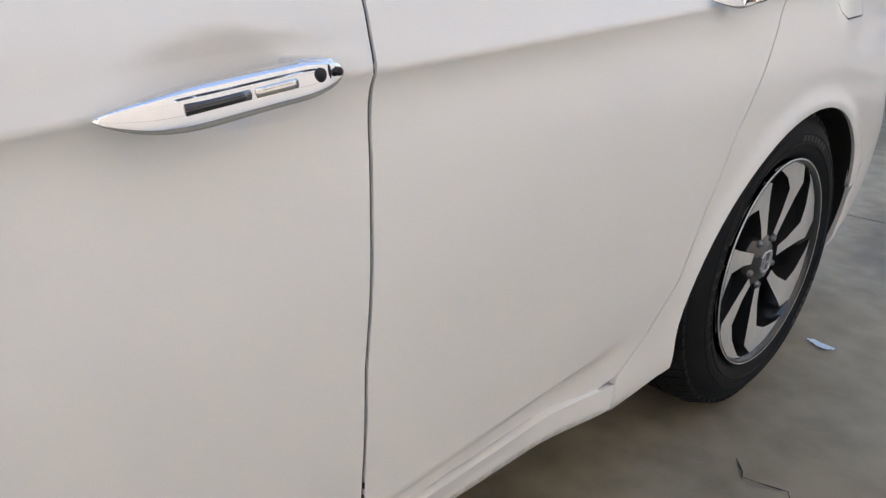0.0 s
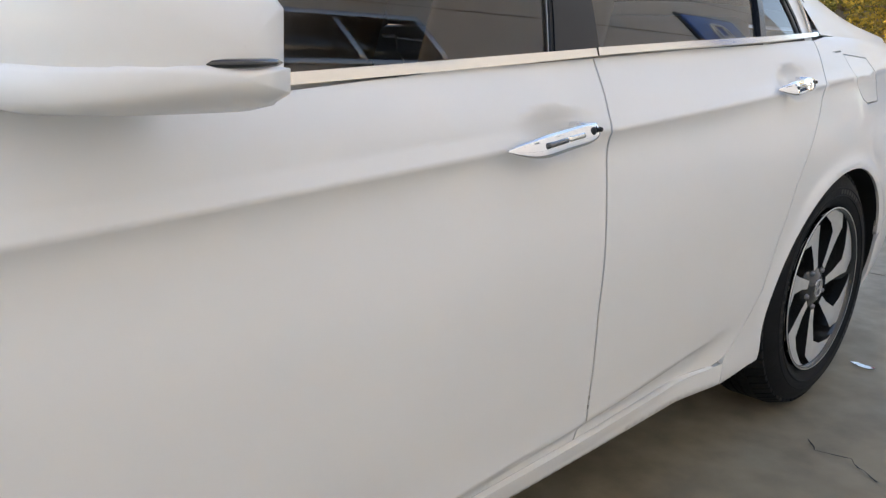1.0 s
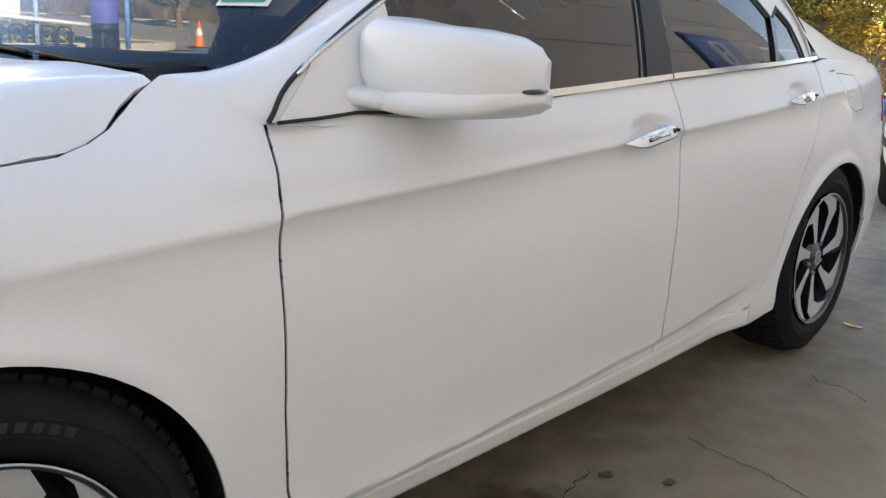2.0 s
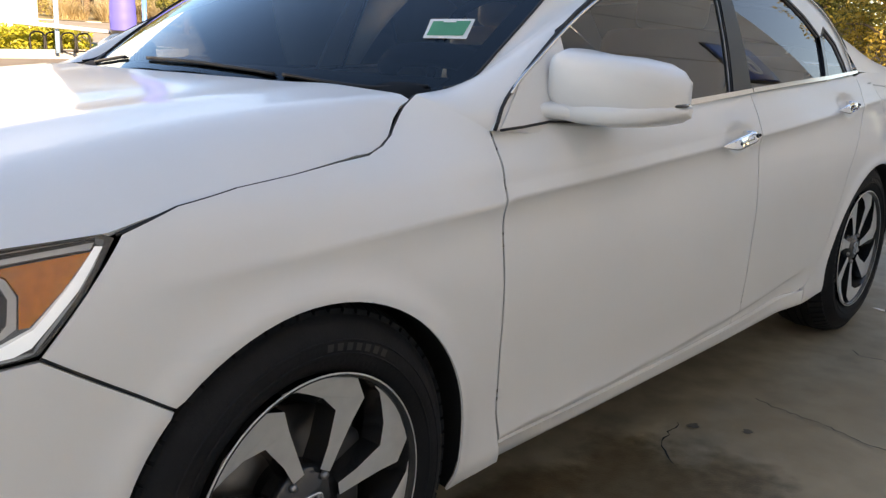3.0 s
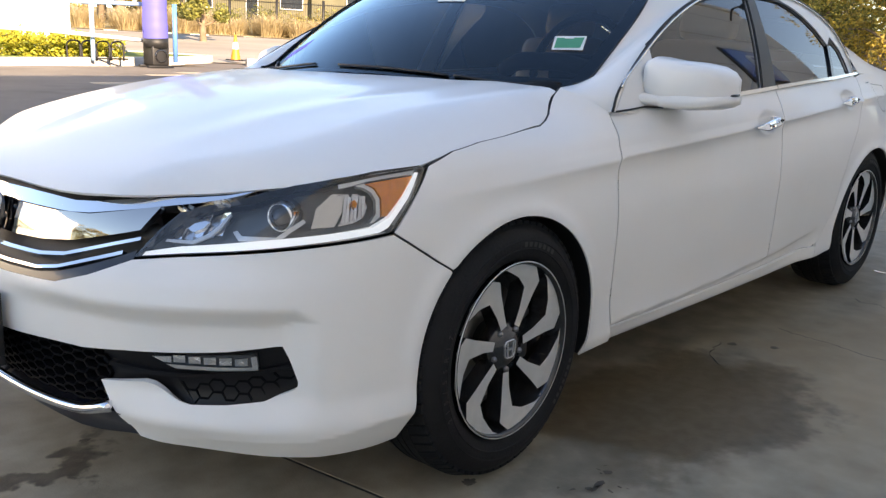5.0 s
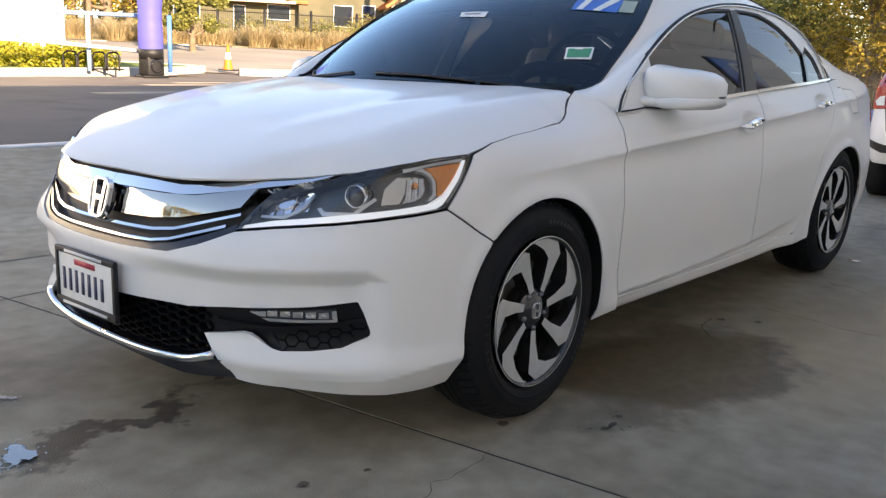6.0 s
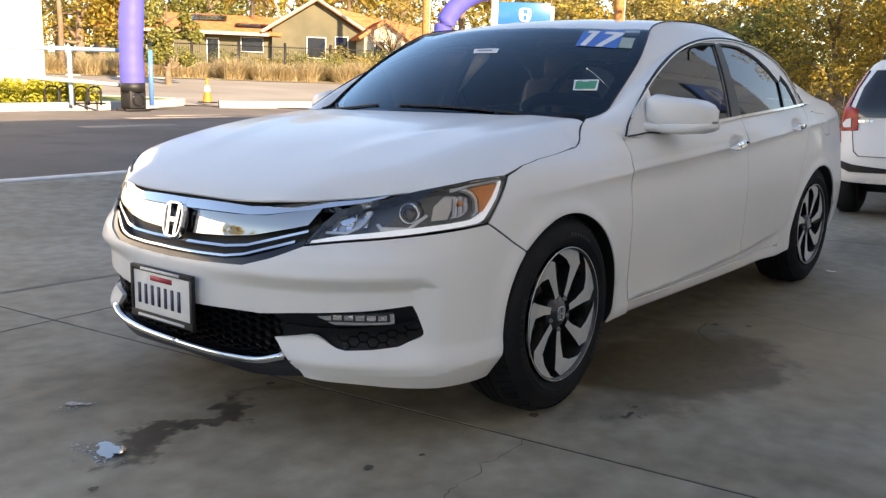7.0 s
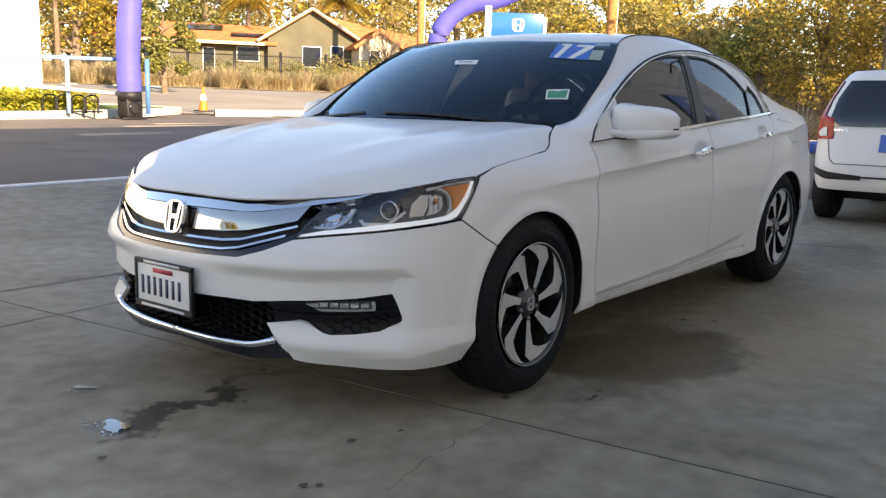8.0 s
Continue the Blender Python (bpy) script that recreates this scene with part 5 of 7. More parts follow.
def slab_mat():
    """Concrete with cloudy tone, fine grain, brown traffic film, damp stains with shapes of their own, pale tan
    patches, and the car's shade painted in.
    """
    m = noise_mix("stained_concrete", (.226, .203, .154), (.322, .296, .234), .5, .55, .16, 160, c=(.172, .143, .100), c_scale=.8, gloss=(.50, .80), grain=.65)
    n, l = m.node_tree.nodes, m.node_tree.links
    p = n["Principled BSDF"]
    geo = n.new("ShaderNodeNewGeometry")
    wob = n.new("ShaderNodeTexNoise")
    wob.inputs["Scale"].default_value, wob.inputs["Detail"].default_value = 3.5, 7
    l.new(geo.outputs["Position"], wob.inputs["Vector"])
    off = n.new("ShaderNodeVectorMath")
    off.operation = "MULTIPLY_ADD"
    l.new(wob.outputs["Color"], off.inputs[0])
    off.inputs[1].default_value = (.55, .55, 0)
    l.new(geo.outputs["Position"], off.inputs[2])
    rag = n.new("ShaderNodeTexNoise")
    rag.inputs["Scale"].default_value, rag.inputs["Detail"].default_value = 22, 6
    l.new(geo.outputs["Position"], rag.inputs["Vector"])
    off2 = n.new("ShaderNodeVectorMath")
    off2.operation = "MULTIPLY_ADD"
    l.new(rag.outputs["Color"], off2.inputs[0])
    off2.inputs[1].default_value = (.16, .16, 0)
    l.new(off.outputs[0], off2.inputs[2])
    # uneven density inside the stains
    den = n.new("ShaderNodeMapRange")
    den.inputs["From Min"].default_value, den.inputs["From Max"].default_value = .36, .62
    den.inputs["To Min"].default_value, den.inputs["To Max"].default_value = 1.04, .88
    l.new(rag.outputs[0], den.inputs["Value"])
    col = p.inputs["Base Color"].links[0].from_socket
    rgh = p.inputs["Roughness"].links[0].from_socket
    # place, half sizes, turn, edge width, how strong, roughness when damp, tone; the tan tones lighten
    DAMP_SHADE, FILM, PALE_TAN, WARM_TAN = (.042, .039, .031), (.080, .056, .028), (.40, .34, .25), (.33, .25, .15)
    # the last ellipse paints the shade under the car into the concrete's colour
    for cx, cy, rx, ry, turn, soft, dark, wet, tone in ((2.7, -1.7, 2.2, 1.0, 8, .8, .55, .7, PALE_TAN), (1.5, -1.35, 1.3, .62, 6, .7, .60, .6, WARM_TAN), (1.5, -1.0, .9, .34, 4, .7, .22, .5, FILM), (.78, -.98, .60, .42, 0, .28, .88, .34, FILM), (-.86, -.06, .34, .085, 8, .45, .92, .55, DAMP_SHADE), (-1.03, -.10, .18, .12, 15, .4, .95, .55, DAMP_SHADE), (-.55, -.02, .22, .05, 3, .8, .4, .4, DAMP_SHADE), (4.4, -.9, .9, .35, 12, .5, .45, .4, DAMP_SHADE), (.1, -.95, .3, .14, -20, .7, .35, .5, DAMP_SHADE), (-1.9, .9, .7, .3, 40, .8, .18, .5, DAMP_SHADE), (1.9, -1.25, .5, .16, 30, .8, .15, .5, DAMP_SHADE), (-.3, -1.9, .6, .2, -12, .9, .2, .5, DAMP_SHADE), (2.9, -1.0, .35, .2, 0, .8, .15, .5, DAMP_SHADE), (1.4, .0, 2.6, .8, 0, .5, .08, .6, DAMP_SHADE)):
        mp = n.new("ShaderNodeMapping")
        mp.vector_type = "TEXTURE"
        mp.inputs["Location"].default_value = (cx + .355, cy + .355, 0)
        mp.inputs["Rotation"].default_value = (0, 0, radians(turn))
        mp.inputs["Scale"].default_value = (rx, ry, 1000)
        l.new(off2.outputs[0], mp.inputs["Vector"])
        ln = n.new("ShaderNodeVectorMath")
        ln.operation = "LENGTH"
        l.new(mp.outputs[0], ln.inputs[0])
        mr = n.new("ShaderNodeMapRange")
        mr.inputs["From Min"].default_value, mr.inputs["From Max"].default_value = 1 - soft, 1.0
        mr.inputs["To Min"].default_value, mr.inputs["To Max"].default_value = dark, 0
        mr.interpolation_type = "SMOOTHSTEP"
        l.new(ln.outputs["Value"], mr.inputs["Value"])
        mx = n.new("ShaderNodeMix")
        mx.data_type = "RGBA"
        mx.inputs["B"].default_value = (*tone, 1)
        mul = n.new("ShaderNodeMath")
        mul.operation = "MULTIPLY"
        l.new(mr.outputs[0], mul.inputs[0])
        l.new(den.outputs[0], mul.inputs[1])
        l.new(mul.outputs[0], mx.inputs["Factor"])
        l.new(col, mx.inputs["A"])
        col = mx.outputs["Result"]
        mf = n.new("ShaderNodeMix")
        mf.inputs[3].default_value = wet
        l.new(mr.outputs[0], mf.inputs[0])
        l.new(rgh, mf.inputs[2])
        rgh = mf.outputs[0]
    l.new(col, p.inputs["Base Color"])
    l.new(rgh, p.inputs["Roughness"])
    p.inputs["Specular IOR Level"].default_value = 0.24
    return m


SLAB = slab_mat()
JOINT = mat("joint_filler", (.03, .03, .028), .9)
DRIVE = noise_mix("worn_asphalt", (.150, .134, .118), (.200, .178, .156), .4, .85, .5, 90, c=(.125, .112, .100), c_scale=.7)
DRIVE.node_tree.nodes["Principled BSDF"].inputs["Specular IOR Level"].default_value = 0.12
STREET = noise_mix("pale_street", (.27, .235, .19), (.36, .32, .26), .25, .85, .3, 40)
KERB = noise_mix("kerb_concrete", (.42, .40, .36), (.52, .50, .46), 1.2, .8, .2, 60)
STUCCO = noise_mix("cream_stucco", (.73, .69, .63), (.78, .74, .68), .5, .85, .25, 70)
EARTH = noise_mix("dry_verge", (.26, .20, .10), (.34, .27, .15), .5, .95, .6, 12, c=(.16, .15, .05), c_scale=.8)
LAWN = noise_mix("lawn", (.09, .14, .02), (.17, .20, .03), 1.5, .95, .8, 30)
WATER = mat("puddle_water", (.03, .03, .03), .03, coat=1.0)
CHALK = mat("pale_spill", (.42, .41, .39), .85, vary=.45, scale=45)
OIL = mat("oil_spot", (.105, .092, .074), .7, vary=.3, scale=20, spec=.25)
# the dark second tones of the tree leaves put shade within the crowns into colour
LEAF_GOLD = leaf_mat("golden_leaves", (.60, .42, .06), (.15, .13, .03))
LEAF_GREEN = leaf_mat("green_leaves", (.36, .34, .08), (.085, .10, .03))
LEAF_OLIVE = leaf_mat("olive_leaves", (.52, .41, .12), (.14, .13, .04))
LEAF_HEDGE = leaf_mat("hedge_leaves", (.52, .46, .05), (.26, .29, .04))
STRAW = leaf_mat("straw_blades", (.66, .54, .32), (.42, .33, .18))
BARK = noise_mix("bark", (.16, .11, .07), (.24, .18, .12), 4, .9, .8, 25)

# forecourt: concrete bays parted by saw-cut joints, turned a little to the car
BAY, TURN_DEG = 4.9, 6.1
ground = thing("ground", "grey stained concrete forecourt with saw-cut joints", "ground", kind="structure")
base = part("sub_base", box_bm((-40, -40, -.4), (40, 40, -.03)), JOINT, ground)
filler = part("joint_filler", box_bm((-14.6, -9.7, -.03), (34.2, 4.8, -.0025)), JOINT, ground)
filler.matrix_basis = pose(-.53, 1.41, 0, 0, 0, TURN_DEG)
base.matrix_basis = pose(-.53, 1.41, 0, 0, 0, TURN_DEG)
bay_bm = box_bm((.006, .006, -.2), (BAY - .006, BAY - .006, 0))
first = None
c9, s9 = math.cos(radians(TURN_DEG)), math.sin(radians(TURN_DEG))
for i in range(-3, 7):
    for j in range(-2, 1):
        x, y = -.53 + c9 * BAY * i - s9 * BAY * j, 1.41 + s9 * BAY * i + c9 * BAY * j
        if first is None:
            first = part("slab", bay_bm, SLAB, ground, smooth=False)
            ob = first
        else:
            ob = new("slab", first.data)
            ob.parent = ground
        ob.matrix_basis = pose(x, y, 0, 0, 0, TURN_DEG)


def patch(name, pts, z, material, label, category="stain", step=.05, parent=None):
    """A thin film on the ground with a ragged outline."""
    random.seed(len(pts) * 7 + int(abs(pts[0][0]) * 100))
    out = []
    for p in densify(spline(pts + [pts[0]], 6)[:-1], step):
        out.append((p[0] + random.uniform(-1, 1) * step * .35, p[1] + random.uniform(-1, 1) * step * .35))
    vv, ff, _ = triangulate(out, step * 1.5, step)
    ob = mesh_ob(name, [(x, y, z) for x, y in vv], ff, material, parent)
    for pol in ob.data.polygons:
        if pol.normal.z < 0:
            pol.flip()
    return tagged(ob, label, category, kind="structure")


patch("puddle", [(-1.175, -.075), (-1.15, -.055), (-1.14, -.02), (-1.112, -.03), (-1.118, -.07), (-1.10, -.10), (-1.13, -.135), (-1.15, -.12), (-1.168, -.14), (-1.182, -.11)], .0048, WATER, "small puddle of clear water on concrete", "puddle", .016)
patch("dried_splash", [(-1.04, .360), (-1.02, .362), (-1.0, .335), (-.975, .300), (-.99, .295), (-1.01, .318), (-1.03, .335)], .0046, CHALK, "pale dried splash on the concrete", "stain", .014)
patch("puddle", [(3.262, -.865), (3.265, -.885), (3.258, -.925), (3.25, -.945), (3.225, -.92), (3.24, -.885)], .0048, WATER, "narrow puddle of water behind the wheel", "puddle", .014)


def flecks(cx, cy, rx, ry, count, size, material, label, seed):
    """Scattered dried splashes, too small to tell apart."""
    rnd = random.Random(seed)
    bm = bmesh.new()
    for _ in range(count):
        a, r = rnd.uniform(0, 6.28), rnd.random() ** .7
        x, y = cx + rx * r * math.cos(a), cy + ry * r * math.sin(a)
        s_, k0, el = size * rnd.uniform(.3, 1.3) * (1.2 - r), rnd.uniform(0, 6.28), rnd.uniform(.3, .8)
        v = []
        for k in range(7):
            b_ = 2 * math.pi * k / 7
            q = s_ * rnd.uniform(.5, 1.1)
            u_, w_ = q * math.cos(b_), q * el * math.sin(b_)
            v.append(bm.verts.new((x + u_ * math.cos(k0) - w_ * math.sin(k0), y + u_ * math.sin(k0) + w_ * math.cos(k0), .0042)))
        bm.faces.new(v)
    for f in bm.faces:
        f.normal_update()
        if f.normal.z < 0:
            f.normal_flip()
    return tagged(part("spill", bm, material, None, smooth=False), label, "stain", kind="stuff")


flecks(-1.02, .325, .085, .06, 45, .009, CHALK, "pale dried splash on the concrete", 3)
flecks(-1.19, .025, .06, .045, 40, .008, CHALK, "pale dried splash on the concrete", 4)
flecks(-1.15, -.085, .10, .12, 70, .013, WATER, "drops of water round a puddle", 5)
flecks(.12, -1.08, .14, .08, 14, .022, OIL, "dark oily drips beside the wheel", 6)
for k, (x, y, r) in enumerate(((-.46, .02, .018), (-.65, .0, .014), (-1.05, -.84, .014), (-1.02, -.87, .012), (-.74, -.72, .016), (-.58, -.78, .010), (1.53, -.99, .018), (-1.3, -.28, .014), (1.45, -.86, .02), (-.1, -.85, .02))):
    patch("oil_spot", [(x + r * math.cos(a) * (1 + .3 * math.sin(3 * a + k)), y + r * .8 * math.sin(a)) for a in [k2 * math.pi / 4 for k2 in range(8)]], .0045, OIL, "small dark oil spot", "stain", max(.006, r * .5))


def crack(pts, width):
    random.seed(int(abs(pts[0][0]) * 1000))
    p = densify(pts, .02, False)
    p = [(x + random.uniform(-1, 1) * .006, y + random.uniform(-1, 1) * .006) for x, y in p]
    bm = bmesh.new()
    rows = []
    for i, (x, y) in enumerate(p):
        q = p[min(i + 1, len(p) - 1)]
        o = p[max(i - 1, 0)]
        d = Vector((q[0] - o[0], q[1] - o[1], 0)).normalized()
        w = width * random.uniform(.3, 1.2)
        rows.append([bm.verts.new((x - d.y * w * s_, y + d.x * w * s_, .0044)) for s_ in (-.5, .5)])
    for a, b in zip(rows, rows[1:]):
        bm.faces.new((a[0], b[0], b[1], a[1]))
    for f in bm.faces:
        f.normal_update()
        if f.normal.z < 0:
            f.normal_flip()
    return tagged(part("crack", bm, JOINT, None, smooth=False), "thin hairline crack in the concrete", "crack", kind="structure")


crack([(-.27, -.93), (-.33, -.95), (-.46, -.96), (-.52, -.94), (-.56, -.98), (-.66, -.97), (-.78, -1.0), (-.93, -1.03)], .0022)
crack([(1.80, -.90), (1.77, -.97), (1.75, -1.13), (1.70, -1.25), (1.70, -1.45), (1.62, -1.7)], .004)
crack([(1.44, -.82), (1.36, -.83), (1.27, -.85), (1.18, -.93)], .005)
crack([(2.55, -.98), (2.5, -1.02), (2.52, -1.1), (2.44, -1.18)], .005)

# the forecourt ramps up to the driveway; from there on the land rises gently (LAND turns all that stands on it)
LAND = pose(.007, .022, .018, 1.711, -.781, .407)
ramp = bmesh.new()
cols = []
for k in range(19):
    x = -12 + k
    cols.append([ramp.verts.new((x, 2.1 + 3.66 * u, .003 + (.187 + .0135 * x) * u * u * (3 - 2 * u) ** .4)) for u in [j / 8 for j in range(9)]])
for p, q in zip(cols, cols[1:]):
    for j in range(8):
        ramp.faces.new((p[j], q[j], q[j + 1], p[j + 1]))
tagged(part("ramp", ramp, SLAB, None), "stained concrete ramp up to the driveway", "ramp", kind="structure")
flat = set(scene.objects)
# driveway, street and the rising verge beyond
slab("asphalt_drive", -60, 11.0, 5.7, 16.4, -.012, DRIVE, "worn dark asphalt driveway in shade", "road")
slab("drive_apron", 11.0, 60, 5.7, 60, -.03, DRIVE, "dark asphalt beyond the forecourt", "road")
line = part("white_line", box_bm((-8, 5.58, -.1), (9, 5.74, .004)), mat("worn_white_paint", (.7, .69, .66), .7, vary=.2, scale=6), None)
tagged(line, "worn white painted line along the asphalt edge", "road marking", kind="structure")
for x, y, w in ((6.3, 11.6, .9), (8.7, 13.6, 1.2), (9.4, 14.3, .8)):
    tagged(part("road_patch", box_bm((x - w, y - .2, -.1), (x + w, y + .2, -.006)), STREET, None), "pale patch on the asphalt", "road marking", kind="structure")

HEAD = Vector((.66, .75, 0)).normalized()
RIGHT = Vector((HEAD.y, -HEAD.x, 0))


def rise(r):
    return 0 if r < 26 else .024 * (r - 26) if r < 70 else 1.05 + .01 * (r - 70)


def strip_ground(name, r0, r1, w, material, label, category, dz=0.0, n=24):
    """A band of ground across the view, rising gently away from the forecourt."""
    bm = bmesh.new()
    rows = []
    for i in range(n + 1):
        r = r0 + (r1 - r0) * i / n
        rows.append([bm.verts.new(HEAD * r + RIGHT * a + Vector((0, 0, rise(r) + dz))) for a in (-w, -w / 2, 0, w / 2, w)])
    for a, b in zip(rows, rows[1:]):
        for k in range(4):
            bm.faces.new((a[k], a[k + 1], b[k + 1], b[k]))
    bmesh.ops.recalc_face_normals(bm, faces=bm.faces)
    for f in bm.faces:
        if f.normal.z < 0:
            f.normal_flip()
    return tagged(part(name, bm, material, None), label, category, kind="structure")


strip_ground("street", 22, 43, 90, STREET, "pale sunlit street", "road", -.005)
strip_ground("verge", 43, 1500, 1200, EARTH, "dry grassy verge running to the distance", "ground", .02)


def kerb(pts, name="kerb"):
    p = [Vector((x, y, 0)) for x, y in pts]
    bm = bmesh.new()
    rows = []
    for i, q in enumerate(p):
        d = (p[min(i + 1, len(p) - 1)] - p[max(i - 1, 0)]).normalized()
        nrm = Vector((-d.y, d.x, 0))
        rows.append([bm.verts.new(q + nrm * a + Vector((0, 0, h))) for a, h in ((0, -.05), (.01, .14), (.03, .16), (.17, .16), (.18, -.05))])
    for a, b in zip(rows, rows[1:]):
        for k in range(4):
            bm.faces.new((a[k], b[k], b[k + 1], a[k + 1]))
    bmesh.ops.recalc_face_normals(bm, faces=bm.faces)
    return tagged(part(name, bm, KERB, None, smooth=False), "pale concrete kerb round the planting bed", "kerb", kind="structure")


kerb(spline([(-20, 15.3), (2, 15.9), (6.2, 16.3), (9.0, 17.1), (11.0, 17.8), (12.4, 18.6), (12.6, 19.5), (11.5, 21), (9, 23)], 6))
kerb(spline([(12.6, 17.3), (13.4, 17.0), (15, 16.7), (18, 16.3), (30, 15.5)], 5))
bed = bmesh.new()
bed.faces.new([bed.verts.new((x, y, .13)) for x, y in ((-20, 15.45), (2, 16.05), (6.2, 16.45), (9.0, 17.25), (11.0, 17.95), (12.2, 18.7), (12.3, 19.5), (11.3, 20.9), (8, 23), (-20, 24))])
tagged(part("planting_bed", bed, LAWN, None, smooth=False), "lawn strip in the planting bed", "lawn", kind="structure")


def leaf_cloud(bm, centre, radius, count, size, rnd, squash=.8):
    """Many small folded leaves scattered in an uneven clump."""
    for _ in range(count):
        while True:
            v = Vector((rnd.uniform(-1, 1), rnd.uniform(-1, 1), rnd.uniform(-1, 1)))
            if .15 < v.length < 1:
                break
        v = v.normalized() * (v.length ** .5)
        c = Vector(centre) + Vector((v.x, v.y, v.z * squash)) * radius
        a = Vector((rnd.gauss(0, 1), rnd.gauss(0, 1), rnd.gauss(0, .7))).normalized()
        b = a.cross(Vector((rnd.gauss(0, 1), rnd.gauss(0, 1), rnd.gauss(0, 1)))).normalized()
        s_ = size * rnd.uniform(.6, 1.4)
        m = [bm.verts.new(c + a * s_ * .9), bm.verts.new(c + b * s_ * .42), bm.verts.new(c - a * s_ * .9), bm.verts.new(c - b * s_ * .42)]
        bm.faces.new(m)


def tree(label, at, height, spread, leaves, material, seed, leaf=.10, low=.25, clumps=22):
    rnd = random.Random(seed)
    t = thing("tree", label, "tree", at)
    top = height * .75
    trunk = [(0, 0, -.2)]
    for k in range(1, 6):
        trunk.append((rnd.uniform(-.1, .1) * k * spread * .1, rnd.uniform(-.1, .1) * k * spread * .1, top * k / 5))
    r0 = .035 * height
    bm = tube(spline(trunk, 4), [r0 * (1 - .8 * i / (len(trunk) * 4 - 4)) for i in range(len(trunk) * 4 - 3)], 8)
    ends = []
    for k in range(9):
        u = rnd.uniform(.35, .95)
        p = Vector(trunk[min(5, int(u * 5))])
        a = rnd.uniform(0, 6.28)
        e = p + Vector((math.cos(a), math.sin(a), rnd.uniform(.2, .8))) * spread * rnd.uniform(.45, .8)
        mid = (p + e) / 2 + Vector((0, 0, rnd.uniform(-.1, .2) * spread))
        tube(spline([p, mid, e], 4), [r0 * .45 * (1 - .8 * i / 8) for i in range(9)], 6, bm)
        ends.append(e)
    part("trunk", bm, BARK, t)
    bm = bmesh.new()
    for k in range(clumps):
        if k < len(ends):
            c = ends[k]
        else:
            a = rnd.uniform(0, 6.28)
            rr = spread * rnd.uniform(.1, 1) ** .6
            c = Vector((math.cos(a) * rr, math.sin(a) * rr, height * rnd.uniform(low, 1.0)))
        leaf_cloud(bm, c, spread * rnd.uniform(.22, .42), leaves // clumps, leaf, rnd)
    part("crown", bm, material, t)
    return t


def at_ray(a, r):
    """A place r metres off, a metres to the right, at the height of the ground there."""
    p = HEAD * r + RIGHT * a
    return (p.x, p.y, rise(r))


def bush(label, at, w, h, leaves, material, seed, leaf=.05, category="bush", group="", name="bush"):
    rnd = random.Random(seed)
    bm = bmesh.new()
    for k in range(9):
        a = rnd.uniform(0, 6.28)
        rr = w * .6 * rnd.random() ** .5
        leaf_cloud(bm, (math.cos(a) * rr, math.sin(a) * rr, h * rnd.uniform(.3, .65)), w * .42, leaves // 9, leaf, rnd, min(1, h / w))
    for k in range(5):
        a = rnd.uniform(0, 6.28)
        tube([(0, 0, -.15), (math.cos(a) * w * .3, math.sin(a) * w * .3, h * .6)], [.02, .008], 5, bm)
    ob = part(name, bm, material, None)
    ob.location = at
    return tagged(ob, label, category, group)


def grass_tuft(at, w, h, blades, seed):
    rnd = random.Random(seed)
    bm = bmesh.new()
    for _ in range(blades):
        a, rr = rnd.uniform(0, 6.28), w * .5 * rnd.random() ** .6
        b = rnd.uniform(0, 6.28)
        lean = rnd.uniform(.3, 1.2) * h
        p = Vector((math.cos(a) * rr * .5, math.sin(a) * rr * .5, -.1))
        d = Vector((math.cos(b), math.sin(b), 0))
        sd = Vector((-d.y, d.x, 0)) * .014
        hh = h * rnd.uniform(.45, 1.0)
        q = p + d * lean * .4 + Vector((0, 0, hh * .75))
        e = p + d * lean + Vector((0, 0, hh))
        v = [bm.verts.new(x) for x in (p - sd, p + sd, q + sd * .8, q - sd * .8, e)]
        bm.faces.new((v[0], v[1], v[2], v[3]))
        bm.faces.new((v[3], v[2], v[4]))
    ob = part("ornamental_grass", bm, STRAW, None)
    ob.location = at
    return tagged(ob, "tall straw-coloured ornamental grass on the verge", "grass", "grasses along the verge")
# the building behind: its wall shades the forecourt
wall = thing("wall_south", "cream stucco building wall", "wall", kind="structure")
w1 = bmesh.new()
for lo, hi in (((-14, -4.45, -.2), (3.5, -4.05, 7.0)), ((3.5, -4.45, -.2), (5.3, -4.05, 2.75)), ((3.5, -4.45, 3.55), (5.3, -4.05, 7.0)), ((5.3, -4.45, -.2), (17, -4.05, 7.0))):
    box_bm(lo, hi, 0, w1)
part("wall_face", w1, STUCCO, wall, smooth=False)
for z in (1.4, 2.5, 3.75, 5.0, 6.2):
    part("reveal", box_bm((-14, -4.056, z), (17.0, -4.044, z + .018)), mat("shadow_joint", (.22, .20, .18), .9), wall)
part("parapet", box_bm((-14.1, -4.6, 7.0), (17.1, -3.98, 7.25), .02), STUCCO, wall)
tagged(part("wall_end", box_bm((16.6, -12, -.2), (17.0, -4.45, 7.0)), STUCCO, None), "cream stucco end wall", "wall", kind="structure")
win = thing("window_1", "dark aluminium-framed high window in the wall", "window", kind="structure")
for lo, hi in (((3.5, -4.3, 2.75), (5.3, -4.02, 2.83)), ((3.5, -4.3, 3.47), (5.3, -4.02, 3.55)), ((3.5, -4.3, 2.83), (3.57, -4.02, 3.47)), ((5.23, -4.3, 2.83), (5.3, -4.02, 3.47)), ((4.36, -4.3, 2.83), (4.42, -4.05, 3.47))):
    part("window_frame", box_bm(lo, hi, .006), SATIN, win)
part("window_pane", box_bm((3.57, -4.2, 2.83), (5.23, -4.19, 3.47)), mat("dark_pane", (.01, .014, .018), .03, coat=1.0), win)
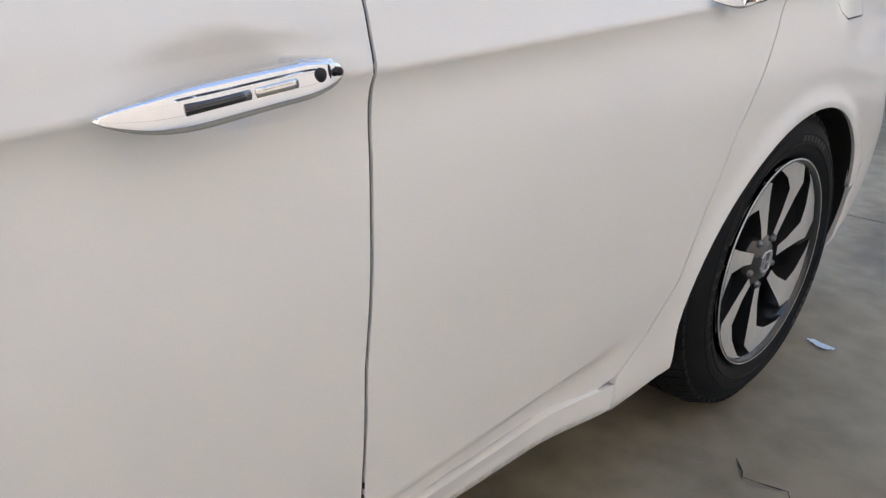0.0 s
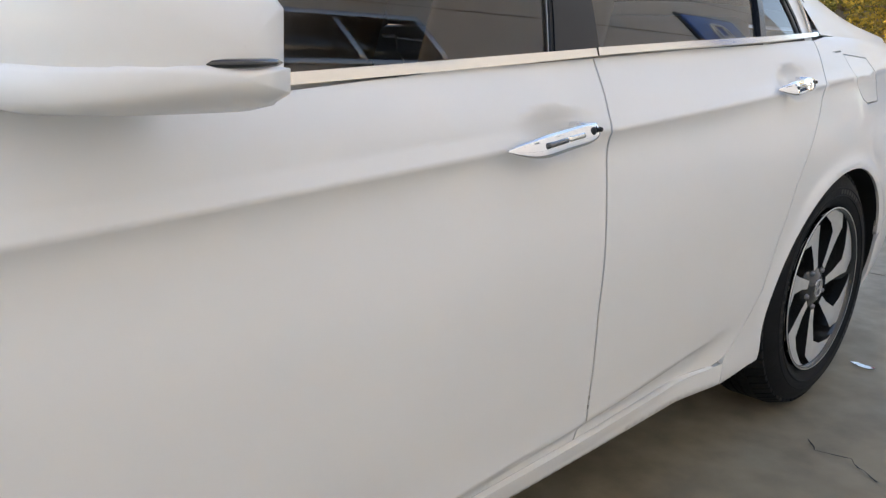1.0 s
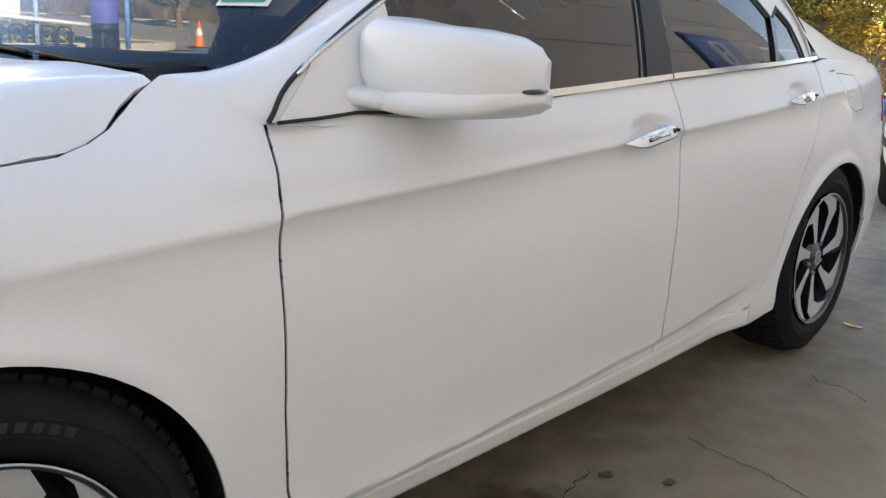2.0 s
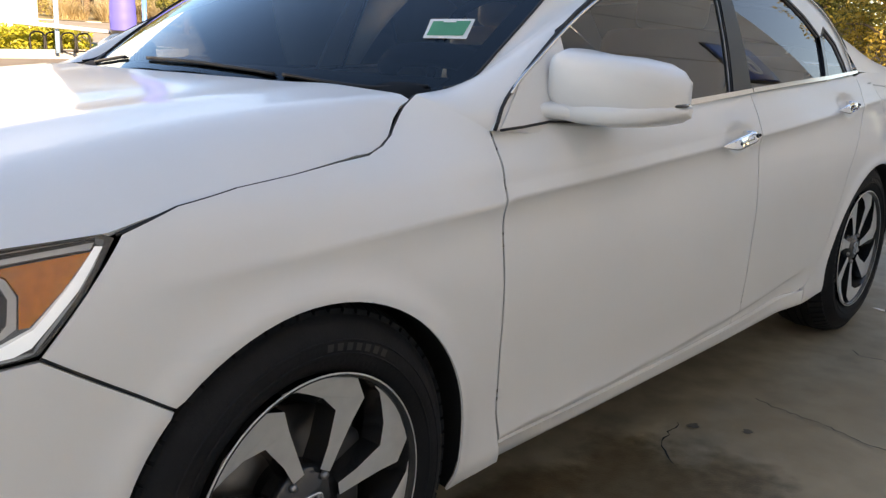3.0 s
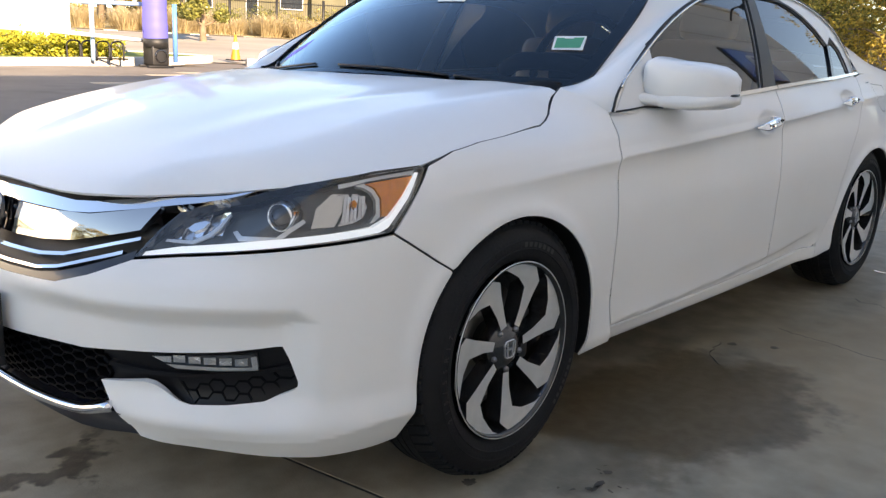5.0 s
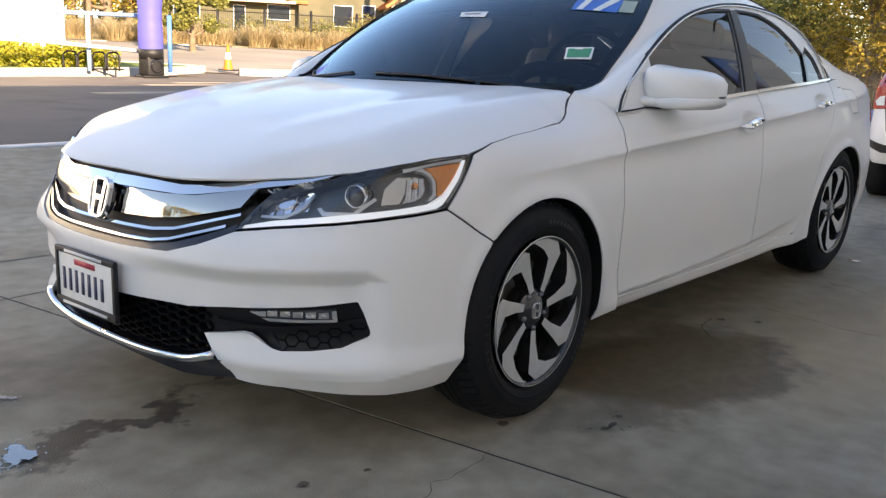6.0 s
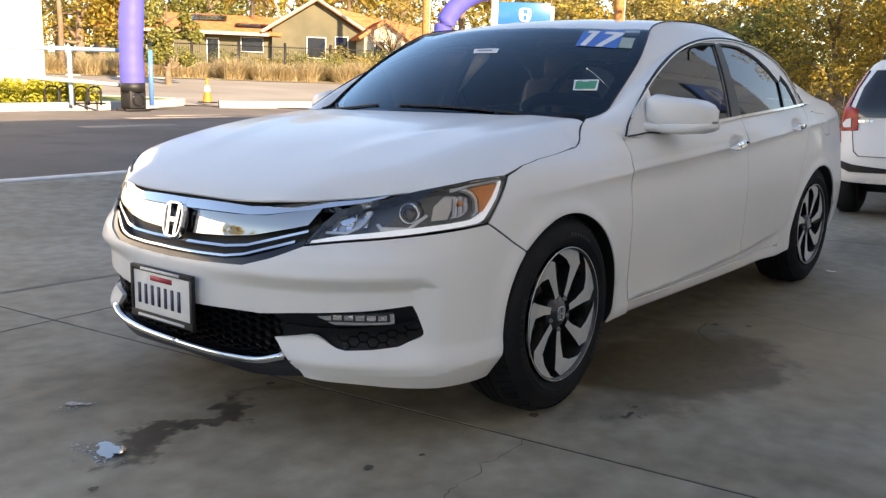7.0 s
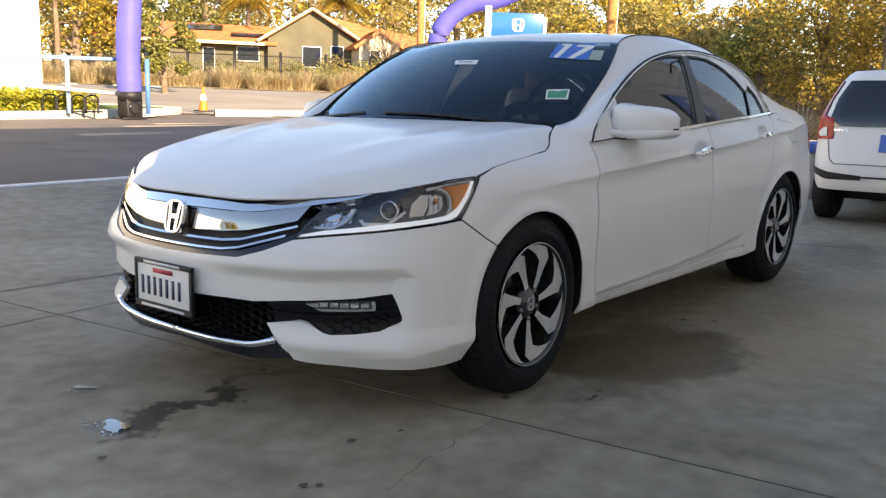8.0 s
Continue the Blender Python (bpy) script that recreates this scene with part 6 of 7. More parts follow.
sg_ = thing("wall_sign", "blue wall sign with a plain white emblem shape", "sign")
part("sign_panel", box_bm((11.3, -4.05, 3.2), (13.4, -3.95, 4.35), .02), mat("sign_blue", (.02, .11, .42), .35, coat=.5), sg_)
e_ = badge(.40, .03, sg_, WHITE_CARD)
e_.matrix_basis = pose(12.35, -3.95, 3.77, 0, 0, 180)
part("sign_rim", box_bm((11.22, -4.05, 3.12), (13.48, -4.0, 4.43), .02), DARK, sg_)
wl = thing("wall_lamp", "dark wall-mounted flood lamp on a bracket", "lamp")
part("lamp_bracket", tube(spline([(15.2, -4.05, 6.3), (15.2, -3.6, 6.55), (15.2, -3.2, 6.45)], 5), .03, 8), DARK, wl)
part("lamp_head", box_bm((15.0, -3.35, 6.28), (15.4, -3.0, 6.45), .04), DARK, wl)

# left: white building, rails, hedge, tube figure with its blower
tagged(part("white_building", box_bm((-24, 19.75, 0), (9.0, 26, 6.5), .03), mat("white_render", (.82, .81, .79), .8, vary=.03, scale=1), None), "white rendered building catching the sun", "building")
PALE_BLUE = mat("pale_blue_paint", (.30, .46, .66), .4, vary=.08, scale=8)
rail = thing("guard_rail", "pale blue painted pipe guard rail beside the planting bed", "railing")
part("top_rail", tube([(-3, 18.1, 1.30), (7.15, 16.7, 1.35), (9.3, 16.5, 1.38)], .05, 8), PALE_BLUE, rail)
part("low_rail", tube([(-3, 17.6, .95), (6.9, 16.55, .72), (9.4, 16.3, .55)], .045, 8), WHITE_CARD, rail)
for x, y in ((7.95, 16.62), (3.4, 17.2), (-.5, 17.8)):
    part("post", tube([(x, y, .1), (x, y, 1.34)], .05, 8), PALE_BLUE, rail)
post = part("blue_post", tube([(9.75, 16.2, .1), (9.75, 16.2, 1.42)], .055, 10), mat("blue_paint", (.09, .24, .62), .4, vary=.1), None)
tagged(post, "blue painted steel post beside the blower", "post")
rack = thing("bike_rack", "low black metal rack on the lawn", "rack")
for k in range(4):
    x = 7.55 + .28 * k
    part("hoop", tube(spline([(x, 17.0 - .12 * k, .1), (x, 17.0 - .12 * k, .45), (x + .14, 16.95 - .12 * k, .52), (x + .25, 16.92 - .12 * k, .45), (x + .25, 16.92 - .12 * k, .1)], 4), .022, 6), DARK, rack)
part("rack_bar", tube([(7.5, 17.0, .14), (8.75, 16.55, .14)], .02, 6), DARK, rack)

TUBE_CLOTH = bpy.data.materials.new("purple_nylon")
TUBE_CLOTH.use_nodes = True
n_, l_ = TUBE_CLOTH.node_tree.nodes, TUBE_CLOTH.node_tree.links
n_["Principled BSDF"].inputs["Base Color"].default_value = (.17, .17, .62, 1)
n_["Principled BSDF"].inputs["Roughness"].default_value = .55
tl_, ms_ = n_.new("ShaderNodeBsdfTranslucent"), n_.new("ShaderNodeMixShader")
tl_.inputs["Color"].default_value = (.27, .27, .85, 1)
ms_.inputs[0].default_value = .4
l_.new(n_["Principled BSDF"].outputs[0], ms_.inputs[1])
l_.new(tl_.outputs[0], ms_.inputs[2])
l_.new(ms_.outputs[0], n_["Material Output"].inputs["Surface"])


def air_tube(label, at, path, radius):
    t = thing("air_tube", label, "inflatable tube", at)
    pts = spline(path, 8)
    rad = [radius * (1 + .015 * math.sin(i * 1.7) + .03 * math.sin(i * .4)) for i in range(len(pts))]
    part("fabric_tube", tube(pts, rad, 18), TUBE_CLOTH, t, "billowing purple nylon tube")
    b = part("blower", box_bm((-.21, -.21, .05), (.21, .21, .48), .03), DARK, t, "black fan blower in a square cage")
    part("blower_collar", tube([(0, 0, .44), (0, 0, .66)], radius * 1.02, 18), DARK, b)
    part("fan_ring", lathe([(.12, -.02), (.15, -.025), (.16, .0)], 20, (0, -.21, .26)), GLOSSBLACK, b)
    for k in (-1, 1):
        part("blower_foot", box_bm((-.32, .18 * k - .04, 0), (.32, .18 * k + .04, .05), .01), DARK, b)


air_tube("tall purple inflatable tube on a black blower", (9.1, 15.95, .0), [(0, 0, .6), (-.01, 0, 1.1), (.0, 0, 1.7), (.03, -.02, 2.3), (.08, -.05, 3.0), (.13, -.08, 3.8), (.12, -.04, 4.5), (.16, 0, 5.2)], .27)
air_tube("purple inflatable tube arching over behind the car", (22.6, 17.4, .0), [(0, 0, .6), (.05, 0, 1.6), (.0, 0, 2.6), (.2, -.3, 3.4), (.7, -.95, 4.0), (1.3, -1.7, 4.2), (1.8, -2.4, 4.6)], .34)

cone = thing("traffic_cone", "orange traffic cone with a white collar at the kerb", "traffic cone", (13.03, 18.42, .05))
ORANGE = mat("cone_orange", (.75, .20, .02), .5, vary=.08, scale=12)


def upright(profile, n=20, bm=None):
    bm = lathe(profile, n, bm=bm)
    bmesh.ops.rotate(bm, verts=bm.verts, cent=(0, 0, 0), matrix=Matrix.Rotation(radians(90), 3, "X"))
    return bm


part("cone_body", upright([(.14, .03), (.10, .25), (.055, .52), (.03, .70), (.0, .71)]), ORANGE, cone)
part("cone_collar", upright([(.092, .32), (.062, .50), (.060, .50), (.090, .32)]), WHITE_CARD, cone)
part("cone_base", box_bm((-.20, -.20, 0), (.20, .20, .035), .01), DARK, cone)

# hedge and grasses
for k in range(9):
    bush("sunlit yellow-green clipped hedge shrub", (4.6 + .48 * k, 18.7 - .17 * k, .12), .62, .78 - .03 * k, 1700, LEAF_HEDGE, 40 + k, .05, "hedge", "hedge beside the kerb", "hedge_shrub")
for k in range(34):
    rnd = random.Random(200 + k)
    grass_tuft(at_ray(-12 + .52 * k + rnd.uniform(-.4, .4), 44 + rnd.uniform(0, 3.5)), 1.9, rnd.uniform(1.0, 1.5), 300, 300 + k)
for k, (a, r, w, h) in enumerate(((-3.5, 49, 1.6, 1.6), (-1.0, 49.5, 1.4, 1.7), (2.5, 47.5, 1.9, 1.5), (4.6, 47, 1.5, 1.7), (6.6, 46, 1.5, 1.1), (9, 46, 1.6, 1.2), (-9, 50, 1.7, 1.8), (-14, 48, 2, 1.5), (12, 45, 2, 1.4), (3.4, 50, 1.5, 2.3), (5.4, 49.5, 1.6, 2.1), (7.6, 49, 1.7, 2.0), (1.0, 50.5, 1.3, 1.9), (9.8, 48, 1.6, 2.2), (-5.8, 50, 1.4, 1.7), (-17, 49, 2.2, 2.0), (-20, 49, 2.2, 1.6))):
    bush("clipped grey-green shrub on the verge", at_ray(a, r), w, h, 1300, LEAF_OLIVE if k % 2 else LEAF_GREEN, 70 + k, .08, "bush", "shrubs on the verge")

# iron fence
fence = thing("iron_fence", "dark wrought iron fence along the verge", "fence")
fr_ = bmesh.new()
n_bars = 150
p0, p1 = Vector((26.0, 41.5, .75)), Vector((39.5, 29.2, .75))
for z in (.25, 1.55):
    part("fence_rail", tube([p0 + Vector((0, 0, z)), p1 + Vector((0, 0, z))], .025, 5), DARK, fence)
bar_mesh = None
for k in range(n_bars + 1):
    p = p0.lerp(p1, k / n_bars)
    if bar_mesh is None:
        ob = part("fence_bar", tube([(0, 0, 0), (0, 0, 1.65)], .011, 4), DARK, fence)
        bar_mesh = ob.data
    else:
        ob = new("fence_bar", bar_mesh)
        ob.parent = fence
    ob.location = p
for k in range(8):
    p = p0.lerp(p1, k / 7)
    part("fence_post", box_bm((p.x - .05, p.y - .05, p.z - .3), (p.x + .05, p.y + .05, p.z + 1.8)), DARK, fence)

# house across the street
OLIVE = noise_mix("olive_stucco", (.105, .10, .06), (.145, .13, .08), .8, .85, .2, 30)
CREAM = mat("cream_trim", (.62, .55, .40), .7, vary=.06)
TILE = noise_mix("orange_tile", (.44, .13, .045), (.60, .22, .085), 2.5, .8, .6, 9)
DARKPANE = mat("house_pane", (.02, .025, .03), .05, coat=1.0)
SOLAR = mat("solar_cells", (.015, .02, .05), .12, coat=1.0)
house = thing("house", "olive stucco bungalow with an orange tiled roof", "house")
house.matrix_basis = Matrix.Translation((33.1, 45.9, .8)) @ Matrix(((.772, .635, 0, 0), (-.635, .772, 0, 0), (0, 0, 1, 0), (0, 0, 0, 1)))


def prism(poly, y0, y1):
    bm = bmesh.new()
    a = [bm.verts.new((x, y0, z)) for x, z in poly]
    b = [bm.verts.new((x, y1, z)) for x, z in poly]
    bm.faces.new(a)
    bm.faces.new(b[::-1])
    for k in range(len(poly)):
        bm.faces.new((a[k], b[k], b[(k + 1) % len(poly)], a[(k + 1) % len(poly)]))
    bmesh.ops.recalc_face_normals(bm, faces=bm.faces)
    return bm


def pitch(name, pts, thick=.16):
    """A sloping roof slab from four corners, with rows of raised tiles."""
    o, u, v = Vector(pts[0]), Vector(pts[1]) - Vector(pts[0]), Vector(pts[3]) - Vector(pts[0])
    w = (Vector(pts[2]) - Vector(pts[3]))
    n = u.cross(v).normalized()
    if n.z < 0:
        n = -n
    bm = bmesh.new()
    rows = 16
    line_l, line_r = [], []
    for k in range(rows):
        for t, up in ((k / rows, .06), ((k + 1) / rows, .02)):
            line_l.append(bm.verts.new(o + v * t + n * up))
            line_r.append(bm.verts.new(o + v * t + u.lerp(w, t) + n * up))
    line_l += [bm.verts.new(o + v - n * thick), bm.verts.new(o - n * thick)]
    line_r += [bm.verts.new(o + v + w - n * thick), bm.verts.new(o + u - n * thick)]
    for k in range(len(line_l)):
        j = (k + 1) % len(line_l)
        bm.faces.new((line_l[k], line_r[k], line_r[j], line_l[j]))
    bm.faces.new(line_l)
    bm.faces.new(line_r[::-1])
    bmesh.ops.recalc_face_normals(bm, faces=bm.faces)
    return part(name, bm, TILE, house, smooth=False)


part("wall", prism([(-6, -.5), (4.6, -.5), (4.6, 2.65), (-6, 2.65)], .3, 11), OLIVE, house, smooth=False)
part("wall", prism([(4.6, -.5), (10.4, -.5), (10.4, 2.9), (7.5, 4.75), (4.6, 2.9)], -.4, 10), OLIVE, house, smooth=False)
part("wall", prism([(10.4, -.5), (15.5, -.5), (15.5, 2.6), (10.4, 2.6)], .3, 10), OLIVE, house, smooth=False)
part("porch_wall", prism([(10.2, -.5), (12.8, -.5), (12.8, 2.5), (11.5, 3.35), (10.2, 2.5)], -4.6, .2), CREAM, house, smooth=False)
pitch("roof", [(-6.5, -.6, 2.55), (5.2, -.6, 2.55), (6.5, 6.0, 3.95), (-6.5, 6.0, 3.95)])
pitch("roof", [(4.0, -.9, 2.75), (4.0, 10, 2.75), (7.5, 10, 4.95), (7.5, -.9, 4.95)])
pitch("roof", [(11.2, -.9, 2.75), (11.2, 10, 2.75), (7.5, 10, 4.95), (7.5, -.9, 4.95)])
pitch("roof", [(7.7, 2.4, 4.75), (15.8, 2.4, 3.4), (16.0, -.5, 2.5), (11.0, -.5, 2.6)])
pitch("porch_roof", [(9.8, -5.0, 2.4), (9.8, .4, 2.4), (11.5, .4, 3.55), (11.5, -5.0, 3.55)])
pitch("porch_roof", [(13.2, -5.0, 2.4), (13.2, .4, 2.4), (11.5, .4, 3.55), (11.5, -5.0, 3.55)])
for x0, x1, z0, z1, y in ((2.6, 4.0, 1.35, 2.25, .26), (.4, 1.1, .2, 2.1, .26), (6.9, 8.1, 1.1, 2.4, -.44), (8.8, 9.6, .3, 2.5, -.44), (10.9, 11.5, .4, 2.2, -4.64), (-3.4, -1.8, 1.2, 2.2, .26)):
    wn_ = part("window", prism([(x0, z0), (x1, z0), (x1, z1), (x0, z1)], y - .04, y + .06), DARKPANE, house, smooth=False)
    for lo, hi in (((x0 - .05, y - .07, z0 - .05), (x1 + .05, y, z0)), ((x0 - .05, y - .07, z1), (x1 + .05, y, z1 + .05)), ((x0 - .05, y - .07, z0), (x0, y, z1)), ((x1, y - .07, z0), (x1 + .05, y, z1))):
        part("frame", box_bm(lo, hi), WHITE_CARD, wn_)
for x0, x1, t0, t1 in ((-1.2, 1.6, .50, .85), (2.2, 4.4, .18, .40)):
    zz = lambda t: 2.55 + 1.4 * t + .10
    yy = lambda t: -.6 + 6.6 * t
    bm = bmesh.new()
    bm.faces.new([bm.verts.new(p) for p in ((x0, yy(t0), zz(t0) + .04), (x1, yy(t0), zz(t0) + .04), (x1, yy(t1), zz(t1) + .04), (x0, yy(t1), zz(t1) + .04))])
    bmesh.ops.solidify(bm, geom=bm.faces[:], thickness=.05)
    part("solar_panel", bm, SOLAR, house, smooth=False)
for x0, z0, x1, z1 in ((3.9, 2.72, 7.5, 4.98), (11.3, 2.72, 7.5, 4.98)):
    bm = tube([(x0, -.95, z0 - .08), (x1, -.95, z1 - .08)], .09, 4)
    part("bargeboard", bm, CREAM, house, smooth=False)
part("fascia", box_bm((-6.5, -.68, 2.35), (4.4, -.6, 2.55)), CREAM, house)

# utility poles and the sign beside the street
WOOD = noise_mix("pole_wood", (.40, .16, .05), (.52, .25, .09), 6, .85, .6, 20)
for x, y, r in ((36.1, 29.3, .21), (33.1, 15.8, .24)):
    p_ = thing("utility_pole", "brown wooden utility pole beside the street", "pole", (x, y, .3), "utility poles")
    part("pole_shaft", tube([(0, 0, -.5), (0, 0, 5), (0, 0, 11)], [r, r * .95, r * .8], 12), WOOD, p_)
    part("crossarm", box_bm((-.06, -1.2, 9.6), (.06, 1.2, 9.75), .01), WOOD, p_)
    part("conduit", tube([(r * .8, -r * .7, 0), (r * .8, -r * .7, 7)], .022, 6), WHITE_CARD, p_)
st = thing("street_sign_box", "blue illuminated sign box on a white frame", "sign")
st.matrix_basis = Matrix.Translation((22.6, 14.0, 0)) @ Matrix.Rotation(radians(-54), 4, "Z")
part("sign_box", box_bm((-.85, -.12, 2.75), (.90, .12, 3.55), .02), mat("sign_face_blue", (.02, .16, .55), .3, coat=.5), st)
part("sign_edge", box_bm((-1.08, -.16, 2.2), (-.86, .16, 3.75), .02), WHITE_CARD, st)
part("sign_cap", box_bm((.90, -.14, 2.7), (1.02, .14, 3.45), .02), WHITE_CARD, st)
part("sign_leg", tube([(-.97, 0, 0), (-.97, 0, 2.3)], .08, 8), WHITE_CARD, st)
part("sign_leg", tube([(.8, 0, 0), (.8, 0, 2.8)], .08, 8), WHITE_CARD, st)
e_ = badge(.22, .02, st, WHITE_CARD)
e_.matrix_basis = pose(.05, -.125, 3.15)

# trees
tree("broad golden-leaved tree beside the house", (20.1, 30.6, .2), 4.5, 1.3, 6000, LEAF_GREEN, 1, .10, .2)
for k, (x, y, z, h, s_, m, lf) in enumerate((
        (27, 50, .8, 9.5, 3.6, LEAF_GOLD, .22), (22, 53, .8, 8, 3.2, LEAF_OLIVE, .22), (31, 60, 1, 11, 4, LEAF_GOLD, .26), (38, 66, 1.1, 12, 4.5, LEAF_OLIVE, .28), (46, 62, 1.1, 11, 4.2, LEAF_GREEN, .28),
        (52, 55, 1.1, 12, 4.6, LEAF_GOLD, .28), (47, 41, 1, 9, 3.4, LEAF_OLIVE, .24), (50, 33, .9, 8.0, 3.4, LEAF_GOLD, .24), (44, 26, .6, 7.0, 3.0, LEAF_OLIVE, .22), (41, 20, .4, 6.2, 2.9, LEAF_GOLD, .2),
        (36, 17.2, .3, 4.7, 2.6, LEAF_OLIVE, .16), (34.5, 12.0, .2, 4.4, 2.7, LEAF_GOLD, .16), (31, 9.4, .1, 4.1, 2.4, LEAF_OLIVE, .14), (27.5, 7.2, .1, 3.6, 1.9, LEAF_GREEN, .12), (30, 4.5, .1, 7.6, 3.4, LEAF_GOLD, .14),
        (25, 4.6, .05, 4.2, 2.1, LEAF_GOLD, .10), (26, 1.5, .05, 7.5, 3.2, LEAF_GREEN, .13), (22.5, 2.4, .05, 5.2, 2.2, LEAF_GOLD, .10), (23, -1.2, .05, 6.8, 3.0, LEAF_OLIVE, .12), (16, 62, 1, 10, 4, LEAF_OLIVE, .26), (10, 58, 1, 9, 3.6, LEAF_GOLD, .24), (40, 8, .2, 9, 4, LEAF_GREEN, .2), (38, 1, .2, 9, 4, LEAF_GOLD, .2))):
    tree(("tall golden-leaved tree in low sun", "olive-leaved tree in low sun", "dense dark green tree")[0 if m is LEAF_GOLD else 1 if m is LEAF_OLIVE else 2], (x, y, z), h, s_, 8200 if lf < .17 else 4200, m, 500 + k, lf * .72, .18, 30)
# heights raised beyond what is seen, to block low sky reflected in the bonnet
for k in range(13):
    rnd = random.Random(1700 + k)
    tree("far golden tree in low sun" if k % 2 else "far olive-green tree in low sun", at_ray(-30 + 6.2 * k + rnd.uniform(-1.5, 1.5), 84 + rnd.uniform(0, 14)), rnd.uniform(13, 18), 5.2, 4200, (LEAF_OLIVE, LEAF_GOLD)[k % 2], 1750 + k, .30, .05, 30)


# unseen trees, added so that the grille panel reflects tan rather than bright sky
for k, (x, y) in enumerate(((-46, 26), (-50, 17), (-44, 33))):
    tree("unseen golden tree beyond the driveway, added for the grille's reflection", (x, y, 0), 9.0 + k, 4.0, 3600, (LEAF_GOLD, LEAF_OLIVE)[k % 2], 1800 + k, .24, .05, 30)


def palm(at, height, reach, fronds, seed):
    """A slim ringed trunk under a head of arching feather fronds."""
    rnd = random.Random(seed)
    t = thing("palm_tree", "feathery golden palm tree in low sun", "tree", at)
    part("trunk", tube([(0, 0, -.3), (.05, 0, height * .5), (0, .05, height)], [.2, .16, .14], 10), BARK, t)
    bm = bmesh.new()
    for k in range(fronds):
        a, up = rnd.uniform(0, 6.28), rnd.uniform(-.2, 1.1)
        d = Vector((math.cos(a), math.sin(a), 0))
        L = reach * rnd.uniform(.8, 1.15)
        sd = Vector((-d.y, d.x, 0))
        pts = [Vector((0, 0, height)) + d * L * u * (1 - .15 * u) + Vector((0, 0, L * (up * u - (.75 + .3 * up) * u * u))) for u in [i / 12 for i in range(13)]]
        for i in range(1, 13):
            for j in range(3):
                p = pts[i - 1].lerp(pts[i], j / 3)
                ln_ = .30 * reach * math.sin(math.pi * min(1, .18 + .75 * (i + j / 3) / 12)) * rnd.uniform(.7, 1.1)
                for sg in (-1, 1):
                    tip = p + sd * sg * ln_ * .75 + d * ln_ * .45 - Vector((0, 0, ln_ * rnd.uniform(.2, .7)))
                    w_ = d * .035
                    bm.faces.new([bm.verts.new(q) for q in (p - w_, p + w_, tip)])
        tube([pts[0], pts[4], pts[8], pts[12]], [.03, .024, .016, .006], 4, bm)
    part("crown", bm, LEAF_GOLD, t)


for k, (a, r, h, reach) in enumerate(((-13.6, 54, 5.2, 3.0), (-10.6, 56, 4.2, 2.8), (-2.3, 62, 5.6, 2.6), (4.8, 64, 5.9, 2.8), (-16.5, 55, 6.0, 3.0))):
    palm(at_ray(a, r), h, reach, 30, 1200 + k)
bare = thing("tree", "bare leafless tree with fine branching twigs", "tree", (38.2, 33.6, .8))
rnd = random.Random(9)
bm = tube([(0, 0, -.3), (.1, 0, 1.0), (.05, .1, 1.8)], [.14, .11, .09], 8)
for k in range(26):
    a, el = rnd.uniform(0, 6.28), rnd.uniform(.3, 1.3)
    d = Vector((math.cos(a) * math.cos(el), math.sin(a) * math.cos(el), math.sin(el)))
    p = Vector((.08, .05, rnd.uniform(1.1, 1.8)))
    L = rnd.uniform(1.6, 3.0)
    q = p + d * L * .5 + Vector((rnd.uniform(-.2, .2), rnd.uniform(-.2, .2), .1))
    e = p + d * L
    tube([p, q, e], [.045, .025, .008], 5, bm)
    for j in range(6):
        s0 = q.lerp(e, rnd.random())
        tube([s0, s0 + Vector((rnd.uniform(-.5, .5), rnd.uniform(-.5, .5), rnd.uniform(.1, .6)))], [.014, .004], 4, bm)
part("trunk", bm, BARK, bare)
# dry grass and a board fence on the far side of the lot
for k in range(16):
    rnd = random.Random(900 + k)
    grass_tuft((19.0 + rnd.uniform(0, 3), 5.2 - .55 * k + rnd.uniform(-.2, .2), 0), 1.2, rnd.uniform(.7, 1.2), 120, 930 + k)
BOARD = noise_mix("grey_boards", (.15, .13, .11), (.22, .19, .16), 3, .9, .5, 20)
bf = thing("board_fence", "weathered grey board fence under the trees", "fence")
bmsh = None
for k in range(90):
    x, y = 27.5 - .018 * k, 9.5 - .155 * k
    if bmsh is None:
        ob = part("board", box_bm((-.012, -.07, -.1), (.012, .07, 1.75), .003), BOARD, bf, smooth=False)
        bmsh = ob.data
    else:
        ob = new("board", bmsh)
        ob.parent = bf
    ob.location = (x, y, random.Random(k).uniform(-.04, .03))
part("fence_beam", tube([(27.56, 9.5, 1.2), (25.9, -4.4, 1.2)], .04, 4), BOARD, bf)
lotkerb = part("lot_kerb", box_bm((8.6, .5, 0), (10.8, .75, .58), .02), KERB, None)
tagged(lotkerb, "low pale wall at the end of the bay", "low wall", kind="structure")
tagged(part("blue_barrier", box_bm((8.5, .46, .585), (10.9, .79, .70), .02), mat("barrier_blue", (.03, .10, .45), .4), None), "blue painted barrier rail on a low wall", "barrier")


# white hatchback, tail towards the sedan
hb = thing("hatchback", "white compact hatchback seen from its tail", "car", (6.15, -.90, 0))
HB_W = [(.25, .78), (.40, .835), (.62, .85), (.85, .845), (.98, .825), (1.15, .755), (1.30, .68), (1.42, .61), (1.50, .50)]
HB_X = [(.25, .12), (.40, .02), (.55, .0), (.70, .03), (.85, .07), (.98, .085), (1.15, .15), (1.30, .235), (1.42, .32), (1.50, .46)]
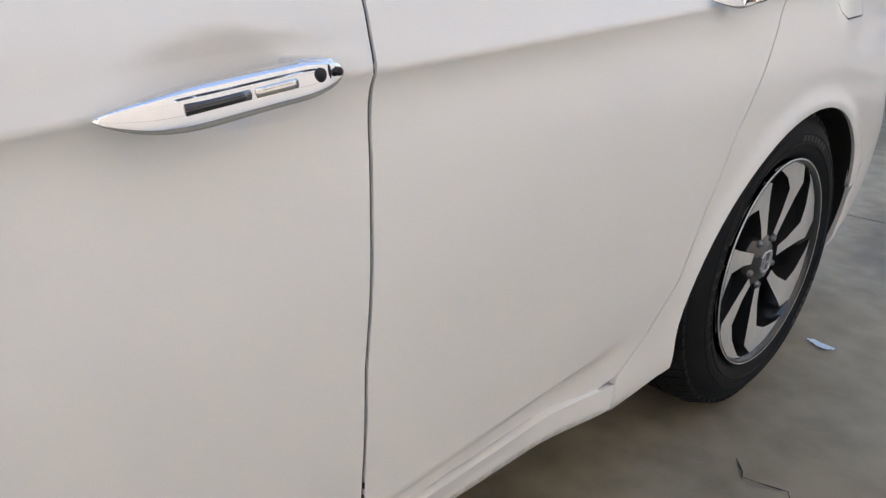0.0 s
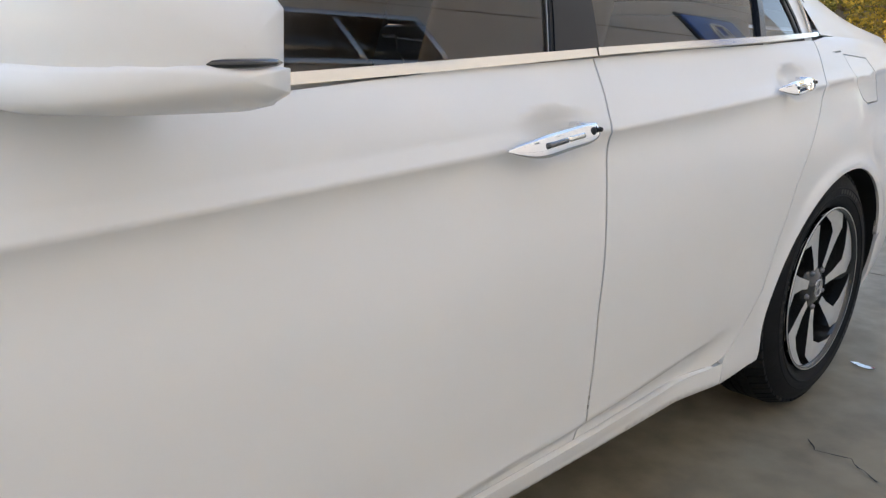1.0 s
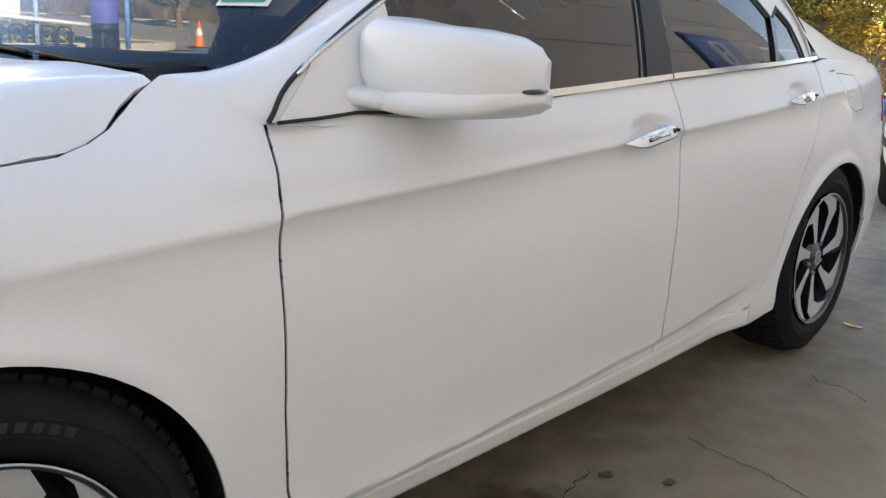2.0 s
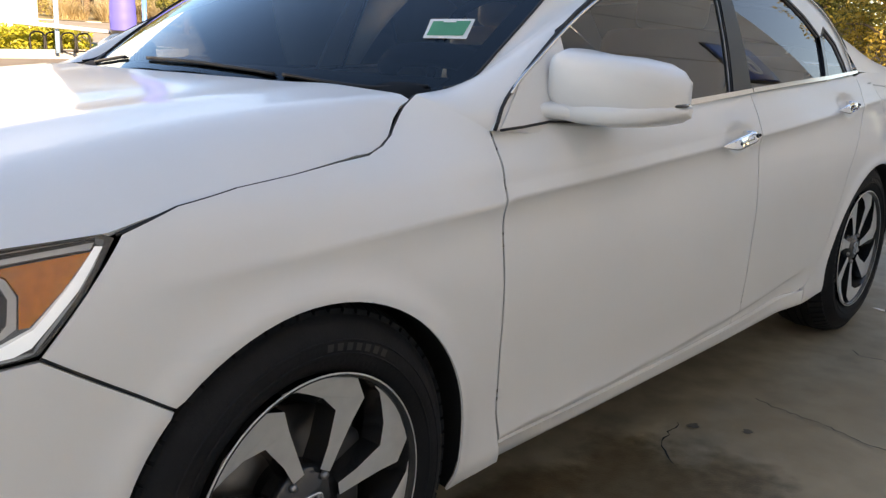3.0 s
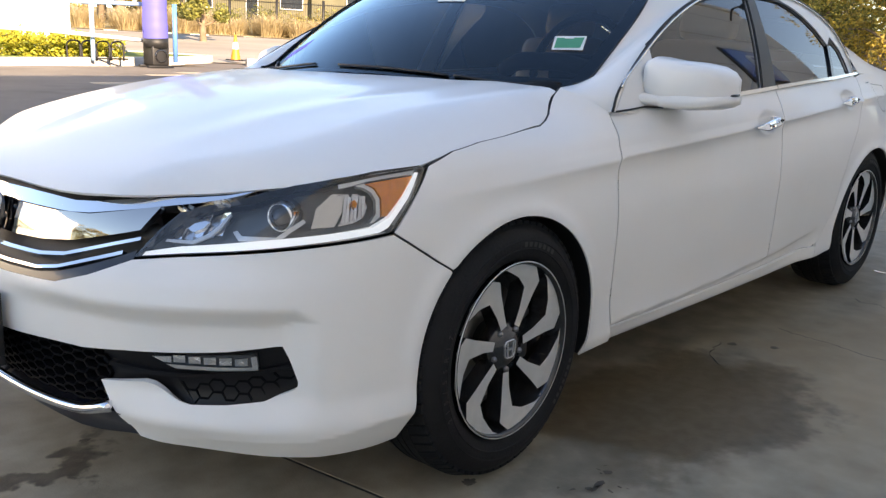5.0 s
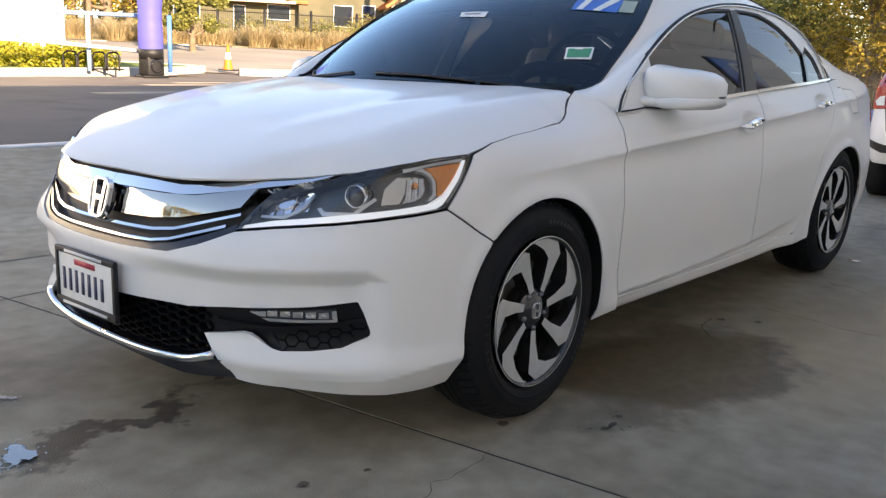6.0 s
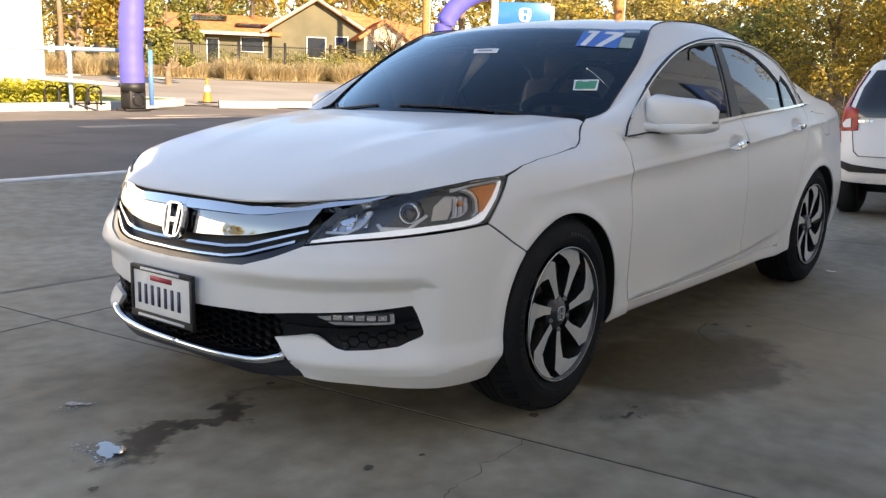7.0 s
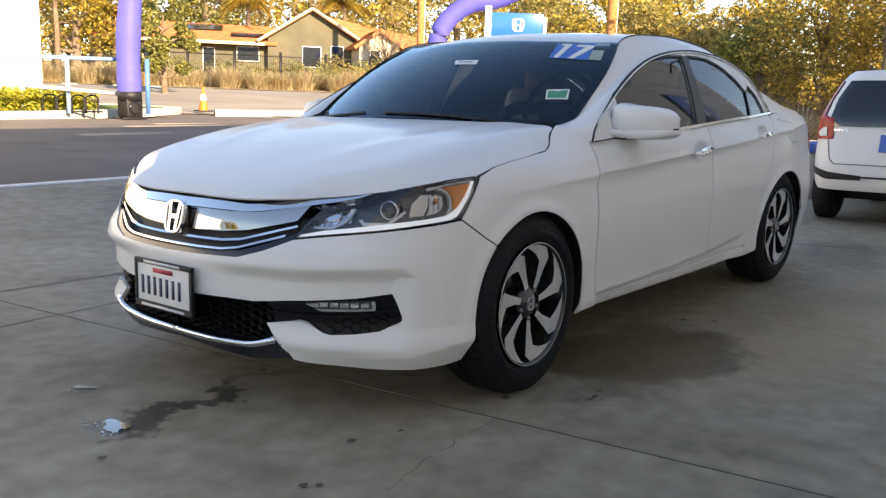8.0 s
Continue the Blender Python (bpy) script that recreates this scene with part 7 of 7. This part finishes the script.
HB_F = [(.25, 3.75), (.40, 3.85), (.62, 3.8), (.85, 3.5), (.98, 2.9), (1.15, 2.45), (1.30, 2.05), (1.42, 1.65), (1.50, 1.2)]
levels = [.33, .36, .40, .50, .62, .74, .85, .92, .98, 1.06, 1.15, 1.23, 1.30, 1.37, 1.42, 1.46, 1.49, 1.505]
rows = []
for z in levels:
    w, xr, xf = lerp_curve(HB_W, z), lerp_curve(HB_X, z), lerp_curve(HB_F, z)
    k = max(.02, 1 - (z - 1.46) / .05) if z > 1.46 else 1
    ring_ = []
    for i in range(56):
        a = 2 * math.pi * i / 56
        c_, s_ = math.cos(a), math.sin(a)
        ring_.append(((xr + xf) / 2 + (xf - xr) / 2 * k * abs(c_) ** .32 * (1 if c_ > 0 else -1), w * k * abs(s_) ** .32 * (1 if s_ > 0 else -1), z))
    rows.append(ring_)
loft("body", rows, PAINT, hb, closed=True)
cap_ = bmesh.new()
cap_.faces.new([cap_.verts.new(p) for p in rows[-1]])
part("roof", cap_, PAINT, hb)


def tail(y, z):
    """The hatchback's tail: y to its right, z up."""
    w = lerp_curve(HB_W, z)
    xr, xf = lerp_curve(HB_X, z), lerp_curve(HB_F, z)
    s_ = min(.999, abs(y) / w)
    c_ = (1 - s_ ** (2 / .32)) ** (.32 / 2)
    return ((xr + xf) / 2 - (xf - xr) / 2 * c_, y, z)


def tp(name, poly, lift, material, flange=.01, label="", step=.03):
    f = sunk(tail, lift)
    return panel(name, poly, f, material, hb, step=step, flange=flange, flip=False, label=label)


side_sign = 1 if sunk(tail, -.01)(0, .8)[0] < tail(0, .8)[0] else -1
tp("rear_window", [(-.64, .98), (.64, .98), (.60, 1.20), (.52, 1.36), (-.52, 1.36), (-.60, 1.20)], -.008 * side_sign, GLOSSBLACK, .012 * side_sign, "dark rear window")
tp("hatch_garnish", [(-.62, .93), (.62, .93), (.62, .978), (-.62, .978)], -.010 * side_sign, GLOSSBLACK, .012 * side_sign)
for m_ in (1, -1):
    o_ = lambda pts: [(y * m_, z) for y, z in (pts if m_ > 0 else pts[::-1])]
    tl = tp("tail_lamp", o_([(.585, .81), (.79, .80), (.836, .90), (.800, 1.00), (.712, 1.19), (.622, 1.36), (.585, 1.36), (.658, 1.19), (.69, 1.03), (.60, 1.0)]), -.012 * side_sign, RED_LENS, .02 * side_sign, "red tail lamp with a clear insert")
    tp("lamp_insert", o_([(.645, .835), (.72, .832), (.74, .87), (.70, .91), (.652, .92)]), -.018 * side_sign, WHITE_CARD, .01 * side_sign)
    tp("bumper_vent", o_([(.30, .435), (.62, .43), (.80, .49), (.81, .545), (.60, .50), (.30, .475)]), -.006 * side_sign, DARK, .01 * side_sign)
tp("bumper_strip", [(-.6, .455), (.6, .455), (.6, .470), (-.6, .470)], -.005 * side_sign, DARK, .01 * side_sign)
tp("hatch_line", [(-.655, .86), (-.60, .62), (-.55, .575), (.55, .575), (.60, .62), (.655, .86), (.645, .86), (.592, .625), (.545, .582), (-.545, .582), (-.592, .625), (-.645, .86)], -.003 * side_sign, DARK, .0)
pl_ = tp("number_plate", [(-.17, .70), (.17, .70), (.17, .86), (-.17, .86)], -.02 * side_sign, mat("blue_plate", (.05, .16, .48), .4), .01 * side_sign, "blue dealer plate with plain bars")
for k in range(4):
    tp("badge_letter", [(.46 + .035 * k, .885), (.485 + .035 * k, .885), (.485 + .035 * k, .905), (.46 + .035 * k, .905)], -.008 * side_sign, SATIN, .004 * side_sign)
for x_ in (.62, 3.1):
    for m_ in (1, -1):
        part("wheel", lathe([(0, .03), (.17, .02), (.19, 0), (.25, -.01), (.29, .01), (.30, .05), (.30, .17), (.25, .19)], 32, (x_, -.80 * m_ if m_ > 0 else .62, .30)), RUBBER, hb, "black tyre on a dark wheel")
part("underbody", box_bm((.5, -.6, .22), (3.5, .6, .5)), DARK, hb)
part("door_mirror", box_bm((1.9, .80, .95), (2.05, 1.0, 1.07), .03), DARK, hb)

# dark SUV on the street
suv = thing("suv", "dark blue-grey SUV on the far side of the street", "car")
dv = Vector((.85, -.53, 0)).normalized()
suv.matrix_basis = Matrix.Translation((9.25, 39.2, rise(35.6))) @ Matrix(((dv.x, -dv.y, 0, 0), (dv.y, dv.x, 0, 0), (0, 0, 1, 0), (0, 0, 0, 1)))
SUVP = mat("dark_blue_grey_paint", (.018, .022, .032), .25, coat=1.0)
prof = spline([(-2.2, .45), (-2.25, .75), (-2.1, .95), (-1.2, 1.08), (-.5, 1.55), (.4, 1.68), (1.5, 1.62), (2.1, 1.15), (2.25, .95), (2.22, .5)], 5)
part("body", prism([(x, z) for x, z in prof] + [(2.0, .35), (-2.0, .35)], -.9, .9), SUVP, suv, smooth=False)
for y_ in (-.905, .905):
    part("side_window", prism([(-1.05, 1.10), (-.45, 1.50), (.4, 1.60), (1.4, 1.55), (1.85, 1.12)], y_ - .01, y_ + .01), GLOSSBLACK, suv, smooth=False)
for x_ in (-1.35, 1.35):
    for y_ in (-.93, .75):
        w_ = part("wheel", lathe([(.0, 0), (.21, -.01), (.23, 0), (.33, .0), (.35, .04), (.35, .18), (.2, .18)], 28, (x_, y_, .35)), RUBBER, suv)
        part("rim", lathe([(0, -.02), (.20, -.02), (.21, 0)], 20, (x_, y_, .35)), SATIN, w_)
part("tail_lamp", box_bm((2.12, -.88, .98), (2.24, -.60, 1.18), .02), RED_LENS, suv)

# all beyond the forecourt stands on the rising land
for ob in list(scene.objects):
    if ob not in flat and ob.parent is None and not ob.name.startswith(("wall", "window", "hatchback", "lot_kerb", "blue_barrier")):
        ob.matrix_basis = LAND @ ob.matrix_basis
